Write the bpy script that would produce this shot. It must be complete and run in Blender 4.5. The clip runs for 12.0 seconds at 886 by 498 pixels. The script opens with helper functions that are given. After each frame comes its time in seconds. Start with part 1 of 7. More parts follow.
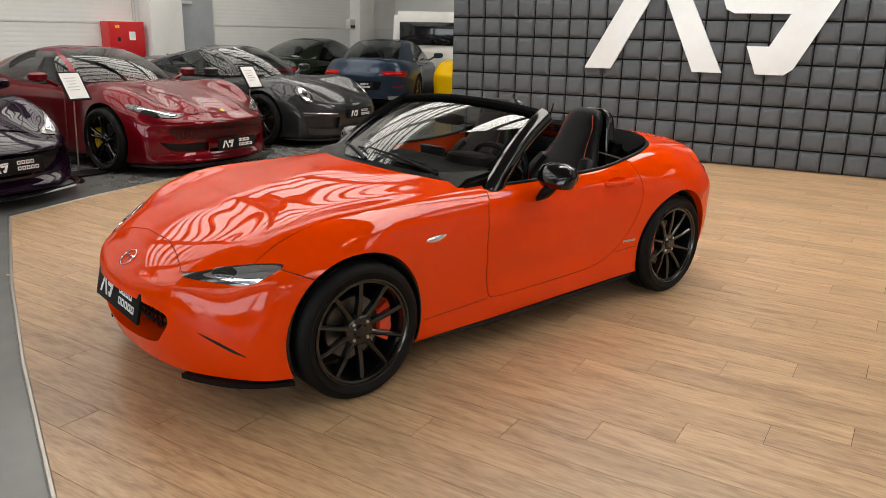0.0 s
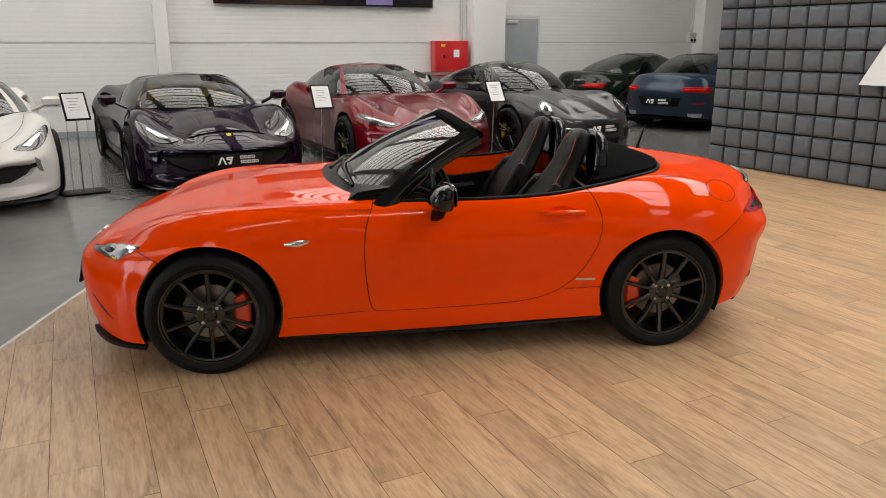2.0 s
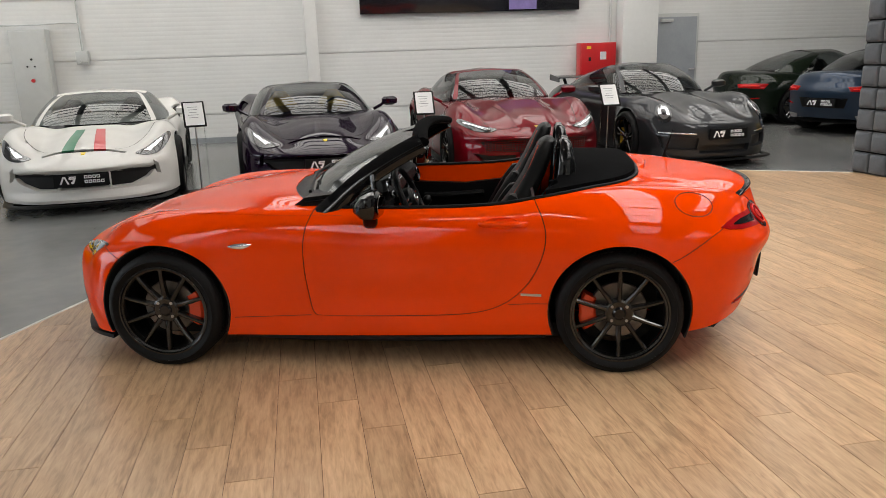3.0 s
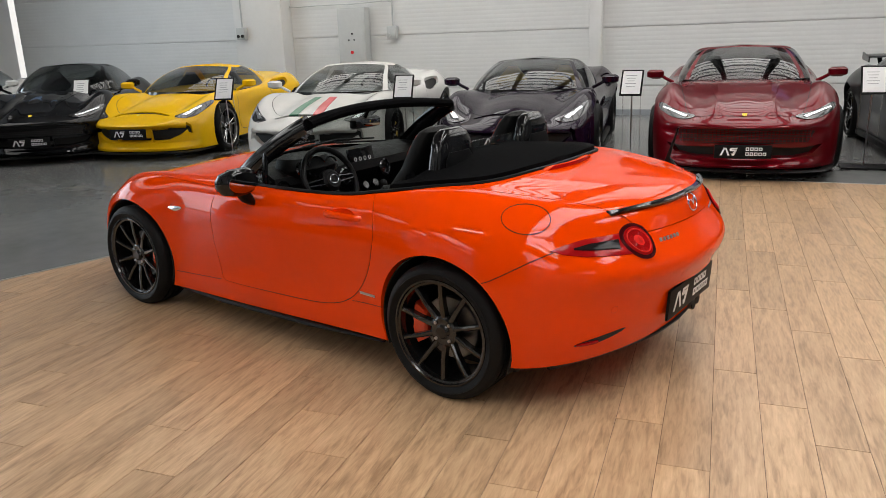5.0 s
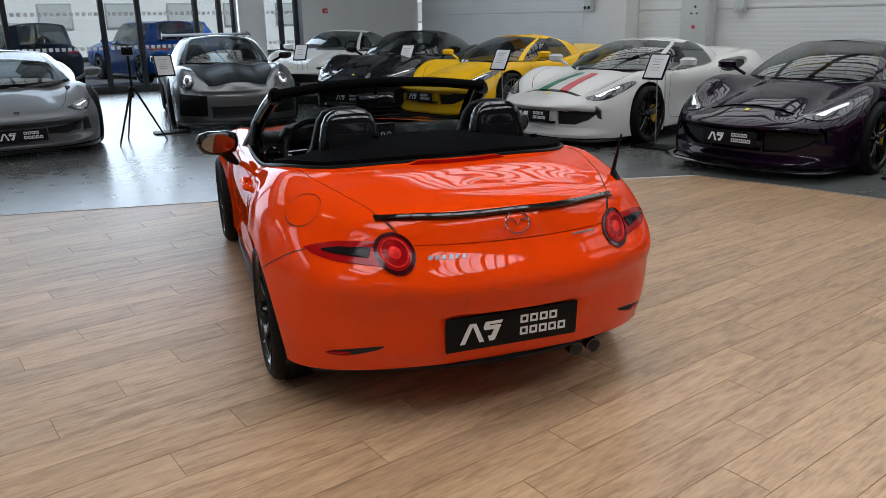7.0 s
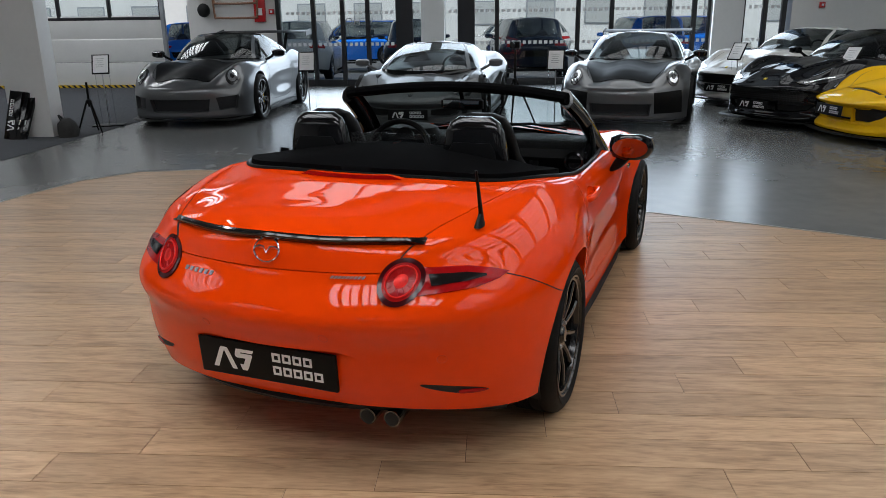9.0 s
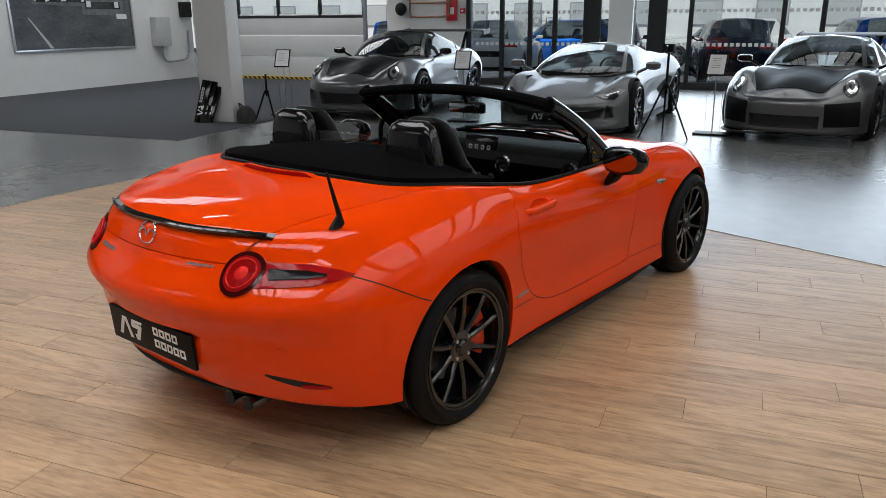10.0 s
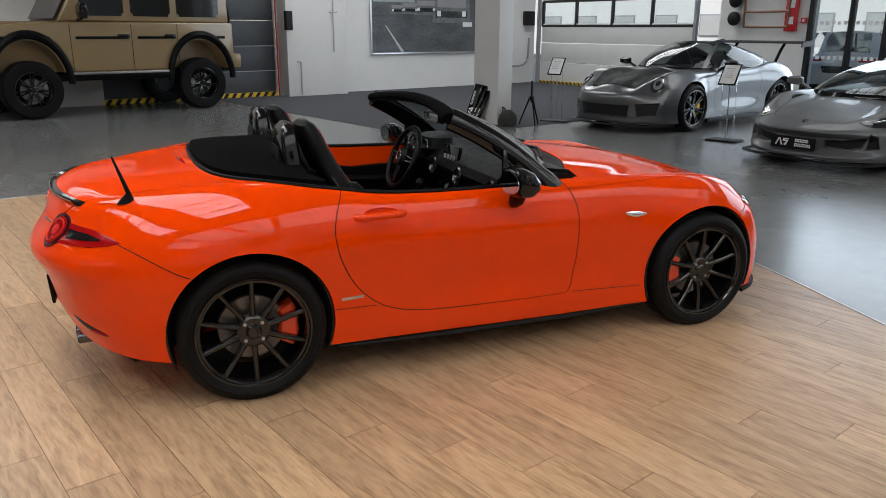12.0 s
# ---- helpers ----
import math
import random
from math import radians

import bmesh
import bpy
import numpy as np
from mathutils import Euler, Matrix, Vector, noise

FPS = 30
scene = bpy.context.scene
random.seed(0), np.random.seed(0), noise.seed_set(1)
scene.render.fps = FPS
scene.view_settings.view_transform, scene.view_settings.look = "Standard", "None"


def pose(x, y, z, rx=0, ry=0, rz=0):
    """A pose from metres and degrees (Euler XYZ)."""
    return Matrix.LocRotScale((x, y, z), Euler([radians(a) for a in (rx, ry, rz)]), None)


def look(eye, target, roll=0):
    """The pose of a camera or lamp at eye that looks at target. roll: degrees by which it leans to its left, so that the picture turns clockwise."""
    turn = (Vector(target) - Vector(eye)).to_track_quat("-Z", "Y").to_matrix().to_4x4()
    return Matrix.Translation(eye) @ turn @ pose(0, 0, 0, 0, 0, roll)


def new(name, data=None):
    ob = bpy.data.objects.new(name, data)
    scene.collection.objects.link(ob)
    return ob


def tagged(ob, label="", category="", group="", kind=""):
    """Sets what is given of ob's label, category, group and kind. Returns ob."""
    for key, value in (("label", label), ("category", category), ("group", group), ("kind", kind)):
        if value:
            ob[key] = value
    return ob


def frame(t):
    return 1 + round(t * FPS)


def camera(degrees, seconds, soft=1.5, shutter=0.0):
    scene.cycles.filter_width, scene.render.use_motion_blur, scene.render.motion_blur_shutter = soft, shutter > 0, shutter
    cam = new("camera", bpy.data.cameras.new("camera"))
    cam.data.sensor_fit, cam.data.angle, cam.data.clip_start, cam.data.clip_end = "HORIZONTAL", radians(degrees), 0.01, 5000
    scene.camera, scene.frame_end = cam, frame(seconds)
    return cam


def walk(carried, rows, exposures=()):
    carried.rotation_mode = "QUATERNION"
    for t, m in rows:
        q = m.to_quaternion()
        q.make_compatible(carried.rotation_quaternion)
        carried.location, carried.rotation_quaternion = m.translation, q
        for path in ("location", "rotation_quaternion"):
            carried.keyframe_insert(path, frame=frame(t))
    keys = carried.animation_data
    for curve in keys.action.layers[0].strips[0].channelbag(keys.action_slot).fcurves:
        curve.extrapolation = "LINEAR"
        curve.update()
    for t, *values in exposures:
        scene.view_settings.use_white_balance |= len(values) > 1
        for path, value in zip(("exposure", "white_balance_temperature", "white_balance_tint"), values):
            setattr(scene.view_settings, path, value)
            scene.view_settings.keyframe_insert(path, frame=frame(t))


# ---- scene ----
cam = camera(60.9, 12.0, soft=0.6)
PATH = [
    (0, (2.857, 3.303, 1.541), (1.599, 1.85, 0.988), 1.2),
    (0.5, (2.368, 3.715, 1.545), (1.329, 2.097, 0.996), 1.4),
    (1, (1.809, 4.03, 1.566), (0.999, 2.284, 1.02), 1.4),
    (1.5, (1.203, 4.258, 1.566), (0.649, 2.413, 1.027), 0.8),
    (2, (0.574, 4.371, 1.579), (0.275, 2.465, 1.05), 0.0),
    (2.5, (-0.079, 4.407, 1.572), (-0.115, 2.475, 1.054), -0.9),
    (3, (-0.725, 4.326, 1.567), (-0.496, 2.406, 1.056), -1.8),
    (3.2, (-0.981, 4.278, 1.558), (-0.648, 2.373, 1.048), -2.0),
    (4.8, (-2.794, 3.348, 1.514), (-1.708, 1.758, 0.976), -2.1),
    (5, (-2.991, 3.191, 1.526), (-1.823, 1.661, 0.981), -2.0),
    (5.5, (-3.444, 2.76, 1.521), (-2.086, 1.404, 0.957), -1.6),
    (6, (-3.793, 2.259, 1.511), (-2.266, 1.103, 0.934), -1.2),
    (6.5, (-4.103, 1.72, 1.513), (-2.426, 0.801, 0.928), -1.1),
    (7, (-4.281, 1.133, 1.503), (-2.482, 0.486, 0.916), -1.0),
    (7.2, (-4.327, 0.9, 1.504), (-2.489, 0.373, 0.918), -0.9),
    (8.8, (-3.988, -1.148, 1.501), (-2.162, -0.573, 0.92), -0.9),
    (9, (-3.875, -1.357, 1.493), (-2.089, -0.67, 0.913), -0.8),
    (9.5, (-3.61, -1.879, 1.498), (-1.947, -0.931, 0.919), -0.5),
    (10, (-3.289, -2.39, 1.501), (-1.782, -1.209, 0.923), -0.3),
    (10.5, (-2.925, -2.858, 1.511), (-1.599, -1.474, 0.94), -0.1),
    (11, (-2.496, -3.277, 1.515), (-1.372, -1.722, 0.949), -0.1),
    (11.5, (-2.014, -3.577, 1.523), (-1.093, -1.893, 0.961), 0.1),
    (12, (-1.533, -3.794, 1.511), (-0.805, -2.017, 0.953), 0.3),
]
walk(cam, [(t, look(e, g, r)) for t, e, g, r in PATH], exposures=[(0.0, -0.16, 7100, 10), (3.0, -0.26, 6850, 10), (5.0, -0.36, 6700, 10), (7.0, -0.80, 6100, 9), (9.0, -0.80, 6250, 9), (12.0, -0.46, 6450, 10)])

# ---- light ----
world = bpy.data.worlds.new("daylight")
scene.world = world
world.use_nodes = True
_nt = world.node_tree
_sky = _nt.nodes.new("ShaderNodeTexSky")
_sky.sky_type, _sky.sun_disc = "NISHITA", False
_sky.sun_elevation, _sky.sun_rotation = radians(42), radians(200)
_nt.links.new(_sky.outputs[0], _nt.nodes["Background"].inputs[0])
_nt.nodes["Background"].inputs[1].default_value = 0.15

HALL = Matrix.Rotation(radians(17), 4, "Z")   # the hall's own axes: u along the long wall, v across


def hall(u, v, z=0.0):
    return HALL @ Vector((u, v, z))


def lamp_area(name, m, w, h, power, colour):
    data = bpy.data.lights.new(name, "AREA")
    data.shape, data.size, data.size_y, data.energy, data.color = "RECTANGLE", w, h, power, colour
    ob = new(name, data)
    ob.matrix_world = m
    return ob


sun = bpy.data.lights.new("sun", "SUN")
sun.energy, sun.angle, sun.color = 4.8, radians(0.6), (1.0, 0.95, 0.88)
_s = new("sun", sun)
_s.matrix_world = look((0, 0, 30), (0 + 12, 4, 16))

CEIL = 5.4
# (u, v, length, watts): slim strip lamps under the ceiling
LAMPS = [(1.6, 4.4, 1.5, 26)]
for _u, _v, _l, _p in LAMPS:
    lamp_area("ceiling_lamp_light", HALL @ pose(_u, _v, CEIL - 0.34), _l, .16, _p, (1.0, 0.965, 0.92))
# (u, v, width, length, watts): ribbed rooflights set between the beams
# the u 9.25 entry and the v 10 row are added fill for cars and walls
ROOFLIGHTS_AND_FILL = [(-11.05, .3, 1.3, 12, 75), (-5.6, .2, 1.3, 5.2, 205), (-2.35, 1.9, 1.7, 7.6, 370),
              (-8.15, -7.8, 2.5, 5.0, 105), (-5.25, -7.2, 2.5, 6.2, 110), (-2.35, -7.2, 2.5, 6.2, 115), (.55, -7.2, 2.5, 6.2, 100), (3.45, -7.2, 2.5, 6.2, 85), (6.35, -7.2, 2.5, 6.2, 75), (9.25, -.5, 2.4, 9, 60),
              (-8.15, 10.0, 2.4, 5, 70), (-2.35, 10.0, 2.4, 5, 165), (6.35, 9.9, 2.4, 5.4, 270), (12.15, 9.8, 2.2, 5, 230)]
for _u, _v, _w, _l, _p in ROOFLIGHTS_AND_FILL:
    lamp_area("rooflight_daylight", HALL @ pose(_u, _v, CEIL - 0.09), _w, _l, _p, (0.97, 0.98, 1.0))
# sky light entering through the glazed front and the windows of the shutter door
lamp_area("window_daylight", HALL @ pose(14.2, -0.9, 2.5, 0, 90, 0), 4.6, 11.0, 900, (0.78, 0.89, 1.0))

# ---- materials ----


def mat(name, colour, rough=0.5, metal=0.0, coat=0.0, spec=0.5, vary=0.0, scale=8.0, bump=0.0, bscale=60.0, rvary=0.0, transmission=0.0, alpha=1.0, emit=None, sheen=0.0, stretch=(1, 1, 1), island=False, coat_rough=0.03):
    m = bpy.data.materials.new(name)
    m.use_nodes = True
    nt = m.node_tree
    b = nt.nodes["Principled BSDF"]
    b.inputs["Base Color"].default_value = (*colour, 1)
    b.inputs["Roughness"].default_value = rough
    b.inputs["Metallic"].default_value = metal
    b.inputs["Coat Weight"].default_value = coat
    b.inputs["Coat Roughness"].default_value = coat_rough
    b.inputs["Specular IOR Level"].default_value = spec
    b.inputs["Transmission Weight"].default_value = transmission
    b.inputs["Alpha"].default_value = alpha
    b.inputs["Sheen Weight"].default_value = sheen
    if emit:
        b.inputs["Emission Color"].default_value = (*emit[0], 1)
        b.inputs["Emission Strength"].default_value = emit[1]
    tc = nt.nodes.new("ShaderNodeTexCoord")
    mp = nt.nodes.new("ShaderNodeMapping")
    mp.inputs["Scale"].default_value = stretch
    nt.links.new(tc.outputs["Object"], mp.inputs["Vector"])
    if vary or rvary:
        n1 = nt.nodes.new("ShaderNodeTexNoise")
        n1.inputs["Scale"].default_value, n1.inputs["Detail"].default_value = scale, 6
        n2 = nt.nodes.new("ShaderNodeTexNoise")
        n2.inputs["Scale"].default_value, n2.inputs["Detail"].default_value = scale * 9, 4
        for n in (n1, n2):
            nt.links.new(mp.outputs[0], n.inputs["Vector"])
        ad = nt.nodes.new("ShaderNodeMath")
        ad.operation = "MULTIPLY_ADD"
        ad.inputs[1].default_value = 0.5
        nt.links.new(n2.outputs["Fac"], ad.inputs[0])
        nt.links.new(n1.outputs["Fac"], ad.inputs[2])
        mr = nt.nodes.new("ShaderNodeMapRange")
        mr.inputs["From Min"].default_value, mr.inputs["From Max"].default_value = 0.45, 1.05
        nt.links.new(ad.outputs[0], mr.inputs["Value"])
        if vary:
            mx = nt.nodes.new("ShaderNodeMixRGB")
            mx.inputs[1].default_value = (*[c * (1 - vary) for c in colour], 1)
            mx.inputs[2].default_value = (*[min(1, c * (1 + vary)) for c in colour], 1)
            nt.links.new(mr.outputs[0], mx.inputs[0])
            nt.links.new(mx.outputs[0], b.inputs["Base Color"])
        if rvary:
            rr = nt.nodes.new("ShaderNodeMapRange")
            rr.inputs["To Min"].default_value, rr.inputs["To Max"].default_value = max(0.02, rough - rvary), rough + rvary
            nt.links.new(mr.outputs[0], rr.inputs["Value"])
            nt.links.new(rr.outputs[0], b.inputs["Roughness"])
    if bump:
        nb = nt.nodes.new("ShaderNodeTexNoise")
        nb.inputs["Scale"].default_value, nb.inputs["Detail"].default_value = bscale, 3
        nt.links.new(mp.outputs[0], nb.inputs["Vector"])
        bp = nt.nodes.new("ShaderNodeBump")
        bp.inputs["Strength"].default_value, bp.inputs["Distance"].default_value = bump, 0.01
        nt.links.new(nb.outputs["Fac"], bp.inputs["Height"])
        nt.links.new(bp.outputs[0], b.inputs["Normal"])
    return m


def paint(name, colour, metal=0.0, rough=0.38):
    return mat(name, colour, rough, metal, 0.68, 0.0, 0.04, 3.0, 0.002, 90.0, coat_rough=0.012)


ORANGE = paint("orange car paint", (0.85, 0.052, 0.0002))
GLOSS_BLACK = mat("gloss black paint", (0.004, 0.004, 0.0045), 0.1, 0, 0.4, 0.3, bump=0.004, bscale=60)
SATIN_BLACK = mat("satin black plastic", (0.005, 0.005, 0.0053), 0.42, spec=0.12, vary=0.2, bump=0.05, bscale=400)
DARK = mat("dark plastic and recess shade", (0.003, 0.003, 0.003), 0.7, vary=0.2)
RUBBER = mat("tyre rubber", (0.0045, 0.0045, 0.0048), 0.6, spec=0.18, vary=0.25, scale=14, bump=0.15, bscale=220, rvary=0.1)
CLOTH = mat("black soft top cloth", (0.003, 0.003, 0.0033), 0.95, spec=0.04, vary=0.25, scale=6, bump=0.25, bscale=900)
LEATHER = mat("black leather", (0.0032, 0.0032, 0.0034), 0.42, spec=0.13, vary=0.2, scale=20, bump=0.18, bscale=320, rvary=0.08)
STITCH = mat("red stitching thread", (0.45, 0.05, 0.02), 0.7)
CARPET_IN = mat("car floor carpet", (0.004, 0.004, 0.004), 0.95, vary=0.3, bump=0.3, bscale=500)
WHEEL = mat("dark bronze grey wheel metal", (0.036, 0.035, 0.034), 0.24, 0.85, 0.5, vary=0.15, bump=0.02, bscale=200)
STEEL = mat("brake disc steel", (0.20, 0.195, 0.19), 0.38, 1.0, vary=0.2, scale=30)
CALIPER = mat("orange red caliper enamel", (0.78, 0.06, 0.015), 0.25, 0, 0.6, vary=0.08)
CHROME = mat("chrome", (0.78, 0.78, 0.8), 0.08, 1.0)
SILVER = mat("satin silver trim", (0.55, 0.55, 0.57), 0.28, 1.0, vary=0.1)
RED_LENS = mat("red lamp lens", (0.34, 0.003, 0.004), 0.2, 0, 0.3, 0.1, vary=0.15, scale=25)
RED_RIM = mat("black red lamp rim", (0.045, 0.002, 0.003), 0.12, 0, 0.3, 0.3)
RED_DEEP = mat("red lamp reflector", (0.72, 0.02, 0.015), 0.3, 0.2, 0.1, 0.1, vary=0.35, scale=60)
SMOKE_LENS = mat("smoked lamp lens", (0.010, 0.008, 0.008), 0.1, 0, 0.0, 0.15, vary=0.3, scale=20)
LAMP_DARK = mat("dark headlamp housing", (0.035, 0.036, 0.039), 0.1, 0.5, 1.0, vary=0.3, scale=25)
LAMP_CLEAR = mat("clear lamp reflector", (0.75, 0.77, 0.8), 0.07, 0.9, 1.0, vary=0.2, scale=30)
WHITE_GFX = mat("white print", (0.82, 0.82, 0.82), 0.45, vary=0.03)
SCRIPT = mat("bright silver lettering film", (0.26, 0.25, 0.25), 0.3, 0.4, 0.3, vary=0.2)
SHUT = mat("dark red shut line", (0.016, 0.002, 0.001), 0.8, vary=0.2)
PLATE_BLACK = mat("black plate plastic", (0.005, 0.005, 0.0055), 0.5, spec=0.15, vary=0.15)


def glass(name, tint, alpha=0.25, rough=0.01):
    """Thin tinted glass: a mirror-like coat over a see-through sheet."""
    m = bpy.data.materials.new(name)
    m.use_nodes = True
    nt = m.node_tree
    nt.nodes.remove(nt.nodes["Principled BSDF"])
    out = nt.nodes["Material Output"]
    tr, gl, mix, lw, pw, mr = (nt.nodes.new("ShaderNode" + k) for k in ("BsdfTransparent", "BsdfGlossy", "MixShader", "LayerWeight", "Math", "MapRange"))
    tr.inputs[0].default_value = (*tint, 1)
    gl.inputs["Roughness"].default_value = rough
    lw.inputs[0].default_value = 0.5
    pw.operation = "POWER"
    pw.inputs[1].default_value = 4.0
    nt.links.new(lw.outputs["Facing"], pw.inputs[0])
    nt.links.new(pw.outputs[0], mr.inputs["Value"])
    mr.inputs["To Min"].default_value, mr.inputs["To Max"].default_value = 0.055, 0.95
    nt.links.new(mr.outputs[0], mix.inputs[0])
    nt.links.new(tr.outputs[0], mix.inputs[1])
    nt.links.new(gl.outputs[0], mix.inputs[2])
    nt.links.new(mix.outputs[0], out.inputs[0])
    return m


GLASS = glass("windscreen glass", (0.50, 0.54, 0.53))
GLASS_DARK = glass("dark tinted car glass", (0.40, 0.43, 0.43))
GLASS_CLEAR = glass("clear glazing", (0.90, 0.94, 0.95))
ACRYLIC = glass("clear acrylic", (0.88, 0.90, 0.90))
# grey tint stands for the dark surroundings the mirrors would reflect
MIRROR = mat("darkened mirror glass", (0.34, 0.35, 0.37), 0.01, 1.0)

# ---- mesh helpers ----


def part(name, bm, material, parent=None, label="", smooth=True, angle=35.0):
    """Links a bmesh as one mesh object under its thing."""
    me = bpy.data.meshes.new(name)
    if smooth:
        for f in bm.faces:
            f.smooth = True
        for e in bm.edges:
            if len(e.link_faces) == 2 and e.calc_face_angle(0.0) > radians(angle):
                e.smooth = False
    bm.to_mesh(me)
    bm.free()
    for m in (material if isinstance(material, (list, tuple)) else [material]):
        me.materials.append(m)
    ob = new(name, me)
    if parent is not None:
        ob.parent = parent
    if label:
        ob["label"] = label
    return ob


def same(name, me, parent, m):
    ob = new(name, me)
    ob.parent, ob.matrix_basis = parent, m
    return ob


def root(name, label, category, m=None, group="", kind=""):
    ob = new(name)
    ob.empty_display_size = 0.2
    if m is not None:
        ob.matrix_world = m
    return tagged(ob, label, category, group, kind)


def add_box(bm, c, s, bevel=0.0, m=None, seg=2):
    r = bmesh.ops.create_cube(bm, size=1.0, matrix=(m or Matrix()) @ Matrix.Translation(c) @ Matrix.Diagonal((*s, 1)))
    if bevel:
        vs = set(r["verts"])
        es = [e for e in bm.edges if e.verts[0] in vs and e.verts[1] in vs]
        bmesh.ops.bevel(bm, geom=es, offset=min(bevel, 0.49 * min(s)), segments=seg, affect="EDGES", profile=0.6)


def box(c, s, bevel=0.0, m=None, seg=2):
    bm = bmesh.new()
    add_box(bm, c, s, bevel, m, seg)
    return bm


def cyl(bm, a, b, r0, r1=None, n=20):
    a, b = Vector(a), Vector(b)
    d = b - a
    m = Matrix.Translation((a + b) / 2) @ d.to_track_quat("Z", "Y").to_matrix().to_4x4()
    bmesh.ops.create_cone(bm, cap_ends=True, segments=n, radius1=r0, radius2=r0 if r1 is None else r1, depth=d.length, matrix=m)


def ball(bm, c, s, n=20, m=None):
    bmesh.ops.create_uvsphere(bm, u_segments=n, v_segments=n // 2, radius=1.0, matrix=(m or Matrix()) @ Matrix.Translation(c) @ Matrix.Diagonal((*s, 1)))


def lathe(bm, prof, n=48, axis="y", closed=False):
    """Spins (radius, along) pairs round the axis."""
    rows = []
    for r, x in prof:
        row = []
        for i in range(n):
            a = 2 * math.pi * i / n
            p = (r * math.cos(a), x, r * math.sin(a)) if axis == "y" else (r * math.cos(a), r * math.sin(a), x)
            row.append(bm.verts.new(p))
        rows.append(row)
    pairs = list(zip(rows, rows[1:])) + ([(rows[-1], rows[0])] if closed else [])
    for a, b in pairs:
        for i in range(n):
            j = (i + 1) % n
            bm.faces.new((a[i], a[j], b[j], b[i]))
    bmesh.ops.recalc_face_normals(bm, faces=bm.faces)
    return rows


def cr(p, t, closed=False):
    """Catmull-Rom through the rows of p at the fraction t of its length in steps."""
    n = len(p)
    if closed:
        x = (t % 1.0) * n
        i = int(x)
        q = [p[(i + k) % n] for k in (-1, 0, 1, 2)]
    else:
        x = min(max(t, 0.0), 1.0) * (n - 1)
        i = min(int(x), n - 2)
        q = [p[i - 1] if i else 2 * p[0] - p[1], p[i], p[i + 1], p[i + 2] if i + 2 < n else 2 * p[-1] - p[-2]]
    f = x - i
    return 0.5 * (2 * q[1] + (q[2] - q[0]) * f + (2 * q[0] - 5 * q[1] + 4 * q[2] - q[3]) * f * f + (3 * q[1] - q[0] - 3 * q[2] + q[3]) * f ** 3)


def spline(points, n, closed=False):
    p = [np.array(q, float) for q in points]
    return [cr(p, i / (n if closed else n - 1), closed) for i in range(n)]


def tube(bm, pts, r, n=8, closed=False, flat=1.0, up=None):
    """Sweeps a round or flattened section along the points; r is a number or one per point."""
    P = [Vector(p) for p in pts]
    m = len(P)
    rows = []
    for i, p in enumerate(P):
        a = P[(i - 1) % m] if (i or closed) else p
        b = P[(i + 1) % m] if (i < m - 1 or closed) else p
        d = (b - a).normalized()
        u = Vector(up) if up else (Vector((0, 0, 1)) if abs(d.z) < 0.95 else Vector((1, 0, 0)))
        s = d.cross(u).normalized()
        w = s.cross(d)
        rr = r[i] if isinstance(r, (list, tuple)) else r
        rows.append([bm.verts.new(p + s * rr * math.cos(2 * math.pi * k / n) + w * rr * flat * math.sin(2 * math.pi * k / n)) for k in range(n)])
    for a, b in list(zip(rows, rows[1:])) + ([(rows[-1], rows[0])] if closed else []):
        for k in range(n):
            bm.faces.new((a[k], a[(k + 1) % n], b[(k + 1) % n], b[k]))
    if not closed:
        bm.faces.new(rows[0][::-1])
        bm.faces.new(rows[-1])
    bmesh.ops.recalc_face_normals(bm, faces=bm.faces)


def prism(bm, poly, a, b, frame_m=None):
    """A straight-sided solid on a plane outline (p, q), from depth a to b along the third axis."""
    m = frame_m or Matrix()
    lo = [bm.verts.new(m @ Vector((p, q, a))) for p, q in poly]
    hi = [bm.verts.new(m @ Vector((p, q, b))) for p, q in poly]
    n = len(poly)
    fs = [bm.faces.new(lo[::-1]), bm.faces.new(hi)]
    for i in range(n):
        j = (i + 1) % n
        fs.append(bm.faces.new((lo[i], lo[j], hi[j], hi[i])))
    bmesh.ops.recalc_face_normals(bm, faces=fs)


XZ = Matrix(((1, 0, 0, 0), (0, 0, 1, 0), (0, 1, 0, 0), (0, 0, 0, 1)))    # plane x, z; depth along y
YZ = Matrix(((0, 0, 1, 0), (1, 0, 0, 0), (0, 1, 0, 0), (0, 0, 0, 1)))    # plane y, z; depth along x

# the white dealer mark: a slanted leg, a second leg and a hooked stroke
MARK = [
    [(0, 0), (0.29, 0), (0.76, 0.90), (0.80, 1.0), (0.54, 1.0)],
    [(0.70, 0.98), (0.94, 1.0), (1.44, 0), (1.15, 0)],
    [(1.38, 0.72), (1.42, 0.62), (1.50, 0.58), (2.02, 0.58), (1.86, 0.27), (1.65, 0.27), (1.76, 0), (2.02, 0), (2.10, 0.06), (2.42, 0.70), (2.42, 0.76), (2.36, 0.79), (1.72, 0.79), (1.74, 0.85), (2.46, 0.85), (2.54, 1.0), (1.50, 1.0)],
]


def mark_poly(bm, k, m, size, depth, wide=0.69):
    s = [(x * size * wide, y * size) for x, y in MARK[k]]
    prism(bm, s, 0, depth, m)


def word_bars(bm, m, w, h, n, depth):
    """A word that stays unreadable: n upright bars in a row."""
    g = w / n
    for i in range(n):
        a, b, t = i * g, i * g + g * 0.80, g * 0.20
        prism(bm, [(a, 0), (b, 0), (b, t), (a + t, t), (a + t, h - t), (b - t, h - t), (b - t, t), (b, t), (b, h), (a, h)], 0, depth, m)

# ---- hall: floor, walls, ceiling ----


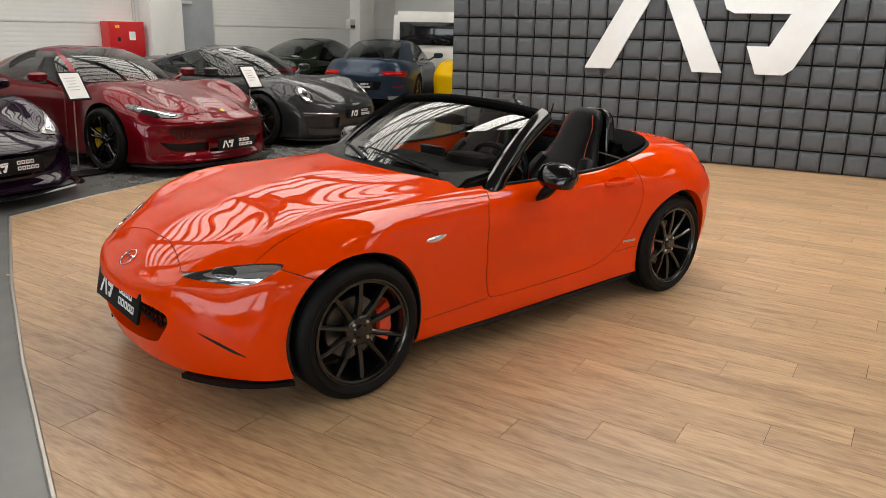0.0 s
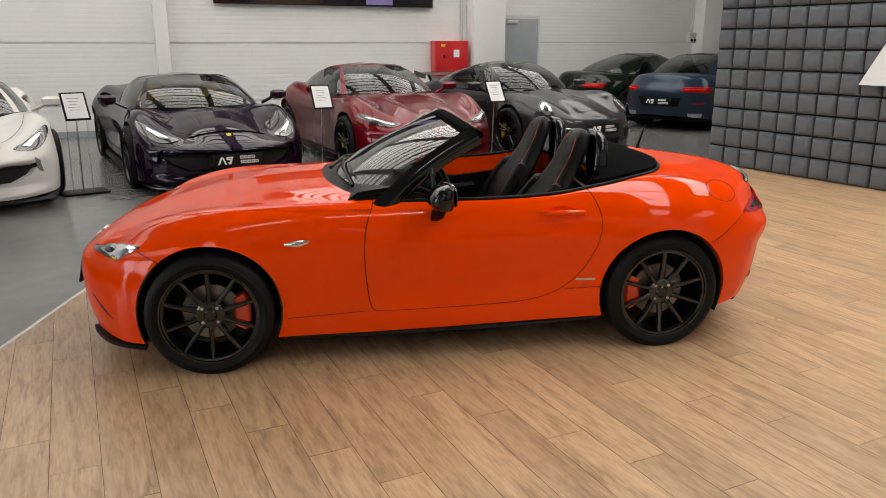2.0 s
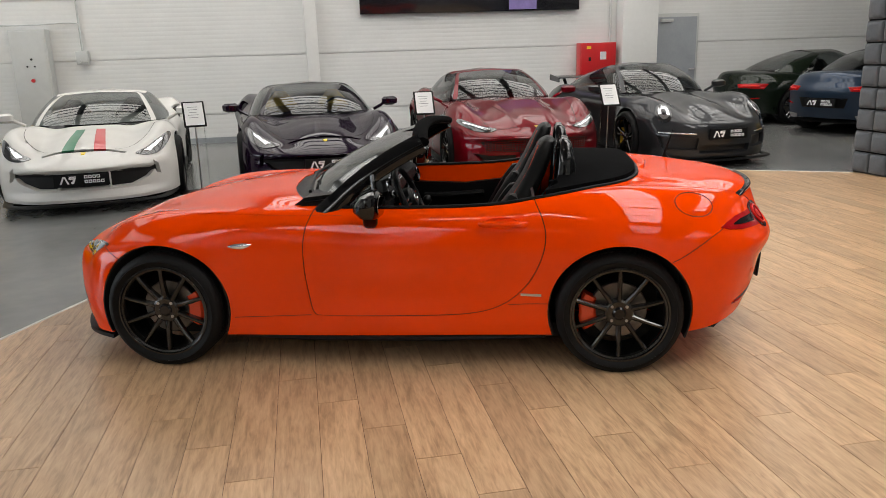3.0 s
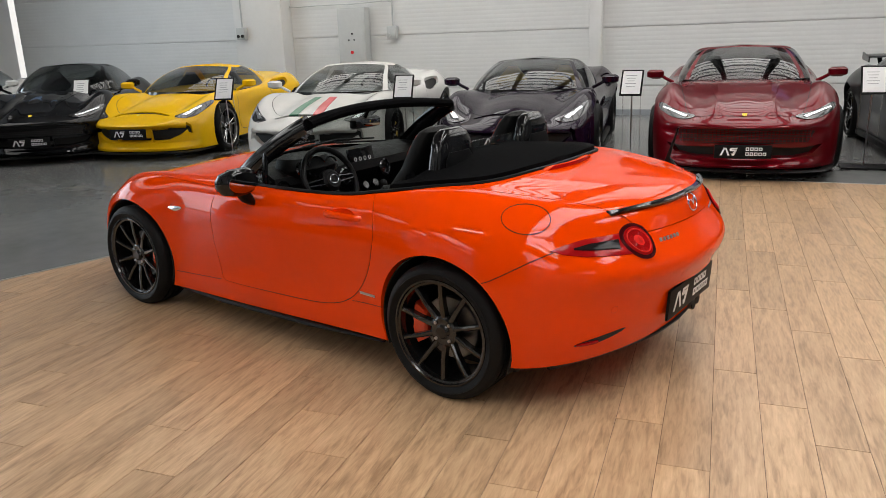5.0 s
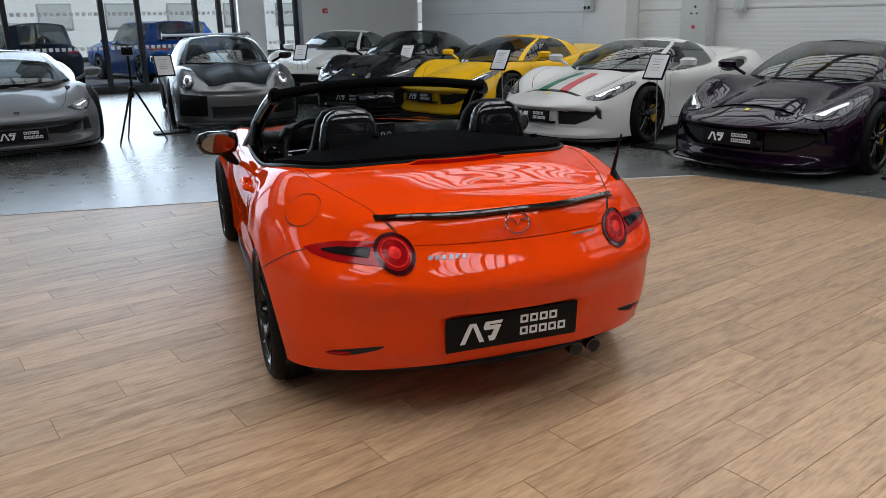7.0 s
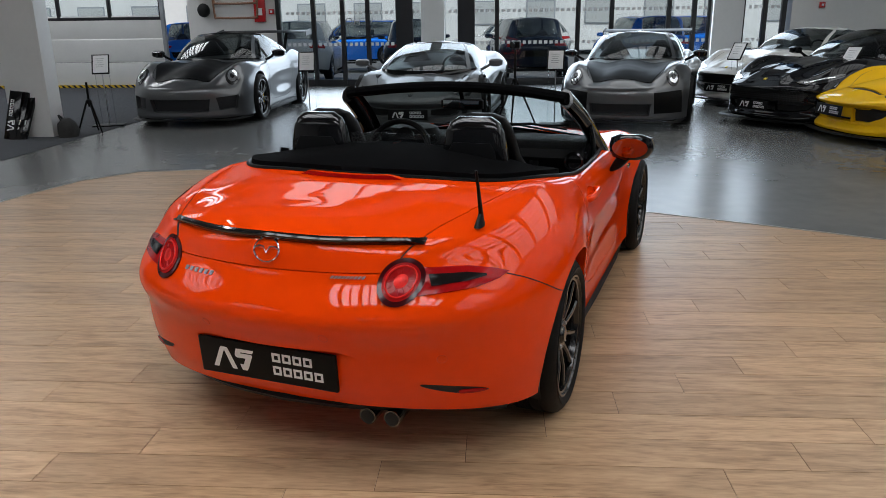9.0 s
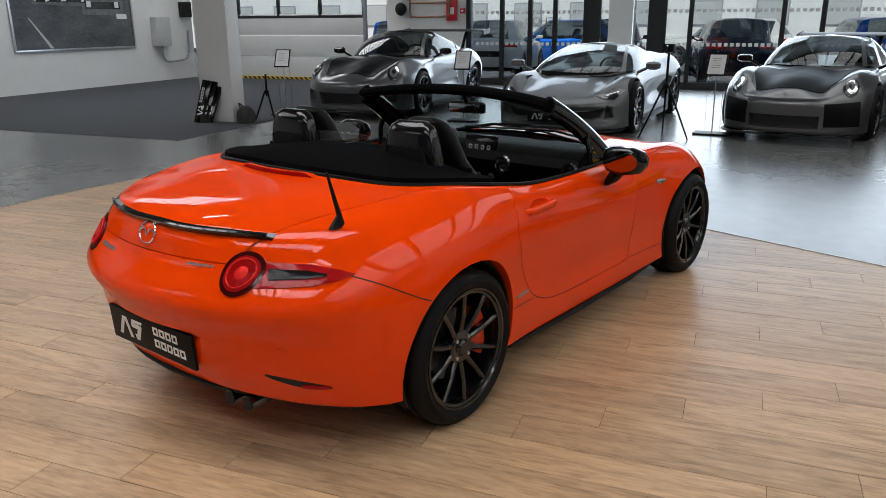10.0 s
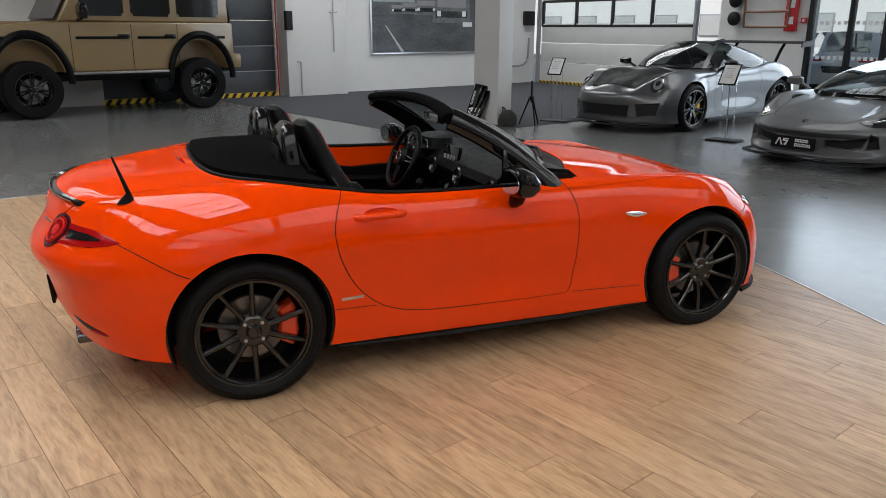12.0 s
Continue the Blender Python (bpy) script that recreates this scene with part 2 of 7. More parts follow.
def concrete():
    m = mat("polished grey concrete", (0.15, 0.153, 0.15), 0.25, vary=0.20, scale=0.7, rvary=0.02)
    return m


CONCRETE = concrete()
WALL_WHITE = mat("white wall paint", (0.74, 0.735, 0.715), 0.6, vary=0.04, scale=1.5, bump=0.05, bscale=120)
PANEL_WHITE = mat("white ribbed metal panel", (0.70, 0.70, 0.685), 0.42, vary=0.04, scale=2, bump=0.02, bscale=60)
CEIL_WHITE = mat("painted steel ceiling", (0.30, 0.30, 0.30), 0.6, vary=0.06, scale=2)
STEEL_GREY = mat("grey painted steel", (0.30, 0.32, 0.34), 0.45, vary=0.08, scale=3)
MULLION = mat("black aluminium frame", (0.018, 0.018, 0.02), 0.35, vary=0.15)
CARPET = mat("charcoal needle felt carpet", (0.055, 0.058, 0.066), 0.95, vary=0.22, scale=10, bump=0.4, bscale=700)
FOAM = mat("grey acoustic foam cloth", (0.085, 0.095, 0.108), 0.8, vary=0.14, scale=5, bump=0.25, bscale=500, sheen=0.2)
FOAM_BACK = mat("dark foam gap", (0.006, 0.0065, 0.007), 0.9, vary=0.2)
RED = mat("red enamel", (0.55, 0.012, 0.016), 0.32, 0, 0.5, vary=0.06)
GREY_BOX = mat("light grey enclosure", (0.50, 0.51, 0.50), 0.45, vary=0.05)
ASPHALT = mat("pale worn asphalt", (0.13, 0.13, 0.132), 0.85, vary=0.25, scale=3, bump=0.3, bscale=90)
YELLOW = mat("yellow marking", (0.75, 0.50, 0.02), 0.5, vary=0.1)


def in_hall(ob):
    ob.matrix_world = HALL
    return ob


U0, U1, VA, VB, VC = -14.0, 14.4, -10.5, 13.3, 13.5

tagged(in_hall(part("ground", box((30, 0, -0.56), (160, 160, 0.5)), ASPHALT, smooth=False)), "dark grey asphalt yard outside the hall", "ground", kind="structure")
tagged(in_hall(part("floor", box(((U0 + U1) / 2, (VA + VC) / 2, -0.15), (U1 - U0, VC - VA, 0.3)), CONCRETE, smooth=False)), "polished grey concrete showroom floor", "floor", kind="structure")
tagged(in_hall(part("carpet", box(((4.25 + U1) / 2, (5.55 + VB) / 2, 0.003), (U1 - 4.25, VB - 5.55, 0.006)), CARPET, smooth=False)), "charcoal felt carpet laid over the concrete", "carpet", kind="structure")


def ribbed_wall(name, a, b, v, inward, label):
    """White sandwich panels about a metre high with fine ribs and dark joints."""
    bm = bmesh.new()
    add_box(bm, ((a + b) / 2, v - inward * 0.12, CEIL / 2 + 0.1), (b - a, 0.2, CEIL + 0.2))
    ob = tagged(in_hall(part(name, bm, PANEL_WHITE, smooth=False)), label, "wall", kind="structure")
    zs = [0.0, 0.52, 1.56, 2.6, 3.64, 4.68, CEIL]
    for z0, z1 in zip(zs, zs[1:]):
        bm = bmesh.new()
        n = max(3, int((z1 - z0) / 0.075))
        prof = [(0.0, z0 + 0.004)]
        h = (z1 - z0 - 0.012) / n
        for k in range(n):
            zz = z0 + 0.006 + k * h
            prof += [(0.0042, zz + 0.002), (0.0043, zz + h * 0.5), (0.0042, zz + h - 0.002), (0.0039, zz + h)]
        prof += [(0.0, z1 - 0.004)]
        lo = [bm.verts.new((a, v - inward * 0.019 + inward * (p + 0.012), z)) for p, z in prof]
        hi = [bm.verts.new((b, v - inward * 0.019 + inward * (p + 0.012), z)) for p, z in prof]
        for i in range(len(prof) - 1):
            f = (lo[i], hi[i], hi[i + 1], lo[i + 1])
            bm.faces.new(f if inward > 0 else f[::-1])
        part("wall_panel", bm, PANEL_WHITE, ob, angle=60)
    return ob


ribbed_wall("wall_south", U0, U1 - 0.2, VA, 1, "white ribbed sandwich panel wall with thin joints")


def plain_wall(name, c, s, label, material=WALL_WHITE):
    return tagged(in_hall(part(name, box(c, s), material, smooth=False)), label, "wall", kind="structure")


plain_wall("wall_west", (U0 - 0.1, 3, CEIL / 2), (0.2, 28, CEIL), "plain white end wall of the hall")
plain_wall("wall_north", ((5.85 + U1) / 2, VB + 0.15, CEIL / 2), (U1 - 5.85, 0.3, CEIL), "white painted wall with a large framed photograph")
plain_wall("wall_north_far", ((U0 + 1.95) / 2, VB + 0.15, CEIL / 2), (1.95 - U0, 0.3, CEIL), "white painted wall beside the dark shutter")
plain_wall("wall_over_shutter", (3.9, VB + 0.15, (4.0 + CEIL) / 2), (3.9, 0.3, CEIL - 4.0), "white wall above the dark shutter")

# ceiling with ribs, in one mesh, and the strip lamps under it
bm = bmesh.new()
add_box(bm, ((U0 + U1) / 2, (VA + VC) / 2, CEIL + 0.1), (U1 - U0 + 0.4, VC - VA + 0.4, 0.2))
for k in range(10):
    add_box(bm, (-12.5 + k * 2.9, (VA + VC) / 2, CEIL - 0.14), (0.16, VC - VA, 0.28))
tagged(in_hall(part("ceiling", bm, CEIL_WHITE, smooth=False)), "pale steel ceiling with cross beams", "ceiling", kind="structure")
TUBE_GLOW = mat("glowing lamp and rooflight sheet", (0.9, 0.9, 0.88), 0.4, emit=((1.0, 0.97, 0.92), 1.5))
for _u, _v, _l, _p in LAMPS:
    r = root("strip_lamp", "long white strip lamp under the ceiling", "ceiling lamp", HALL @ pose(_u, _v, CEIL - 0.28), "ceiling lamps")
    part("housing", box((0, 0, 0.03), (_l + .1, .22, 0.05), 0.01), WALL_WHITE, r)
    part("diffuser", box((0, 0, -0.01), (_l, .16, 0.03), 0.01), TUBE_GLOW, r)
# fill entries get an invented rooflight too; sheet emission stands for sky light
for _k, (_u, _v, _w, _l, _p) in enumerate(ROOFLIGHTS_AND_FILL):
    r = root("rooflight_%d" % (_k + 1), "ribbed translucent rooflight between the beams, some of the set added as fill", "rooflight", HALL @ pose(_u, _v, CEIL - 0.06), kind="structure")
    part("sheet", box((0, 0, 0.03), (_w, _l, 0.02)), TUBE_GLOW, r, smooth=False)
    for k in range(13):
        part("rib", box((0, -_l / 2 + _l * k / 12, -0.08), (_w + .1, .16 if k % 2 else .07, .05), .004), STEEL_GREY, r)
    for s in (-1, 1):
        part("curb", box((s * (_w / 2 + .03), 0, -0.03), (.06, _l + .1, .10), .004), STEEL_GREY, r)

# columns
for nm, u, v, su, sv, lab in (("column_1", 6.225, 6.29, 0.31, 0.60, "square white concrete column"), ("column_2", -6.14, VA + 0.17, 0.74, 0.34, "white boxed wall column"),
                              ("column_3", 0.28, VA + 0.1, 0.22, 0.2, "slim white steel wall column"), ("column_4", 7.2, VA + 0.2, 1.15, 0.4, "white boxed wall column"),
                              ("column_6", 6.72, VB - 0.22, 1.6, 0.44, "white wall pier beside the shutter"), ("column_7", -12.3, VA + 0.17, 0.6, 0.34, "white boxed wall column")):
    tagged(in_hall(part(nm, box((u, v, CEIL / 2), (su, sv, CEIL), 0.012), WALL_WHITE, angle=50)), lab, "column", kind="structure")

# skirting along the white wall
tagged(in_hall(part("baseboard", box((0, VA + 0.03, 0.05), (U1 - U0 - 0.4, 0.03, 0.1)), STEEL_GREY, smooth=False)), "grey metal skirting along the white wall", "baseboard", kind="structure")

# glazed front: two white piers, black mullions, glass, a band of white squares
FRONT = U1
tagged(in_hall(part("wall_east", box((FRONT + 0.15, (-6.9 + VA) / 2, CEIL / 2), (0.3, -6.9 - VA, CEIL)), WALL_WHITE, smooth=False)), "white wall beside the glazed front", "wall", kind="structure")
tagged(in_hall(part("wall_lintel", box((FRONT + 0.15, -0.95, (4.9 + CEIL) / 2), (0.3, 11.9, CEIL - 4.9)), WALL_WHITE, smooth=False)), "white wall above the glazing", "wall", kind="structure")
tagged(in_hall(part("wall_plant", box((FRONT + 0.15, 6.1, CEIL / 2), (0.3, 2.2, CEIL)), WALL_WHITE, smooth=False)), "white wall with pipes beside the shutter", "wall", kind="structure")
for nm, a, b in (("column_8", 1.02, 1.56), ("column_9", -5.75, -5.08)):
    tagged(in_hall(part(nm, box((FRONT - 0.05, (a + b) / 2, CEIL / 2), (0.5, b - a, CEIL), 0.012), WALL_WHITE, angle=50)), "cream painted pier in the glazed front", "column", kind="structure")
MULL = [5.0, 4.15, 3.45, 2.85, 1.98, 0.52, -0.2, -2.08, -2.85, -4.15, -4.72, -5.08, -5.8, -6.3, -6.72]
gl = root("window_1", "black framed glazed shop front with white square stickers", "window", HALL, kind="structure")
for v in MULL:
    w = 0.40 if v in (1.98, 0.52) else 0.10
    part("mullion", box((FRONT, v, 2.45), (0.12, w, 4.9), 0.006), MULLION, gl)
for z, h in ((0.08, 0.16), (2.45, 0.10), (3.62, 0.16)):
    part("transom", box((FRONT, -0.9, z), (0.10, 11.9, h), 0.006), MULLION, gl)
part("pane", box((FRONT + 0.02, -0.9, 2.45), (0.012, 11.8, 4.8)), GLASS_CLEAR, gl, smooth=False).visible_shadow = False
bm = bmesh.new()
for z in (0.98, 1.70):
    for k in range(92):
        v = -6.6 + k * 0.125
        add_box(bm, (FRONT + 0.008, v, z), (0.004, 0.075, 0.075))
part("sticker_band", bm, WHITE_GFX, gl, "row of white square stickers", smooth=False)


def text_mesh(body, size, m, material, parent, name):
    cu = bpy.data.curves.new(name, "FONT")
    cu.body, cu.size, cu.extrude, cu.align_x = body, size, 0.001, "CENTER"
    ob = new(name, cu)
    dg = bpy.context.evaluated_depsgraph_get()
    me = bpy.data.meshes.new_from_object(ob.evaluated_get(dg))
    bpy.data.objects.remove(ob)
    me.materials.append(material)
    t = new(name, me)
    t.parent, t.matrix_basis = parent, m
    return t


text_mesh("VCHOD", 0.24, pose(FRONT + 0.006, 3.15, 1.42, 90, 0, 90), STEEL_GREY, gl, "door_word")
part("door_arrow", box((FRONT + 0.006, 3.98, 1.50), (0.003, 0.36, 0.02)), STEEL_GREY, gl, smooth=False)

# sectional shutter door with a row of windows, in the front wall
sd = root("door_1", "white sectional shutter door with a row of windows", "shutter door", HALL, kind="structure")
for k in range(3):
    part("door_panel", box((FRONT + 0.06, 10.45, 0.34 + k * 0.55), (0.06, 5.15, 0.535), 0.012), PANEL_WHITE, sd)
for k in range(4):
    part("pane", box((FRONT + 0.06, 8.53 + k * 1.28, 1.98), (0.012, 1.2, 0.60)), GLASS_CLEAR, sd, smooth=False).visible_shadow = False
for k in range(5):
    part("window_bar", box((FRONT + 0.06, 7.89 + k * 1.28, 1.98), (0.07, 0.08, 0.66), 0.005), MULLION, sd)
for z in (1.64, 2.32):
    part("window_rail", box((FRONT + 0.06, 10.45, z), (0.07, 5.15, 0.07), 0.005), MULLION, sd)
for k in range(3):
    part("door_panel", box((FRONT + 0.06, 10.45, 2.62 + k * 0.53), (0.06, 5.15, 0.52), 0.012), PANEL_WHITE, sd)
part("safety_edge", box((FRONT + 0.02, 10.45, 0.035), (0.05, 5.15, 0.07)), YELLOW, sd, "yellow and black striped bottom edge", smooth=False)
bm = bmesh.new()
for k in range(34):
    prism(bm, [(7.95 + k * 0.15, 0.0), (8.02 + k * 0.15, 0.0), (8.09 + k * 0.15, 0.07), (8.02 + k * 0.15, 0.07)], FRONT - 0.01, FRONT - 0.006, YZ)
part("stripe", bm, DARK, sd, smooth=False)
for v in (7.82, 13.1):
    part("guide_rail", box((FRONT - 0.02, v, 1.9), (0.1, 0.09, 3.8), 0.01), STEEL_GREY, sd)
tagged(in_hall(part("wall_shutter", box((FRONT + 0.15, 10.4, (3.95 + CEIL) / 2), (0.3, 6.4, CEIL - 3.95)), WALL_WHITE, smooth=False)), "white wall above the shutter door", "wall", kind="structure")

# dark shutter behind the parking bay
dd = root("door_2", "dark grey sectional shutter with a striped foot", "shutter door", HALL @ pose(3.9, 13.40, 0), kind="structure")
for k in range(7):
    part("door_panel", box((0, 0, 0.30 + k * 0.56), (3.9, 0.06, 0.545), 0.012), mat("dark grey shutter paint", (0.05, 0.055, 0.062), 0.5, vary=0.1) if k == 0 else bpy.data.materials["dark grey shutter paint"], dd)
part("safety_edge", box((0, -0.04, 0.05), (3.9, 0.05, 0.1)), YELLOW, dd, "yellow and black striped bottom edge", smooth=False)
for k in range(20):
    bm = bmesh.new()
    x = -1.93 + k * .195
    prism(bm, [(x, 0.0), (x + .09, 0.0), (x + .16, .1), (x + .07, .1)], -.069, -.066, XZ)
    part("stripe", bm, DARK, dd, smooth=False)
bm = bmesh.new()
tube(bm, [(1.99, -.10, .02), (1.99, -.10, 3.9)], .018, 8)
part("guide_rail", bm, RED, dd, "thin red guide rail")

# ---- wood stage ----
STAGE = [(1.62, -3.58), (1.99, -1.75), (2.21, -0.47), (2.33, 0.35), (2.41, 0.90), (2.50, 1.60), (2.60, 2.40), (2.66, 3.20), (2.60, 3.90), (2.30, 4.45), (1.75, 4.68), (1.04, 4.66), (-0.10, 4.54), (-1.32, 4.31), (-2.74, 3.95), (-6.2, 2.9), (-7.4, 2.2),
         (-6.66, 0.10), (-4.62, -5.06), (-3.2, -5.36), (-2.1, -5.02), (-1.0, -4.74), (-0.1, -4.48), (0.85, -4.03)]


def wood():
    m = bpy.data.materials.new("oak plank")
    m.use_nodes = True
    nt = m.node_tree
    b = nt.nodes["Principled BSDF"]
    N = nt.nodes.new
    tc, oi, mp = N("ShaderNodeTexCoord"), N("ShaderNodeObjectInfo"), N("ShaderNodeMapping")
    geo = N("ShaderNodeNewGeometry")
    rnd = N("ShaderNodeMath")
    rnd.operation = "ADD"
    nt.links.new(oi.outputs["Random"], rnd.inputs[0])
    nt.links.new(geo.outputs["Random Per Island"], rnd.inputs[1])
    off = N("ShaderNodeVectorMath")
    off.operation = "SCALE"
    cmb = N("ShaderNodeCombineXYZ")
    for i in range(3):
        nt.links.new(rnd.outputs[0], cmb.inputs[i])
    nt.links.new(cmb.outputs[0], off.inputs[0])
    off.inputs["Scale"].default_value = 37.0
    add = N("ShaderNodeVectorMath")
    nt.links.new(tc.outputs["Object"], add.inputs[0])
    nt.links.new(off.outputs[0], add.inputs[1])
    mp.inputs["Scale"].default_value = (1.0, 0.13, 1.0)
    nt.links.new(add.outputs[0], mp.inputs["Vector"])
    big, fine, knot = N("ShaderNodeTexNoise"), N("ShaderNodeTexNoise"), N("ShaderNodeTexNoise")
    for n, s, d, dist in ((big, 8, 6, 2.6), (fine, 80, 6, 0.6), (knot, 3.2, 2, 0.4)):
        n.inputs["Scale"].default_value, n.inputs["Detail"].default_value, n.inputs["Distortion"].default_value = s, d, dist
        nt.links.new(mp.outputs[0], n.inputs["Vector"])
    ramp = N("ShaderNodeValToRGB")
    ramp.color_ramp.elements[0].position, ramp.color_ramp.elements[0].color = 0.34, (0.29, 0.175, 0.092, 1)
    ramp.color_ramp.elements[1].position, ramp.color_ramp.elements[1].color = 0.66, (0.585, 0.392, 0.230, 1)
    e = ramp.color_ramp.elements.new(0.5)
    e.color = (0.47, 0.302, 0.170, 1)
    s1 = N("ShaderNodeMath")
    s1.operation = "MULTIPLY_ADD"
    s1.inputs[1].default_value = 0.48
    nt.links.new(fine.outputs["Fac"], s1.inputs[0])
    s2 = N("ShaderNodeMath")
    s2.operation = "MULTIPLY"
    s2.inputs[1].default_value = 0.52
    nt.links.new(big.outputs["Fac"], s2.inputs[0])
    nt.links.new(s2.outputs[0], s1.inputs[2])
    nt.links.new(s1.outputs[0], ramp.inputs[0])
    hsv = N("ShaderNodeHueSaturation")
    val = N("ShaderNodeMapRange")
    fr = N("ShaderNodeMath")
    fr.operation = "FRACT"
    nt.links.new(rnd.outputs[0], fr.inputs[0])
    nt.links.new(fr.outputs[0], val.inputs["Value"])
    val.inputs["To Min"].default_value, val.inputs["To Max"].default_value = 0.86, 1.12
    nt.links.new(val.outputs[0], hsv.inputs["Value"])
    nt.links.new(ramp.outputs[0], hsv.inputs["Color"])
    nt.links.new(hsv.outputs[0], b.inputs["Base Color"])
    rr = N("ShaderNodeMapRange")
    rr.inputs["To Min"].default_value, rr.inputs["To Max"].default_value = 0.26, 0.46
    nt.links.new(fine.outputs["Fac"], rr.inputs["Value"])
    nt.links.new(rr.outputs[0], b.inputs["Roughness"])
    bp = N("ShaderNodeBump")
    bp.inputs["Strength"].default_value, bp.inputs["Distance"].default_value = 0.10, 0.004
    nt.links.new(fine.outputs["Fac"], bp.inputs["Height"])
    nt.links.new(bp.outputs[0], b.inputs["Normal"])
    return m


OAK = wood()
GROOVE = mat("dark joint between planks", (0.13, 0.075, 0.04), 0.8, vary=0.2)
METAL_EDGE = mat("brushed metal edge strip", (0.42, 0.40, 0.37), 0.35, 0.9, vary=0.1)


def stage_part(poly, z0, z1, name, material, label, category):
    bm = bmesh.new()
    prism(bm, poly, z0, z1)
    return tagged(part(name, bm, material, smooth=False), label, category, kind="structure")


stage = stage_part(STAGE, 0.0005, 0.004, "wood_floor", GROOVE, "oak plank display floor laid on the concrete", "wood floor")
edge_line = [(x, y, 0.006) for x, y in STAGE]
bm = bmesh.new()
tube(bm, edge_line, 0.012, 6, closed=True, flat=0.6)
part("edge_strip", bm, METAL_EDGE, stage, "thin metal edge strip")
# ---- end of wood stage base ----

# ---- car building ----
from mathutils.bvhtree import BVHTree


def ring_points(ring, n):
    """n points along half a ring, from the middle of the nose to the middle of the tail."""
    p = [np.array(q, float) for q in ring]
    flip = np.array([1, -1, 1])
    ext = [p[1] * flip] + p + [p[-2] * flip]
    k = len(ext) - 1
    out = []
    for i in range(n):
        t = (1 + (len(p) - 1) * i / (n - 1)) / k
        out.append(cr(ext, t))
    out[0][1] = out[-1][1] = 0.0
    return out


def loft_body(rings, nu=120, nv=40):
    """A closed shell through the rings, which run nose to tail on the left side; mirrored to the right."""
    rows = [ring_points(r, nu) for r in rings]
    grid = []
    for j in range(nv):
        grid.append([cr([rows[k][i] for k in range(len(rows))], j / (nv - 1)) for i in range(nu)])
    for i in range(nu):
        grid[-1][i][1] = 0.0
    low = grid[0]
    under = [np.array((p[0] * 0.97, p[1] * 0.9, p[2] + 0.012)) for p in low]
    keel = [np.array((p[0] * 0.9, 0.0, p[2] + 0.012)) for p in low]
    grid = [keel, under] + grid
    bm = bmesh.new()
    L = [[bm.verts.new((p[0], max(p[1], 0.0), p[2])) for p in row] for row in grid]
    R = [[v if (v.co.y < 1e-7) else bm.verts.new((v.co.x, -v.co.y, v.co.z)) for v in row] for row in L]
    for j in range(len(grid) - 1):
        for i in range(nu - 1):
            for g, rev in ((L, False), (R, True)):
                q = []
                for v in (g[j][i], g[j][i + 1], g[j + 1][i + 1], g[j + 1][i]):
                    if v not in q:
                        q.append(v)
                if len(q) > 2:
                    try:
                        bm.faces.new(q[::-1] if rev else q)
                    except ValueError:
                        pass
    bmesh.ops.remove_doubles(bm, verts=bm.verts, dist=1e-6)
    bmesh.ops.recalc_face_normals(bm, faces=bm.faces)
    return bm


def boolean(bm, cutter, op="DIFFERENCE", own=False):
    """bm with the cutter taken away, or the piece of it inside the cutter."""
    a, b = (bpy.data.objects.new(k, bpy.data.meshes.new(k)) for k in "ab")
    bm.to_mesh(a.data)
    cutter.to_mesh(b.data)
    for o in (a, b):
        scene.collection.objects.link(o)
    mod = a.modifiers.new("cut", "BOOLEAN")
    mod.operation, mod.object, mod.solver, mod.use_self = op, b, "EXACT", own
    dg = bpy.context.evaluated_depsgraph_get()
    me = bpy.data.meshes.new_from_object(a.evaluated_get(dg))
    out = bmesh.new()
    out.from_mesh(me)
    for o in (a, b):
        d = o.data
        bpy.data.objects.remove(o)
        bpy.data.meshes.remove(d)
    bpy.data.meshes.remove(me)
    return out


def densify(pts, n, closed=True, smooth=True):
    if smooth:
        return spline(pts, n, closed)
    p = [np.array(q, float) for q in pts]
    segs = list(zip(p, p[1:] + ([p[0]] if closed else [])))
    k = max(2, n // len(segs))
    out = [a + (b - a) * i / k for a, b in segs for i in range(k)]
    return out if closed else out + [p[-1]]


def drop_on(bvh, p, d, off):
    d = Vector(d).normalized()
    hit, nrm, _, _ = bvh.ray_cast(Vector(p) + d * 3.0, -d, 6.0)
    if hit is None:
        hit, nrm, _, _ = bvh.find_nearest(Vector(p))
    if nrm.dot(d) < 0:
        nrm = -nrm
    return hit + nrm * off


def decal(bvh, pts, d, off=0.004, bulge=0.0, n=40, smooth=True, levels=6, bm=None, skirt=0.012):
    """A thin shaped piece laid on the body: an outline seen along d, with its own edge."""
    bm = bm or bmesh.new()
    ring = densify(pts, n, True, smooth)
    c = sum(ring) / len(ring)
    rows = []
    for k in range(levels):
        f = 1 - k / levels
        rows.append([bm.verts.new(drop_on(bvh, c + (p - c) * f, d, off + bulge * (1 - f * f))) for p in ring])
    mid = bm.verts.new(drop_on(bvh, c, d, off + bulge))
    low = [bm.verts.new(v.co + (drop_on(bvh, p, d, -skirt) - v.co)) for v, p in zip(rows[0], ring)]
    fs = []
    for a, b in zip([low] + rows, rows):
        for i in range(len(ring)):
            j = (i + 1) % len(ring)
            fs.append(bm.faces.new((a[i], a[j], b[j], b[i])))
    for i in range(len(ring)):
        fs.append(bm.faces.new((rows[-1][i], rows[-1][(i + 1) % len(ring)], mid)))
    bmesh.ops.recalc_face_normals(bm, faces=fs)
    return bm


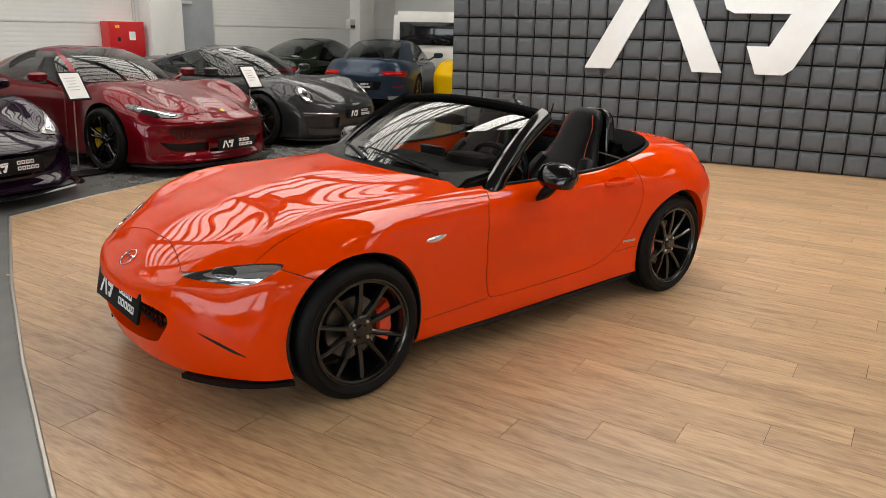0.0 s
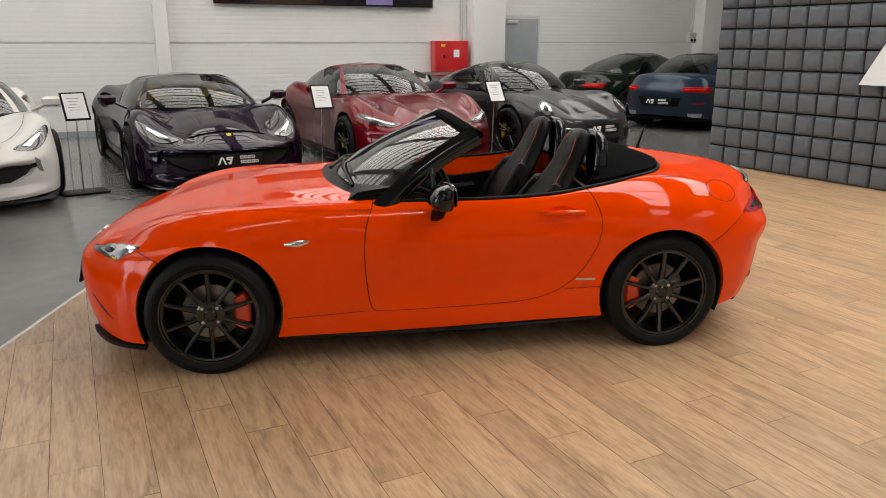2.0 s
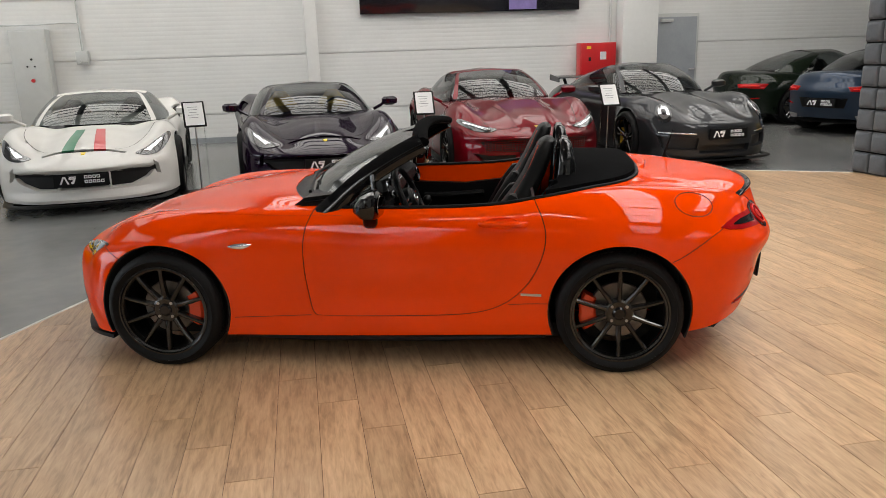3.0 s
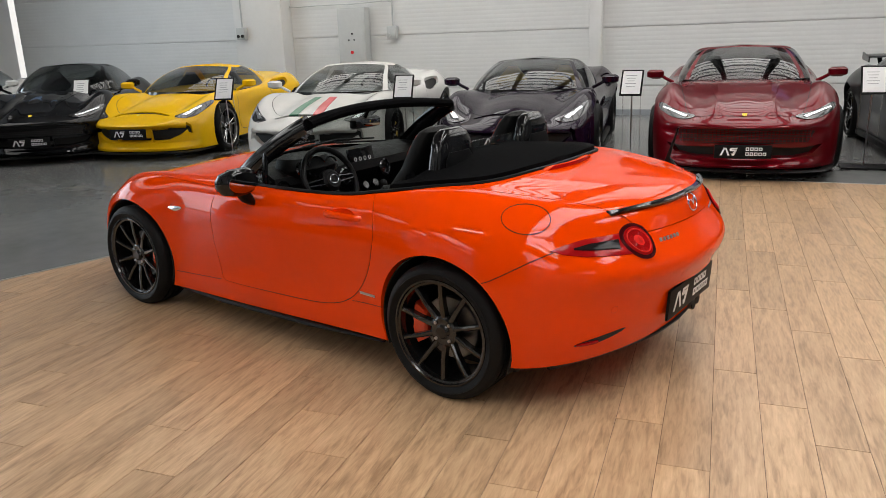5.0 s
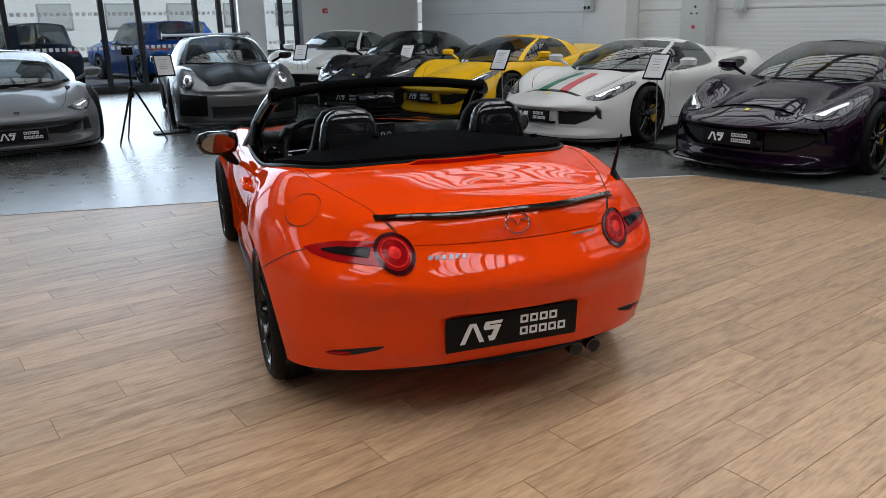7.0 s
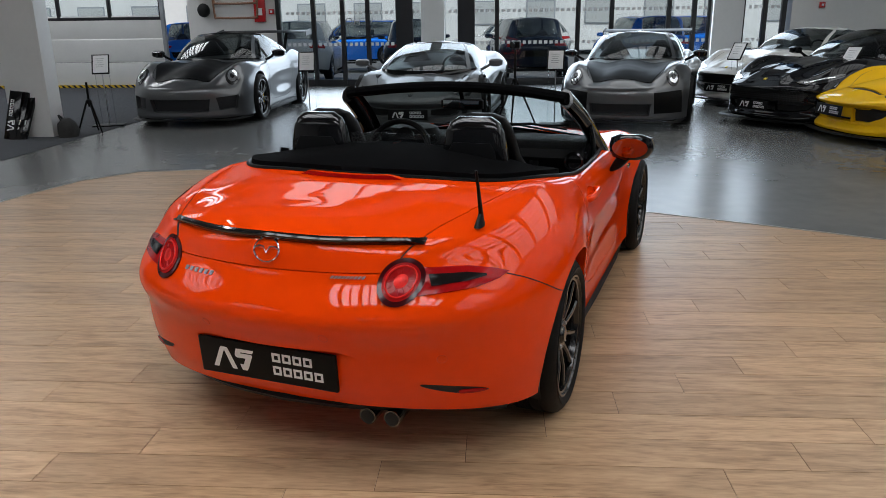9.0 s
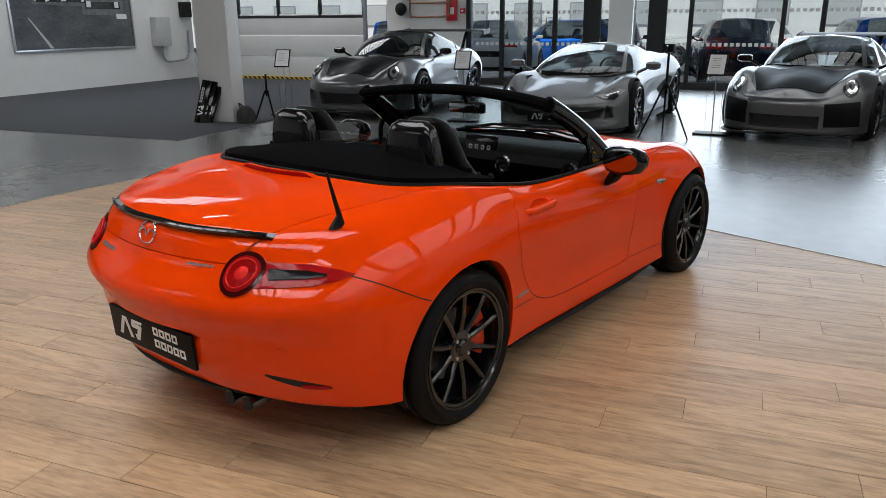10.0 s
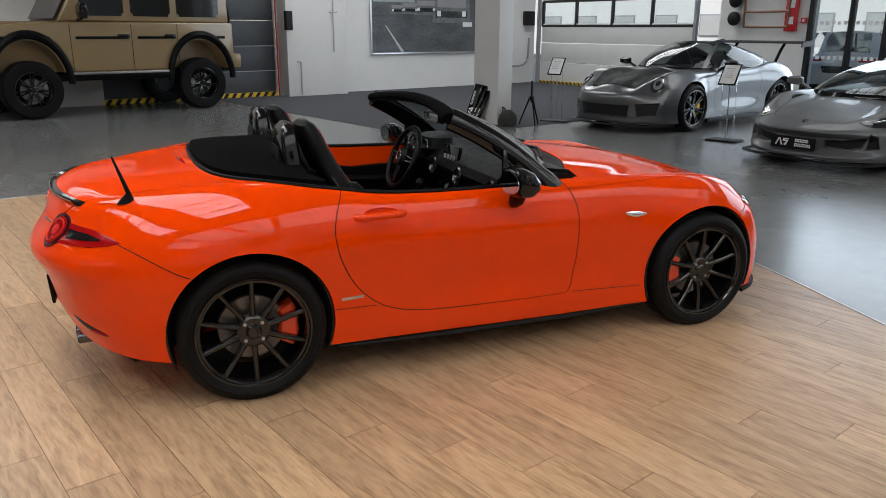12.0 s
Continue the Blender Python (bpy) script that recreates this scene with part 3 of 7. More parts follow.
def seam(bvh, pts, d, width=0.004, off=0.0012, n=40, smooth=True, bm=None, closed=False):
    """A narrow strip along a line on the body."""
    bm = bm or bmesh.new()
    line = densify(pts, n, closed, smooth)
    P = [drop_on(bvh, p, d, off) for p in line]
    dv = Vector(d).normalized()
    rows = []
    m = len(P)
    for i, p in enumerate(P):
        a, b = (P[(i - 1) % m], P[(i + 1) % m]) if closed else (P[max(i - 1, 0)], P[min(i + 1, m - 1)])
        s = (b - a).cross(dv).normalized() * width / 2
        rows.append((bm.verts.new(p - s), bm.verts.new(p + s)))
    for a, b in list(zip(rows, rows[1:])) + ([(rows[-1], rows[0])] if closed else []):
        bm.faces.new((a[0], a[1], b[1], b[0]))
    return bm


def yz(pts, x=0.0):
    return [(x, a, b) for a, b in pts]


def xz(pts, y=0.0):
    return [(a, y, b) for a, b in pts]


def xy(pts, z=0.0):
    return [(a, b, z) for a, b in pts]


def mirror_y(pts):
    return [(p[0], -p[1], p[2]) for p in pts]


def circle(c, r, axis, n=24, sq=1.0):
    out = []
    for i in range(n):
        a = 2 * math.pi * i / n
        p, q = r * math.cos(a), r * sq * math.sin(a)
        out.append((c[0], c[1] + p, c[2] + q) if axis == "x" else (c[0] + p, c[1], c[2] + q) if axis == "y" else (c[0] + p, c[1] + q, c[2]))
    return out


FRONT_D, REAR_D, LEFT_D, RIGHT_D, TOP_D = (1, 0, 0), (-1, 0, 0), (0, 1, 0), (0, -1, 0), (0, 0, 1)


def superloft(bm, secs, n=24, e=2.6):
    """Stacked rounded sections (cx, cy, cz, half x, half y), closed at both ends."""
    rows = []
    for cx, cy, cz, a, b in secs:
        row = []
        for i in range(n):
            t = 2 * math.pi * i / n
            c, s = math.cos(t), math.sin(t)
            row.append(bm.verts.new((cx + a * math.copysign(abs(c) ** (2 / e), c), cy + b * math.copysign(abs(s) ** (2 / e), s), cz)))
        rows.append(row)
    fs = []
    for p, q in zip(rows, rows[1:]):
        for i in range(n):
            j = (i + 1) % n
            fs.append(bm.faces.new((p[i], p[j], q[j], q[i])))
    fs += [bm.faces.new(rows[0][::-1]), bm.faces.new(rows[-1])]
    bmesh.ops.recalc_face_normals(bm, faces=fs)


def hump(v, c, w):
    return math.exp(-((v - c) / w) ** 2)


def ramp(a, b, v):
    t = min(max((v - a) / (b - a), 0.0), 1.0)
    return t * t * (3 - 2 * t)


# ---- wheels ----


def spoke(bm, a, r0, r1, w0, w1, y0, y1, t=0.022):
    """One wheel spoke at the angle a, from radius r0 to r1, tapering, with a raised rib."""
    c, s = math.cos(a), math.sin(a)

    def at(r, q, y):
        return (r * c - q * s, y, r * s + q * c)
    rows = []
    for r, w, y in ((r0, w0, y0), ((r0 + r1) / 2, (w0 + w1) / 2 * 0.86, (y0 + y1) / 2 + 0.006), (r1, w1, y1)):
        rows.append([bm.verts.new(at(r, q, yy)) for q, yy in ((-w, y - t), (-w, y - 0.006), (-w * 0.45, y), (w * 0.45, y), (w, y - 0.006), (w, y - t))])
    fs = []
    for p, q in zip(rows, rows[1:]):
        for i in range(6):
            j = (i + 1) % 6
            fs.append(bm.faces.new((p[i], p[j], q[j], q[i])))
    fs += [bm.faces.new(rows[0]), bm.faces.new(rows[-1])]
    bmesh.ops.recalc_face_normals(bm, faces=fs)


def wheel_meshes(R, width, rim_r, spokes, pair=0.0, rim_mat=WHEEL, cal_mat=CALIPER, cap=0.03, tread=48):
    """Mesh data for one wheel whose outer face looks along +y; the hub at the origin."""
    h = width / 2
    tyre = bmesh.new()
    prof = [(rim_r, -h * 0.86), (rim_r + 0.012, -h * 0.97), (rim_r + (R - rim_r) * 0.45, -h * 1.04), (R - 0.02, -h * 0.93), (R - 0.006, -h * 0.80), (R, -h * 0.66)]
    for g in (-0.42, 0.0, 0.42):
        prof += [(R, h * (g - 0.06)), (R - 0.007, h * (g - 0.05)), (R - 0.007, h * (g + 0.05)), (R, h * (g + 0.06))]
    prof += [(R, h * 0.66), (R - 0.006, h * 0.80), (R - 0.02, h * 0.93), (R - 0.034, h * 1.0), (R - 0.037, h * 1.0), (rim_r + (R - rim_r) * 0.45, h * 1.04), (rim_r + 0.014, h * 0.98), (rim_r + 0.009, h * 0.94), (rim_r, h * 0.86)]
    lathe(tyre, prof, 72)
    for k in range(tread):     # shoulder sipes
        a = 2 * math.pi * k / tread
        m = Matrix.Rotation(-a, 4, "Y")
        for sgn in (-1, 1):
            add_box(tyre, (R - 0.0005, sgn * h * 0.72, 0), (0.004, h * 0.24, 0.006), 0, m)
    rim = bmesh.new()
    y1 = h * 0.90
    lathe(rim, [(rim_r + 0.005, y1 - .004), (rim_r + 0.004, y1 + 0.005), (rim_r - 0.004, y1 + 0.006), (rim_r - 0.008, y1 - 0.002), (rim_r - 0.017, y1 - 0.005), (rim_r - 0.020, y1 - 0.016), (rim_r - 0.022, y1 - 0.034)], 72)
    # barrel coloured black apart from the rim: shade behind the spokes, put into colour
    barrel = bmesh.new()
    lathe(barrel, [(rim_r + .002, y1 - .02), (rim_r - 0.019, y1 - 0.022), (rim_r - 0.022, y1 - 0.05), (rim_r - 0.03, -h * 0.9), (rim_r - 0.002, -h * 0.92)], 48)
    for k in range(spokes):
        a = 2 * math.pi * k / spokes + math.pi / 2
        for dlt in ((-pair, pair) if pair else (0.0,)):
            spoke(rim, a + dlt, 0.045, rim_r - 0.012, 0.0135 if spokes == 10 else 0.016, 0.0105, y1 - 0.030, y1 - 0.008, 0.034)
    lathe(rim, [(0.0, y1 - 0.020), (0.03, y1 - 0.020), (0.034, y1 - 0.026), (0.058, y1 - 0.024), (0.068, y1 - 0.030), (0.071, y1 - 0.06), (0.0, y1 - 0.06)], 40)
    nuts = []
    for k in range(4 if spokes == 10 else 5):
        nut = bmesh.new()
        nuts.append(("wheel_nut", nut, SILVER))
        a = 2 * math.pi * (k + 0.5) / (4 if spokes == 10 else 5)
        cyl(nut, (0.050 * math.cos(a), y1 - 0.03, 0.050 * math.sin(a)), (0.050 * math.cos(a), y1 - 0.019, 0.050 * math.sin(a)), 0.0085, 0.0075, 6)
    capb = bmesh.new()
    lathe(capb, [(0.0, y1 - 0.014), (cap * 0.8, y1 - 0.014), (cap, y1 - 0.020)], 28)
    disc = bmesh.new()
    lathe(disc, [(0.05, y1 - 0.085), (rim_r - 0.098, y1 - 0.085), (rim_r - 0.094, y1 - 0.09), (rim_r - 0.094, y1 - 0.105), (0.05, y1 - 0.105)], 48)
    cal = bmesh.new()
    rows = []
    for k in range(9):
        a = -0.52 + 1.04 * k / 8
        ro, ri = rim_r - (0.040 if k not in (4,) else 0.046), rim_r - (0.125 if 1 < k < 7 else 0.112)
        rows.append([cal.verts.new((r * math.cos(a), y, r * math.sin(a))) for r, y in ((ri, y1 - 0.062), (ri + 0.012, y1 - 0.050), (ro - 0.012, y1 - 0.050), (ro, y1 - 0.062), (ro, y1 - 0.13), (ri, y1 - 0.13))])
    for p, q in zip(rows, rows[1:]):
        for i in range(6):
            cal.faces.new((p[i], p[(i + 1) % 6], q[(i + 1) % 6], q[i]))
    cal.faces.new(rows[0])
    cal.faces.new(rows[-1])
    bmesh.ops.recalc_face_normals(cal, faces=cal.faces)
    return [("wheel", tyre, RUBBER), ("rim", rim, rim_mat), ("rim_barrel", barrel, SATIN_BLACK), ("hub_cap", capb, GLOSS_BLACK), ("brake_disc", disc, STEEL), ("brake_caliper", cal, cal_mat)] + nuts


def fit_wheels(car, parts, spots):
    """Wheels at (x, y, z, left or right, caliper turned to this angle), sharing their meshes."""
    data = []
    for name, bm, material in parts:
        ob = part(name, bm, material)
        data.append((name, ob.data))
        bpy.data.objects.remove(ob)
    for x, y, z, left, turn in spots:
        base = None
        for name, me in data:
            if base is None:
                base = same(name, me, car, pose(x, y, z, 0, 0, 0 if left else 180))
            else:
                a = (turn if left else 180 - turn) if name == "brake_caliper" else 0
                same(name, me, base, pose(0, 0, 0, 0, -a, 0))


def plate(parent, m, w=0.53, h=0.135):
    """A black dealer plate with a white mark and two words kept as bars."""
    p = part("number_plate", box((0, 0, 0), (w, h, 0.014), 0.005, m), PLATE_BLACK, parent, "black dealer plate with white print")
    k = h * 0.58
    mm = m @ Matrix.Translation((-w * 0.40, -h * 0.29, 0.0065))
    bm = bmesh.new()
    for i in range(3):
        mark_poly(bm, i, mm, k, 0.002, 0.84)
    part("plate_mark", bm, WHITE_GFX, p, smooth=False)
    for x, y, ww, n in ((0.05, 0.09, 0.30, 4), (0.05, -0.27, 0.37, 5)):
        bm = bmesh.new()
        word_bars(bm, m @ Matrix.Translation((w * x, h * y, 0.0065)), w * ww, h * 0.24, n, 0.002)
        part("plate_word", bm, WHITE_GFX, p, smooth=False)
    return p


GREY_TIP = mat("dark chrome", (.16, .16, .17), .18, 1.0, vary=.1)

# ---- the orange roadster ----
B_ = [(1.85, 0, .17), (1.80, .38, .165), (1.64, .66, .165), (1.48, .785, .17), (1.155, .82, .17), (.75, .785, .165), (.2, .78, .165), (-.5, .785, .18), (-.8, .80, .19), (-1.155, .82, .20), (-1.5, .79, .215), (-1.71, .64, .24), (-1.85, .36, .265), (-1.885, 0, .265)]
M1 = [(1.885, 0, .27), (1.83, .38, .27), (1.665, .66, .28), (1.48, .795, .30), (1.155, .845, .32), (.75, .79, .29), (.2, .795, .28), (-.5, .80, .29), (-.8, .815, .30), (-1.155, .85, .33), (-1.5, .815, .34), (-1.74, .66, .36), (-1.89, .36, .36), (-1.935, 0, .36)]
M2 = [(1.905, 0, .40), (1.845, .38, .41), (1.67, .645, .43), (1.48, .795, .46), (1.155, .855, .48), (.75, .795, .46), (.2, .80, .46), (-.5, .805, .47), (-.8, .825, .48), (-1.155, .865, .50), (-1.5, .825, .50), (-1.76, .66, .50), (-1.92, .36, .50), (-1.975, 0, .50)]
M3 = [(1.895, 0, .495), (1.83, .38, .515), (1.65, .60, .545), (1.48, .76, .59), (1.155, .845, .62), (.75, .79, .61), (.2, .80, .60), (-.5, .81, .61), (-.8, .83, .63), (-1.155, .865, .65), (-1.5, .81, .64), (-1.785, .65, .63), (-1.948, .36, .62), (-1.998, 0, .62)]
M4 = [(1.845, 0, .545), (1.775, .38, .57), (1.60, .555, .62), (1.45, .69, .67), (1.155, .79, .735), (.75, .77, .73), (.2, .79, .71), (-.5, .805, .72), (-.8, .815, .745), (-1.155, .825, .775), (-1.5, .755, .755), (-1.735, .60, .735), (-1.885, .36, .73), (-1.94, 0, .73)]
M5 = [(1.77, 0, .60), (1.69, .37, .63), (1.53, .52, .685), (1.40, .63, .735), (1.155, .68, .785), (.75, .71, .795), (.2, .745, .795), (-.5, .755, .81), (-.8, .745, .845), (-1.155, .715, .875), (-1.5, .645, .855), (-1.70, .545, .83), (-1.85, .33, .815), (-1.908, 0, .82)]
M6 = [(1.66, 0, .655), (1.60, .33, .675), (1.47, .46, .71), (1.35, .52, .745), (1.155, .54, .782), (.75, .58, .815), (.2, .64, .83), (-.5, .64, .85), (-.8, .62, .875), (-1.155, .60, .90), (-1.45, .52, .89), (-1.635, .44, .872), (-1.795, .29, .862), (-1.84, 0, .866)]
M7 = [(1.50, 0, .718), (1.46, .22, .724), (1.38, .31, .742), (1.28, .33, .763), (1.10, .34, .798), (.75, .36, .84), (.2, .38, .865), (-.5, .38, .88), (-.8, .37, .905), (-1.155, .36, .925), (-1.4, .33, .915), (-1.56, .27, .90), (-1.69, .18, .888), (-1.72, 0, .888)]
S_ = [(1.38, 0, .752), (1.36, 0, .757), (1.30, 0, .772), (1.22, 0, .787), (1.06, 0, .815), (.75, 0, .852), (.2, 0, .88), (-.5, 0, .90), (-.8, 0, .918), (-1.1, 0, .93), (-1.34, 0, .922), (-1.48, 0, .911), (-1.58, 0, .90), (-1.61, 0, .897)]
ROADSTER = [B_, M1, M2, M3, M4, M5, M6, M7, S_]
TUB = [(.60, 0), (.565, .30), (.46, .54), (.31, .675), (.0, .712), (-.45, .722), (-.80, .708), (-1.0, .665), (-1.16, .57), (-1.255, .42), (-1.285, .2), (-1.29, 0)]
TUB_LINE = [(p[0], p[1]) for p in spline(TUB, 60)]
TUB_LOOP = TUB_LINE + [(x, -y) for x, y in TUB_LINE[-2:0:-1]]


def hub_spots(xf, xr, y, z):
    return [(xf, y, z, True, 180), (xr, y, z, True, 0), (xf, -y, z, False, 180), (xr, -y, z, False, 0)]


def build_roadster():
    car = root("convertible_car", "orange two-seat convertible, black soft top folded, on wood floor", "car")
    shell = loft_body(ROADSTER, 150, 56)
    for v in shell.verts:
        x, y, z = v.co
        ay = abs(y)
        up = ramp(.55, .70, z)
        z += up * (.006 * hump(x, 1.10, .45) * hump(ay, .66, .13) + .010 * hump(x, 1.0, .45) * hump(ay, 0, .34) + .012 * hump(x, -1.10, .40) * hump(ay, .70, .12))
        x -= .016 * hump(z, .585, .06) * ramp(1.55, 1.85, -x)
        ay -= (.022 * hump(z, .36, .09) * hump(x, -.05, .60) - .010 * hump(z, .63, .05) * hump(x, -.1, .9)) * ramp(.5, .75, ay)
        v.co = (x, math.copysign(ay, y), z)
    bvh = BVHTree.FromBMesh(shell)
    wells = bmesh.new()
    for x in (1.155, -1.155):
        for s in (-1, 1):
            cyl(wells, (x, s * 0.52, 0.312), (x, s * 1.1, 0.312), 0.345, n=72)
    shell = boolean(shell, wells)
    tub = bmesh.new()
    prism(tub, TUB_LOOP, 0.30, 1.6)
    shell = boolean(shell, tub)
    mouth = bmesh.new()
    prism(mouth, [(a, b) for _, a, b in spline(yz([(-.405, .415), (-.2, .445), (.2, .445), (.405, .415), (.375, .325), (.25, .262), (-.25, .262), (-.375, .325)]), 40, True)], 1.62, 2.3, YZ)
    shell = boolean(shell, mouth)
    recess = bmesh.new()
    prism(recess, [(-.40, .325), (.40, .325), (.30, .472), (.24, .49), (-.24, .49), (-.30, .472)], -2.3, -1.928, YZ)
    shell = boolean(shell, recess)
    door = [(.355, .80), (.392, .72), (.405, .58), (.395, .42), (.376, .285), (.33, .272), (-.2, .278), (-.45, .292), (-.60, .34), (-.71, .44), (-.775, .56), (-.805, .68), (-.79, .77), (-.745, .86), (-.70, .95), (.30, .95)]
    for _ in range(3):
        door = [q for a, b in zip(door, door[1:] + door[:1]) for q in ((a[0] * .75 + b[0] * .25, a[1] * .75 + b[1] * .25), (a[0] * .25 + b[0] * .75, a[1] * .25 + b[1] * .75))]
    cups = bmesh.new()
    for s in (1, -1):
        yc = drop_on(bvh, (-.60, 0, .755), (0, s, 0), 0).y
        ball(cups, (-.585, yc + s * .012, .760), (.088, .034, .032), 28)
    shell = boolean(shell, cups)
    hood = [(1.69, 0), (1.688, .12), (1.712, .25), (1.738, .355), (1.752, .405), (1.70, .487), (1.60, .597), (1.535, .632), (1.40, .658), (1.155, .69), (.75, .722), (.45, .74), (.20, .75)]
    hood = hood + [(x, -y) for x, y in hood[:0:-1]]
    lid = [(-1.20, .55), (-1.12, .645), (-1.30, .62), (-1.55, .548), (-1.76, .468), (-1.83, .425), (-2.1, .40)]
    lid = lid + [(x, -y) for x, y in lid[::-1]]

    def grown(p, k):
        cx, cy = sum(q[0] for q in p) / len(p), sum(q[1] for q in p) / len(p)
        out = []
        for x, y in p:
            d = math.hypot(x - cx, y - cy)
            out.append((x + (x - cx) / d * k, y + (y - cy) / d * k))
        return out
    pieces = []
    for outline, m, a, b, name, lab in ((door, XZ, 0.5, 1.2, "door", ""), (door, XZ, -1.2, -0.5, "door", ""), (hood, None, 0.5, 1.4, "hood", ""), (lid, None, 0.742, 1.4, "boot_lid", "")):
        c1, c2 = bmesh.new(), bmesh.new()
        prism(c1, grown(outline, -0.0025), a + 0.002, b, m)
        prism(c2, grown(outline, 0.0025), a - 0.002, b, m)
        pieces.append((name, boolean(shell, c1, "INTERSECT")))
        shell = boolean(shell, c2)
    part("body", shell, ORANGE, car, angle=28)
    made = {}
    for name, bm in pieces:
        made.setdefault(name, []).append(part(name, bm, ORANGE, car, angle=28))

    # dark seals in the shut lines
    for outline, d, lift in ((door, LEFT_D, xz), (door, RIGHT_D, xz), (hood, TOP_D, xy), (lid, TOP_D, xy)):
        pts = [q for q in densify(lift(outline), 220, True, False)]
        run = []
        for q in pts:
            h = bvh.ray_cast(Vector(q) + Vector(d) * 3.0, -Vector(d), 6.0)[0]
            ok = h is not None and (h - Vector((q[0] if d[0] == 0 else h.x, q[1] if d[1] == 0 else h.y, q[2] if d[2] == 0 else h.z))).length < .01 and not (d[2] and (h.z < (.56 if lift is xy and q[0] > 0 else .74)))
            run.append(ok)
        bm = bmesh.new()
        dv = Vector(d)
        for i in range(len(pts)):
            j = (i + 1) % len(pts)
            if not (run[i] and run[j]):
                if bm.faces:
                    part("shut_line_seal", bm, SHUT, car, smooth=False)
                    bm = bmesh.new()
                continue
            p, q = drop_on(bvh, pts[i], d, -.003), drop_on(bvh, pts[j], d, -.003)
            if (p - q).length > .12:
                if bm.faces:
                    part("shut_line_seal", bm, SHUT, car, smooth=False)
                    bm = bmesh.new()
                continue
            s = (q - p).cross(dv)
            if s.length < 1e-6:
                continue
            s = s.normalized() * .007
            bm.faces.new([bm.verts.new(k) for k in (p - s, p + s, q + s, q - s)])
        if bm.faces:
            part("shut_line_seal", bm, SHUT, car, smooth=False)
        else:
            bm.free()
    # dark liners of the wheel arches and floor pan
    for x in (1.155, -1.155):
        for s in (-1, 1):
            bm = bmesh.new()
            lathe(bm, [(0.343, s * 0.50), (0.343, s * 0.80), (0.337, s * 0.80), (0.337, s * 0.545), (0.0, s * 0.54)], 48)
            bmesh.ops.translate(bm, verts=bm.verts, vec=(x, 0, 0.312))
            bmesh.ops.delete(bm, geom=[v for v in bm.verts if v.co.z < 0.16], context="VERTS")
            part("arch_liner", bm, DARK, car)
    part("floor_pan", box((.05, 0, .175), (3.0, 1.38, .08), .02), DARK, car)
    # black skirts, front splitter, rear valance
    for s in (-1, 1):
        bm = bmesh.new()
        tube(bm, [(.80, s * .765, .158), (.4, s * .77, .150), (-.3, s * .775, .158), (-.80, s * .79, .178)], [.012, .028, .028, .012], 8, flat=.55)
        part("side_skirt", bm, SATIN_BLACK, car)
    for s in (1, -1):
        bm = bmesh.new()
        out = [(p[0], p[1]) for p in spline([(1.47, .795), (1.59, .735), (1.685, .65), (1.77, .51), (1.80, .44)], 18)]
        inn = [(p[0], p[1]) for p in spline([(1.47, .74), (1.58, .68), (1.67, .58), (1.72, .46), (1.74, .42)], 18)]
        prism(bm, [(x, s * y) for x, y in (out + inn[::-1])], .138, .158)
        part("front_splitter", bm, SATIN_BLACK, car, "satin black splitter lip", smooth=False)
    bm = bmesh.new()
    val = spline([(-1.60, .70, .225), (-1.73, .52, .252), (-1.835, .25, .262), (-1.86, 0, .262)], 16)
    tube(bm, [tuple(p) for p in val] + [(p[0], -p[1], p[2]) for p in val[-2::-1]], .04, 8, flat=.6)
    part("rear_valance", bm, SATIN_BLACK, car, "black rear valance")
    bm = bmesh.new()
    cyl(bm, (-1.55, -.30, .235), (-1.855, -.30, .222), .030, n=24)
    cyl(bm, (-1.55, -.385, .235), (-1.845, -.385, .222), .030, n=24)
    part("exhaust_tip", bm, GREY_TIP, car, "twin dark polished exhaust tips")
    # dark discs on the closed tips stand for the shade inside the pipes
    for y, x in ((-.30, -1.856), (-.385, -1.846)):
        bm = bmesh.new()
        cyl(bm, (x, y, .222), (x - .002, y, .222), .025, n=24)
        part("exhaust_bore", bm, DARK, car)
    # grille
    bm = bmesh.new()
    for k in range(5):
        tube(bm, spline([(1.70, -.40, .285 + k * .034), (1.78, 0, .285 + k * .034), (1.70, .40, .285 + k * .034)], 13), .007, 6)
    for k in range(-9, 10):
        cyl(bm, (1.775 - .4 * (k * .042) ** 2, k * .042, .27), (1.775 - .4 * (k * .042) ** 2, k * .042, .44), .004, n=6)
    part("grille_backing", box((1.69, 0, .35), (.02, .86, .24), .004), DARK, car)
    part("grille", bm, SATIN_BLACK, car, "black grille bars")
    # headlamps
    lamp = [(1.763, .425, .572), (1.70, .50, .600), (1.60, .61, .632), (1.475, .735, .642), (1.53, .70, .592), (1.575, .645, .553), (1.66, .55, .556)]
    for s in (1, -1):
        pts = lamp if s > 0 else mirror_y(lamp)
        d = (.75, s * .62, .22)
        h = part("headlamp", decal(bvh, pts, d, .003, .006, 44), LAMP_DARK, car, "dark headlamp with bright reflectors")
        c = np.mean([np.array(p) for p in pts], 0)
        inner = [tuple(c + (np.array(p) - c) * f) for p, f in zip(pts, (.72, .84, .88, .80, .84, .84, .76))]
        part("reflector", decal(bvh, [(p[0] - .01, p[1] + s * .035, p[2] + .004) for p in inner], d, .0085, .004, 30), LAMP_CLEAR, h)
        part("lamp_bezel", decal(bvh, [tuple(np.array((1.64, s * .565, .594)) + np.array((-.04 * math.cos(a), s * .04 * math.cos(a), .022 * math.sin(a)))) for a in np.linspace(0, 6.28, 13)[:-1]], d, .013, .006, 24), LAMP_DARK, h)
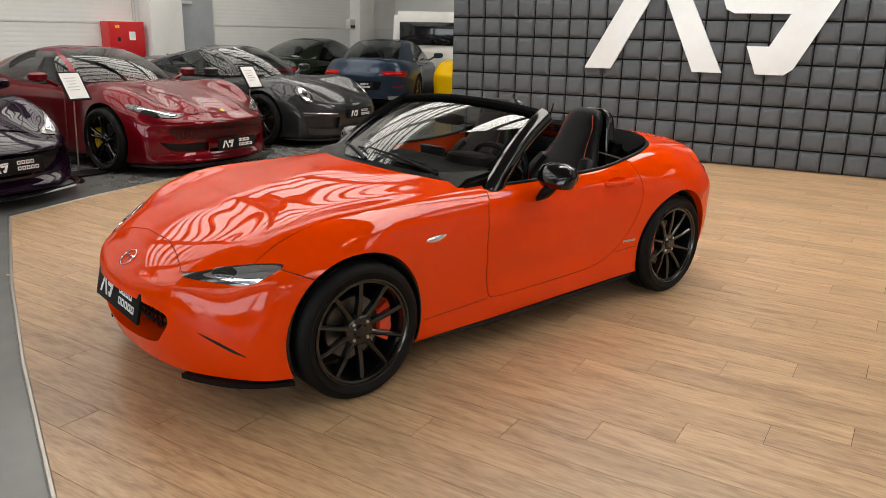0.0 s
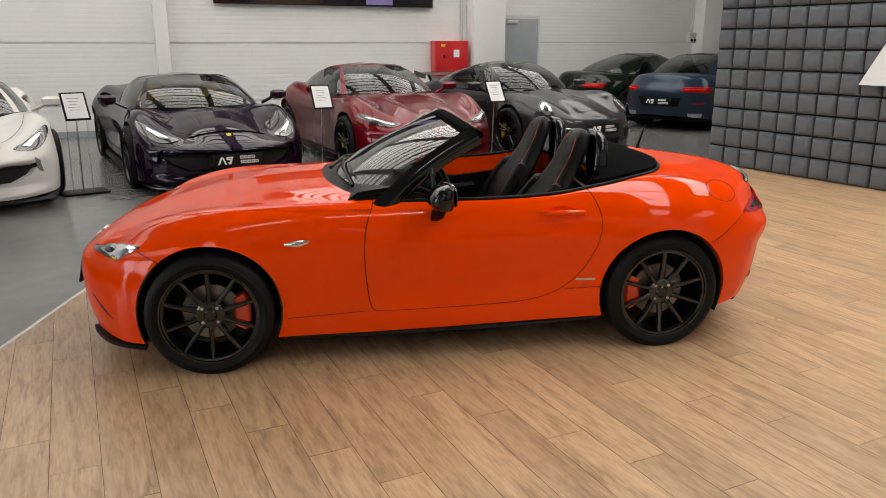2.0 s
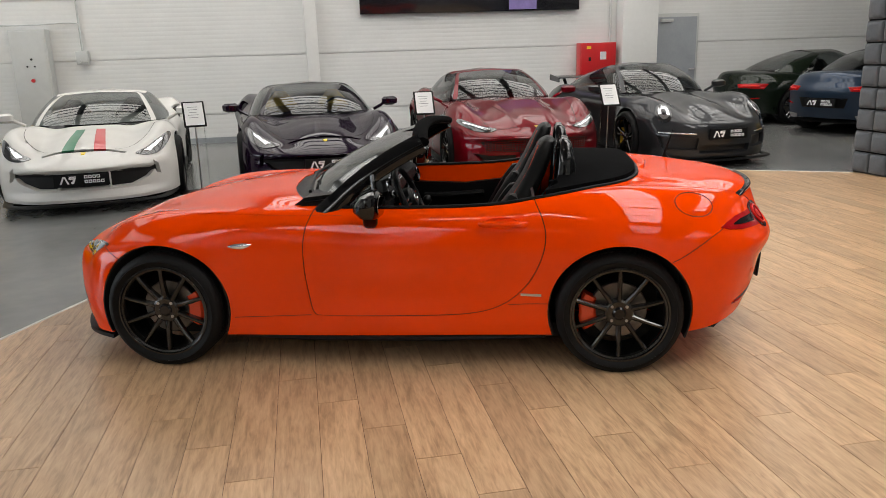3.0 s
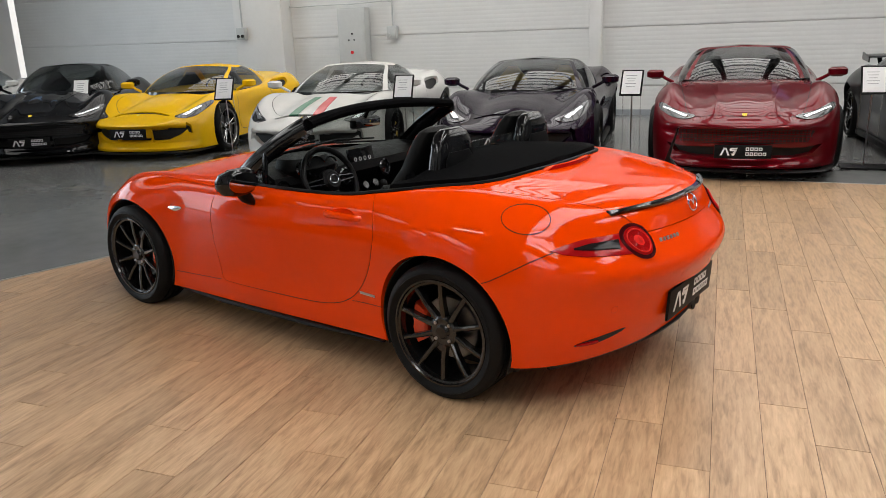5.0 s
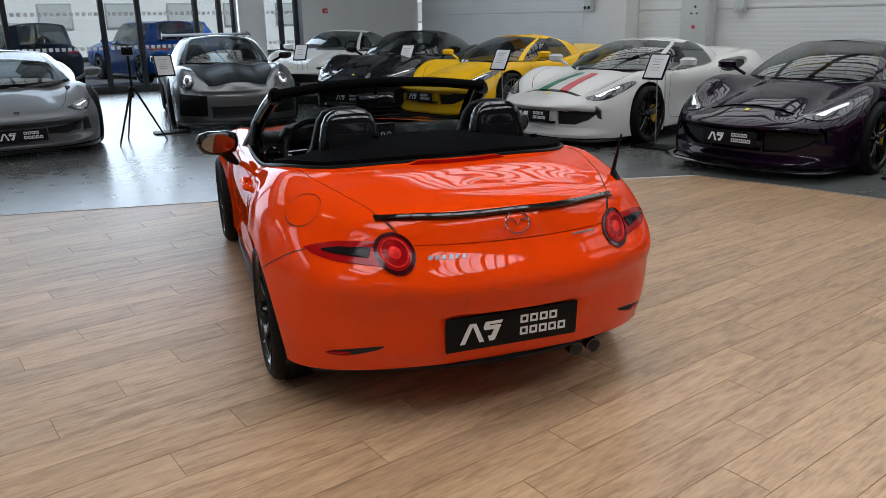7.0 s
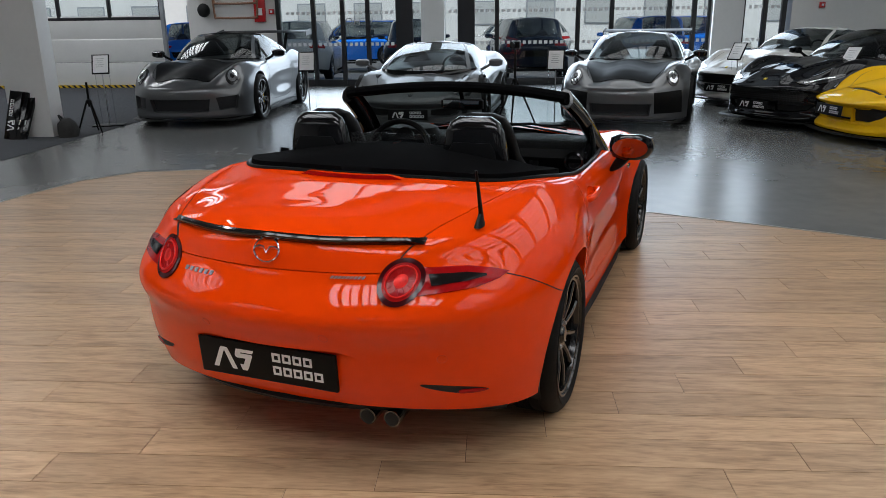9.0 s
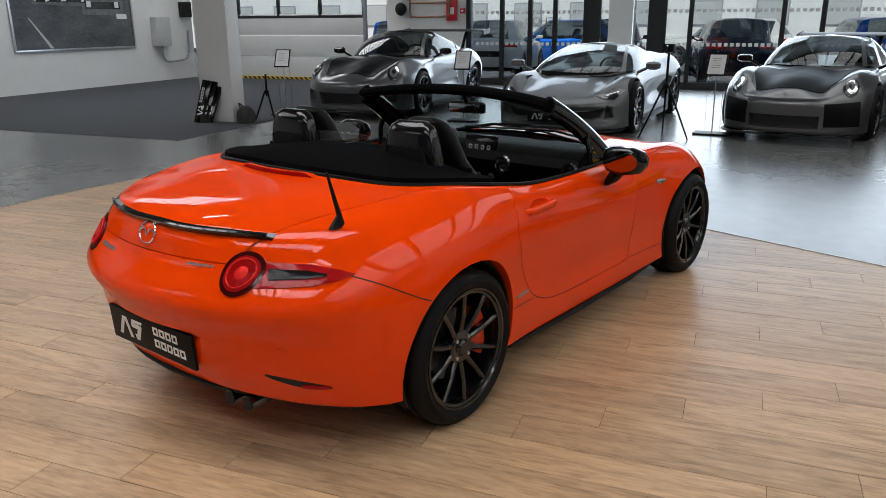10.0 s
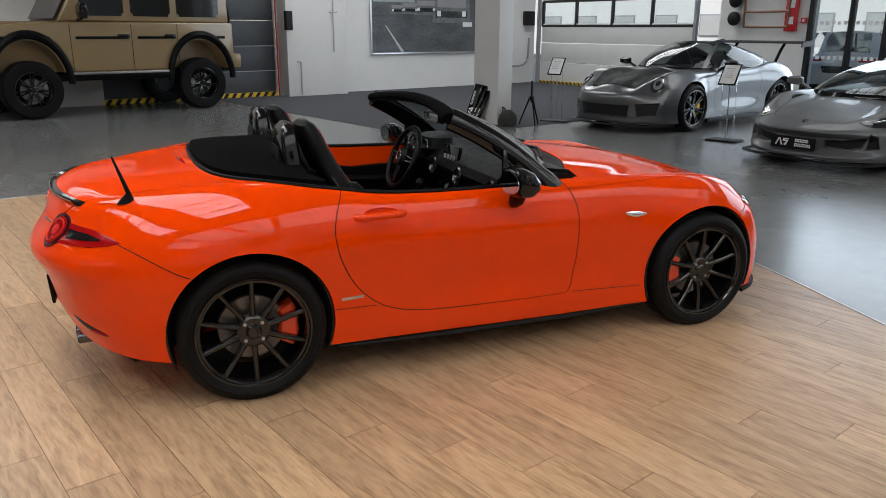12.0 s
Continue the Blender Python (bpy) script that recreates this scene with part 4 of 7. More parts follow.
        # flush dark patch painted as the shade in the bumper slot
        part("bumper_slot", decal(bvh, [(1.725, s * .515, .362), (1.68, s * .605, .326), (1.62, s * .69, .276), (1.655, s * .645, .292), (1.70, s * .57, .332)], (.8, s * .6, 0), .0015, 0, 40, skirt=.001), DARK, car)
        part("bumper_seam", seam(bvh, [(1.50, s * .735, .632), (1.42, s * .80, .600), (1.36, s * .84, .575)], (.35, s * .9, .2), .004), SHUT, car)
        part("bumper_seam", seam(bvh, [(-1.62, s * .66, .700), (-1.55, s * .72, .665), (-1.43, s * .82, .595), (-1.385, s * .84, .575)], (-.3, s * 1, .1), .004), SHUT, car)
        part("sill_seam", seam(bvh, [(.79, s * .8, .262), (.6, s * .8, .268), (.385, s * .8, .278)], (0, s, 0), .003), SHUT, car)
        part("sill_seam", seam(bvh, [(-.62, s * .8, .345), (-.72, s * .8, .352), (-.82, s * .8, .356)], (0, s, 0), .003), SHUT, car)
        part("side_repeater", decal(bvh, [(.79, s * .8, .640), (.735, s * .8, .655), (.665, s * .8, .652), (.70, s * .8, .632), (.74, s * .8, .627)], (0, s, 0), .006, .004, 24), LAMP_CLEAR, car, "small clear side repeater lamp")
        part("script_badge", decal(bvh, [(-.78, s * .8, .405), (-.68, s * .8, .405), (-.68, s * .8, .393), (-.78, s * .8, .393)], (0, s, 0), .003, 0, 16, False), SILVER, car, "thin silver anniversary script")
        # door handle: a dished cup behind a body-coloured pull
        dr = made["door"][0 if s > 0 else 1]
        y0 = drop_on(bvh, (-.60, 0, .75), (0, s, 0), 0).y
        bm = bmesh.new()
        tube(bm, spline([(-.485, y0 - s * .004, .752), (-.52, y0 + s * .022, .754), (-.60, y0 + s * .027, .755), (-.68, y0 + s * .022, .752), (-.715, y0 - s * .004, .749)], 16), [.011] * 2 + [.014] * 12 + [.011] * 2, 10, flat=1.1)
        part("handle", bm, ORANGE, dr)
    # fuel flap
    part("fuel_flap_seam", seam(bvh, circle((-1.50, .6, .765), .092, "y", 40, .86), (0, .86, .5), .004, .0012, 48, closed=True), SHUT, car)
    # tail lamps
    for s in (1, -1):
        d = (-.93, s * .36, .05)
        c = (-1.82, s * .440, .718)
        t = part("tail_lamp", decal(bvh, circle(c, .066, "x", 32), (-1, 0, 0), .006, .003, 36), RED_RIM, car, "round red tail lamp with a smoked side blade")
        part("lens", decal(bvh, circle(c, .053, "x", 32), (-1, 0, 0), .0095, .003, 36), RED_LENS, t)
        bm = bmesh.new()
        pts = [drop_on(bvh, p, (-1, 0, 0), .0115) for p in circle(c, .043, "x", 28)]
        tube(bm, pts, .0035, 6, closed=True)
        part("light_ring", bm, RED_DEEP, t)
        part("lamp_core", decal(bvh, circle(c, .020, "x", 20), (-1, 0, 0), .0125, .002, 24), RED_DEEP, t)
        bm = bmesh.new()
        for k in range(12):
            a = math.pi * k / 6
            p, q = (drop_on(bvh, (c[0], c[1] + r * math.cos(a), c[2] + r * math.sin(a)), (-1, 0, 0), .0118) for r in (.022, .038))
            tube(bm, [p, q], .0016, 5)
        part("lens_relief", bm, RED_LENS, t)["kind"] = "stuff"
        blade = [(-1.83, s * .462, .757), (-1.70, s * .60, .744), (-1.625, s * .655, .724), (-1.585, s * .685, .708), (-1.625, s * .66, .694), (-1.70, s * .61, .683), (-1.83, s * .462, .676)]
        part("blade", decal(bvh, blade, (-.75, s * .66, .05), .004, .002, 49, False), RED_LENS, t)
        pane = [(-1.80, s * .505, .733), (-1.71, s * .592, .725), (-1.66, s * .632, .713), (-1.66, s * .632, .707), (-1.71, s * .592, .702), (-1.80, s * .505, .699)]
        part("blade_glass", decal(bvh, pane, (-.75, s * .66, .05), .009, .001, 48, False), SMOKE_LENS, t)
        # no hollow here: a dark patch paints the shade of the fog lamp recess
        fg = part("fog_recess", decal(bvh, [(-1.83, s * .49, .366), (-1.74, s * .625, .340), (-1.705, s * .675, .319), (-1.76, s * .615, .317), (-1.82, s * .51, .348)], (-.7, s * .7, 0), .0015, 0, 36, skirt=.001), DARK, car)
        part("reflector", decal(bvh, [(-1.765, s * .60, .335), (-1.715, s * .66, .328), (-1.715, s * .66, .320), (-1.765, s * .60, .322)], (-.7, s * .7, 0), .006, .002, 20), RED_LENS, fg)
        for y, z in ((.22, .545), (.56, .46)):
            part("parking_sensor", decal(bvh, circle((-1.9, s * y, z), .013, "x", 16), (-1, 0, 0), .0015, .001, 18), ORANGE, car)
            part("sensor_ring", seam(bvh, circle((-1.9, s * y, z), .0145, "x", 16), (-1, 0, 0), .002, .001, 24, closed=True), CALIPER, car)
    # plate recess and plates
    plate(car, Matrix.Translation((-1.940, .022, .408)) @ Matrix(((0, 0, -1, 0), (-1, 0, 0, 0), (0, 1, 0, 0), (0, 0, 0, 1))) @ pose(0, 0, 0, 4, 0, 0))
    plate(car, Matrix.Translation((1.885, 0, .405)) @ Matrix(((0, 0, 1, 0), (1, 0, 0, 0), (0, 1, 0, 0), (0, 0, 0, 1))) @ pose(0, 0, 0, -12, 0, 0))
    # badges
    for x, z, dd, off in ((1.82, .555, (.75, 0, .66), .004), (-1.91, .795, (-.95, 0, .3), .004)):
        sg = 1 if x > 0 else -1
        bm = bmesh.new()
        tilt = (lambda b: (x - sg * b * .9, z + b * .75)) if sg > 0 else (lambda b: (x - sg * b * .35, z + b))
        ring = []
        for i in range(36):
            a = 2 * math.pi * i / 36
            xx, zz = tilt(.036 * math.sin(a))
            ring.append(drop_on(bvh, (xx, .046 * math.cos(a), zz), dd, off))
        tube(bm, ring, .0032, 6, closed=True)
        wing = []
        for y, b in ((-.043, .004), (-.028, .012), (-.012, .010), (0, -.008), (.012, .010), (.028, .012), (.043, .004)):
            xx, zz = tilt(b)
            wing.append(drop_on(bvh, (xx, y, zz), dd, off))
        tube(bm, wing, .0030, 6)
        part("badge", bm, CHROME, car, "oval chrome badge")
    for y0, z0, w, h, n, mt in ((.338, .697, .140, .013, 6, SCRIPT), (-.225, .726, .110, .008, 9, SCRIPT)):
        bm = bmesh.new()
        for k in range(n):
            ya = y0 - k * w / n
            g = w / n * .58
            decal(bvh, yz([(ya, z0), (ya - g, z0), (ya - g - .006, z0 + h), (ya - .006, z0 + h)], -1.9), (-1, 0, 0), .003, 0, 12, False, 2, bm, .003)
        sb = part("script_badge", bm, mt, car, "small slanted silver blocks")
        sb["kind"] = "stuff"
    # boot spoiler and third brake lamp
    bm = bmesh.new()
    rows = []
    for k in range(41):
        y = -.485 + .97 * k / 40
        t = abs(y) / .485
        xr = -1.905 + .135 * t ** 2.2
        th = .015 * min(1, (1 - t) * 9 + .12)
        f, r = (drop_on(bvh, (xr + d, y, .85), (-.1, 0, 1), 0) for d in (.024, .008))
        e = Vector((xr, y, r.z + .002))
        rows.append([bm.verts.new(p) for p in (f + Vector((0, 0, -.004)), f + Vector((0, 0, .003)), r + Vector((0, 0, th * .62)), e + Vector((0, 0, th)), e + Vector((-.006, 0, th - .005)), e + Vector((-.002, 0, -.004)), r + Vector((0, 0, -.010)))])
    for p, q in zip(rows, rows[1:]):
        for i in range(7):
            bm.faces.new((p[i], p[(i + 1) % 7], q[(i + 1) % 7], q[i]))
    bm.faces.new(rows[0])
    bm.faces.new(rows[-1][::-1])
    bmesh.ops.recalc_face_normals(bm, faces=bm.faces)
    part("boot_spoiler", bm, GLOSS_BLACK, made["boot_lid"][0], "gloss black lip spoiler", angle=50)
    bm = bmesh.new()
    lens = bmesh.new()
    rows, red = [], []
    for k in range(25):
        y = -.215 + .43 * k / 24
        t = abs(y) / .215
        g = drop_on(bvh, (-1.36 + .03 * t * t, y, .92), (0, 0, 1), 0)
        h = .020 * min(1, (1 - t) * 5 + .05)
        rows.append([bm.verts.new(g + Vector(d)) for d in ((.075, 0, -.004), (.04, 0, h * .55), (.012, 0, h), (0, 0, h), (0, 0, -.006))])
        red.append([lens.verts.new(g + Vector(d)) for d in ((-.003, 0, h * .86), (-.003, 0, h * .10), (.004, 0, h * .10), (.004, 0, h * .86))])
    for m_, rr in ((bm, rows), (lens, red)):
        n_s = len(rr[0])
        for p, q in zip(rr, rr[1:]):
            for i in range(n_s):
                m_.faces.new((p[i], p[(i + 1) % n_s], q[(i + 1) % n_s], q[i]))
        m_.faces.new(rr[0])
        m_.faces.new(rr[-1][::-1])
        bmesh.ops.recalc_face_normals(m_, faces=m_.faces)
    pod = part("brake_lamp", bm, ORANGE, car, "low orange pod of the third brake lamp")
    part("lens", lens, RED_LENS, pod)
    # antenna
    bm = bmesh.new()
    f = drop_on(bvh, (-1.59, -.609, .85), (0, 0, 1), 0)
    superloft(bm, [(f.x, f.y, f.z - .006, .036, .016), (f.x + .004, f.y, f.z + .010, .026, .011), (f.x + .012, f.y, f.z + .035, .010, .007), (f.x - .035, f.y, f.z + .185, .004, .004)], 12)
    part("antenna", bm, SATIN_BLACK, car)

    # windscreen: black frame, glass, cowl and wipers
    def screen(a, b):
        """a: across, -1 to 1; b: 0 at the foot, 1 at the header."""
        foot = Vector((.515 - .235 * a * a, a * .685, .868 - .055 * a * a))
        top = Vector((-.125 - .055 * a * a, a * .585, 1.165 - .040 * a * a))
        p = foot.lerp(top, b)
        return p + Vector((.03, 0, .03)) * (4 * b * (1 - b)) * (1 - .4 * a * a)
    bm = bmesh.new()
    V = [[bm.verts.new(screen(-1 + 2 * i / 24, j / 12)) for i in range(25)] for j in range(13)]
    for j in range(12):
        for i in range(24):
            bm.faces.new((V[j][i], V[j][i + 1], V[j + 1][i + 1], V[j + 1][i]))
    part("windscreen", bm, GLASS, car, "clear curved windscreen").visible_shadow = False

    def edge_of(i, j):
        a, b = -1 + 2 * i / 48, j / 20
        return max(abs(a) ** 6, (2 * b - 1) ** 6 * .9 if b > .5 else abs(2 * b - 1) ** 5) > .52 or abs(a) + abs(2 * b - 1) > 1.72
    bm = bmesh.new()
    V = {}
    for j in range(20):
        for i in range(48):
            if edge_of(i + .5, j + .5):
                q = []
                for ii, jj in ((i, j), (i + 1, j), (i + 1, j + 1), (i, j + 1)):
                    if (ii, jj) not in V:
                        V[ii, jj] = bm.verts.new(screen(-1 + 2 * ii / 48, jj / 20) + Vector((-.004, 0, -.003)))
                    q.append(V[ii, jj])
                bm.faces.new(q)
    part("screen_border", bm, GLOSS_BLACK, car, "black printed border of the windscreen")
    for s in (1, -1):
        bm = bmesh.new()
        tube(bm, [screen(s, k / 10) + Vector((-.01, s * .006, -.004)) for k in range(-1, 11)], [.042] * 2 + [.036] * 10, 10, flat=1.45, up=(1, 0, 0))
        part("pillar", bm, GLOSS_BLACK, car)
        bm = bmesh.new()
        tube(bm, [Vector((.05, s * .700, .80)), Vector((.045, s * .690, .90)), Vector((.055, s * .668, .975))], .014, 8)
        part("quarter_post", bm, GLOSS_BLACK, car)
        bm = bmesh.new()
        bm.faces.new([bm.verts.new(p) for p in ((.33, s * .692, .80), (.06, s * .70, .80), (.06, s * .672, .965))])
        part("quarter_window", bm, GLASS, car, smooth=False).visible_shadow = False
    bm = bmesh.new()
    tube(bm, [screen(-1.02 + 2.04 * k / 24, 1.0) + Vector((-.005, 0, 0)) for k in range(25)], .041, 10, flat=.66)
    part("windscreen_header", bm, CLOTH, car)
    bm = bmesh.new()
    tube(bm, [screen(-.96 + 1.92 * k / 24, .99) + Vector((-.032, 0, -.008)) for k in range(25)], .012, 8)
    part("header_seal", bm, RUBBER, car)
    bm = bmesh.new()
    cow, back = [], []
    for k in range(25):
        a = -1 + 2 * k / 24
        y = a * .70
        xh = float(np.interp(abs(y), [p[1] for p in TUB_LINE[:30]], [p[0] for p in TUB_LINE[:30]]))
        q = drop_on(bvh, (xh, y, .8), (0, 0, 1), -.006)
        cow.append(bm.verts.new(q))
        back.append(bm.verts.new(screen(a, .02) + Vector((0, 0, -.012))))
    mid = [bm.verts.new((c.co + b.co) / 2 - Vector((0, 0, .022))) for c, b in zip(cow, back)]
    low = [bm.verts.new(b.co + Vector((-.10, 0, -.03))) for b in back]
    for a, b in ((cow, mid), (mid, back), (back, low)):
        for k in range(24):
            bm.faces.new((a[k], a[k + 1], b[k + 1], b[k]))
    part("cowl", bm, SATIN_BLACK, car, "black scuttle panel under the windscreen")
    for y0, y1 in ((.46, -.10), (-.02, -.50)):
        bm = bmesh.new()
        tube(bm, [screen(y0 / .69, .0) + Vector((.03, 0, .012)), screen((y0 * .5 + y1 * .5) / .69, .06) + Vector((.012, 0, .022)), screen(y1 / .69, .10) + Vector((.008, 0, .018))], [.010, .008, .005], 8)
        tube(bm, [screen((y0 * .8 + y1 * .2) / .69, .07) + Vector((.006, 0, .008)), screen((y1 * 1.25 - y0 * .25) / .69, .10) + Vector((.006, 0, .008))], .006, 6)
        part("wiper", bm, SATIN_BLACK, car)
    # belt seal round the cockpit
    bm = bmesh.new()
    left = [p for p in TUB_LINE if p[0] < .33]
    path = left + [(x, -y) for x, y in left[-2::-1]]
    tube(bm, [drop_on(bvh, (x * 1.004, y * 1.006, .85), (0, 0, 1), .002) for x, y in path], .010, 8)
    part("belt_seal", bm, SATIN_BLACK, car, "black seal round the cockpit edge")
    # mirrors
    for s in (1, -1):
        bm = bmesh.new()
        superloft(bm, [(.010, s * .885, .805, .02, .05), (.028, s * .885, .815, .050, .088), (.035, s * .888, .845, .068, .108), (.032, s * .890, .88, .064, .112), (.022, s * .888, .915, .045, .100), (.012, s * .885, .932, .018, .055)], 28, 2.4)
        for v in bm.verts:
            if v.co.x < -.024:
                v.co.x = -.024
        mi = part("mirror", bm, GLOSS_BLACK, car, "gloss black door mirror")
        bm = bmesh.new()
        prism(bm, [(p[1], p[2]) for p in circle((0, s * .888, .868), .088, "x", 32, .56)], -.030, -.0255, YZ)
        part("mirror_glass", bm, MIRROR, mi)
        bm = bmesh.new()
        superloft(bm, [(.05, s * .795, .735, .022, .012), (.045, s * .815, .755, .034, .030), (.040, s * .840, .79, .036, .036), (.032, s * .865, .82, .03, .04)], 16)
        part("mirror_foot", bm, SATIN_BLACK, mi)

    # soft top folded under its black cover
    bm = bmesh.new()
    rear = [p for p in spline(TUB, 120) if p[0] < -.78]
    rows = []
    for f in (1.0, .985, .95, .85, .7, .5, .3, .12, 0.0):
        row = []
        for s in (1, -1):
            seq = rear if s > 0 else rear[::-1][1:]
            for q in seq:
                x = -.93 + (q[0] + .93) * (f if q[0] < -.93 else 1)
                y = s * q[1] * (f if f > .0 else 0.02)
                edge = drop_on(bvh, (q[0], q[1], .85), (0, 0, 1), 0).z
                z = edge - .004 + (1 - f ** 3) * (.962 - .045 * (y / .6) ** 2 - edge) + (.030 if f < 1 else -.05)
                row.append(bm.verts.new((min(x, -.86) if f < .9 else x, y, z)))
        rows.append(row)
    for a, b in zip(rows, rows[1:]):
        for i in range(len(a) - 1):
            bm.faces.new((a[i], a[i + 1], b[i + 1], b[i]))
    bmesh.ops.recalc_face_normals(bm, faces=bm.faces)
    part("soft_top", bm, CLOTH, car, "folded black cloth soft top", angle=70)
    part("rear_bulkhead", box((-.93, 0, .62), (.07, 1.26, .56), .03), LEATHER, car)

    # cabin
    part("cabin_floor", box((-.2, 0, .318), (1.5, 1.30, .02)), CARPET_IN, car, smooth=False)
    bm = bmesh.new()
    prof = [(.50, .50), (.50, .80), (.42, .858), (.26, .878), (.10, .868), (.035, .835), (.02, .79), (.06, .72), (.14, .62), (.22, .52)]
    prism(bm, prof, -.665, .665, XZ)
    bmesh.ops.bevel(bm, geom=[e for e in bm.edges if abs(e.verts[0].co.y - e.verts[1].co.y) < .01], offset=.02, segments=2, affect="EDGES")
    dash = part("dashboard", bm, LEATHER, car, "black dashboard with round vents")
    bm = bmesh.new()
    superloft(bm, [(.12, .36, .80, .10, .20), (.10, .36, .86, .11, .19), (.12, .36, .915, .09, .15), (.16, .36, .928, .04, .09)], 24)
    part("binnacle", bm, LEATHER, dash)
    for y, r in ((.36, .052), (.255, .036), (.465, .036)):
        bm = bmesh.new()
        lathe(bm, [(r, -.004), (r + .006, .004), (r + .012, -.004)], 32, "z")
        bmesh.ops.transform(bm, matrix=pose(.004, y, .865, 0, -72, 0), verts=bm.verts)
        part("dial_ring", bm, GREY_TIP, dash)
    scr = part("display_screen", box((0, 0, 0), (.022, .205, .115), .006, pose(.055, -.035, .855, 0, 12, 0)), GLOSS_BLACK, dash, "small upright touch screen showing round icons")
    ICON = mat("screen icon light", (.5, .5, .5), .4, emit=((.9, .85, .85), .12))
    bm = bmesh.new()
    for k in range(4):
        rr = lathe(bm, [(.008, 0), (.010, .001), (.012, 0)], 20, "z")
        bmesh.ops.transform(bm, matrix=pose(.055, -.035, .855, 0, 12, 0) @ pose(-.0125, -.06 + k * .04, -.008, 0, -90, 0), verts=[v for row in rr for v in row])
    part("screen_icons", bm, ICON, scr)
    for y in (.60, .14, -.20, -.60):
        bm = bmesh.new()
        lathe(bm, [(.046, -.02), (.050, .006), (.040, .012), (.034, .004), (.030, -.012), (.0, -.012)], 32, "z")
        bmesh.ops.transform(bm, matrix=pose(.022, y, .775, 0, -80, 0), verts=bm.verts)
        part("air_vent", bm, GREY_TIP if abs(y) < .3 else GLOSS_BLACK, dash)
    bm = bmesh.new()
    for k in range(3):
        lathe_rows = lathe(bm, [(0, .022), (.022, .022), (.026, .0), (.028, -.01)], 24, "z")
        bmesh.ops.transform(bm, matrix=pose(.045, .05 - k * .085, .685, 0, -62, 0), verts=[v for row in lathe_rows for v in row])
    part("climate_knobs", bm, GLOSS_BLACK, dash)
    con = part("centre_console", box((-.30, -.02, .46), (.95, .20, .28), .04), LEATHER, car)
    bm = bmesh.new()
    cyl(bm, (-.10, -.02, .60), (-.12, -.02, .69), .012)
    ball(bm, (-.122, -.02, .712), (.026, .026, .03))
    part("gear_lever", bm, LEATHER, con)
    bm = bmesh.new()
    tube(bm, [(-.42, .03, .60), (-.30, .03, .635), (-.22, .03, .645)], .014, 8)
    part("handbrake", bm, LEATHER, con)
    # steering wheel
    M = pose(-.085, .36, .795, 0, -66, 0)
    bm = bmesh.new()
    tube(bm, [M @ Vector((.180 * math.cos(a), .180 * math.sin(a), 0)) for a in np.linspace(0, 2 * math.pi, 49)[:-1]], .0165, 10, closed=True)
    sw = part("steering_wheel", bm, LEATHER, car, "black leather steering wheel with silver spokes")
    bm = bmesh.new()
    rr = lathe(bm, [(0, .03), (.045, .028), (.062, .012), (.064, -.02)], 32, "z")
    bmesh.ops.transform(bm, matrix=M, verts=bm.verts)
    part("wheel_hub", bm, LEATHER, sw)
    bm = bmesh.new()
    for a0 in (0.0, math.pi):
        for q in (-.016, .016):
            tube(bm, [M @ Vector((q, .055 * math.cos(a0), .006)), M @ Vector((q * .6, .168 * math.cos(a0), .002))], .008, 8)
    for q in (-.018, .018):
        tube(bm, [M @ Vector((-.055, q, .006)), M @ Vector((-.165, q * .5, .002))], .008, 8)
    part("spokes", bm, GREY_TIP, sw)
    bm = bmesh.new()
    tube(bm, [M @ Vector((.024 * math.cos(a), .03 * math.sin(a), .031)) for a in np.linspace(0, 2 * math.pi, 25)[:-1]], .0025, 6, closed=True)
    part("wheel_badge", bm, CHROME, sw)
    # rear-view mirror
    bm = bmesh.new()
    superloft(bm, [(-.02, 0, 1.035, .012, .10), (-.03, 0, 1.045, .022, .118), (-.03, 0, 1.085, .022, .118), (-.02, 0, 1.095, .012, .10)], 24, 3.5)
    cyl(bm, (-.02, 0, 1.08), (-.06, 0, 1.14), .012)
    rv = part("interior_mirror", bm, SATIN_BLACK, car)
    part("mirror_glass", box((-.053, 0, 1.065), (.004, .20, .042), .001), MIRROR, rv)
    # door cards
    for i, s in ((0, 1), (1, -1)):
        dr = made["door"][i]
        bm = bmesh.new()
        prism(bm, [(.34, .34), (.34, .70), (.10, .715), (-.30, .70), (-.72, .745), (-.74, .60), (-.66, .40), (-.50, .34)], s * .665, s * .706, XZ)
        part("door_card", bm, LEATHER, dr)
        bm = bmesh.new()
        tube(bm, [(-.02, s * .655, .62), (-.20, s * .635, .625), (-.42, s * .64, .64)], .028, 10, flat=.7)
        part("armrest", bm, LEATHER, dr)
        bm = bmesh.new()
        lathe(bm, [(.05, -.004), (.075, .004), (.08, -.004)], 28, "y")
        bmesh.ops.translate(bm, verts=bm.verts, vec=(.18, s * .66, .48))
        part("speaker", bm, SILVER, dr)
    # seats and roll hoops
    for s in (1, -1):
        y = s * .365
        bm = bmesh.new()
        superloft(bm, [(-.16, y, .36, .20, .20), (-.20, y, .42, .29, .235), (-.22, y, .47, .30, .23), (-.24, y, .505, .26, .19)], 28, 3.2)
        seat = part("seat", bm, LEATHER, car, "black leather sports seat with red stitching")
        bm = bmesh.new()
        superloft(bm, [(-.48, y, .40, .06, .20), (-.52, y, .50, .075, .235), (-.57, y, .62, .078, .25), (-.64, y, .76, .072, .235), (-.70, y, .85, .062, .19), (-.745, y, .93, .060, .150), (-.775, y, 1.00, .056, .138), (-.80, y, 1.06, .050, .126), (-.815, y, 1.10, .040, .100), (-.82, y, 1.118, .018, .055)], 32, 3.0)
        part("backrest", bm, LEATHER, seat)
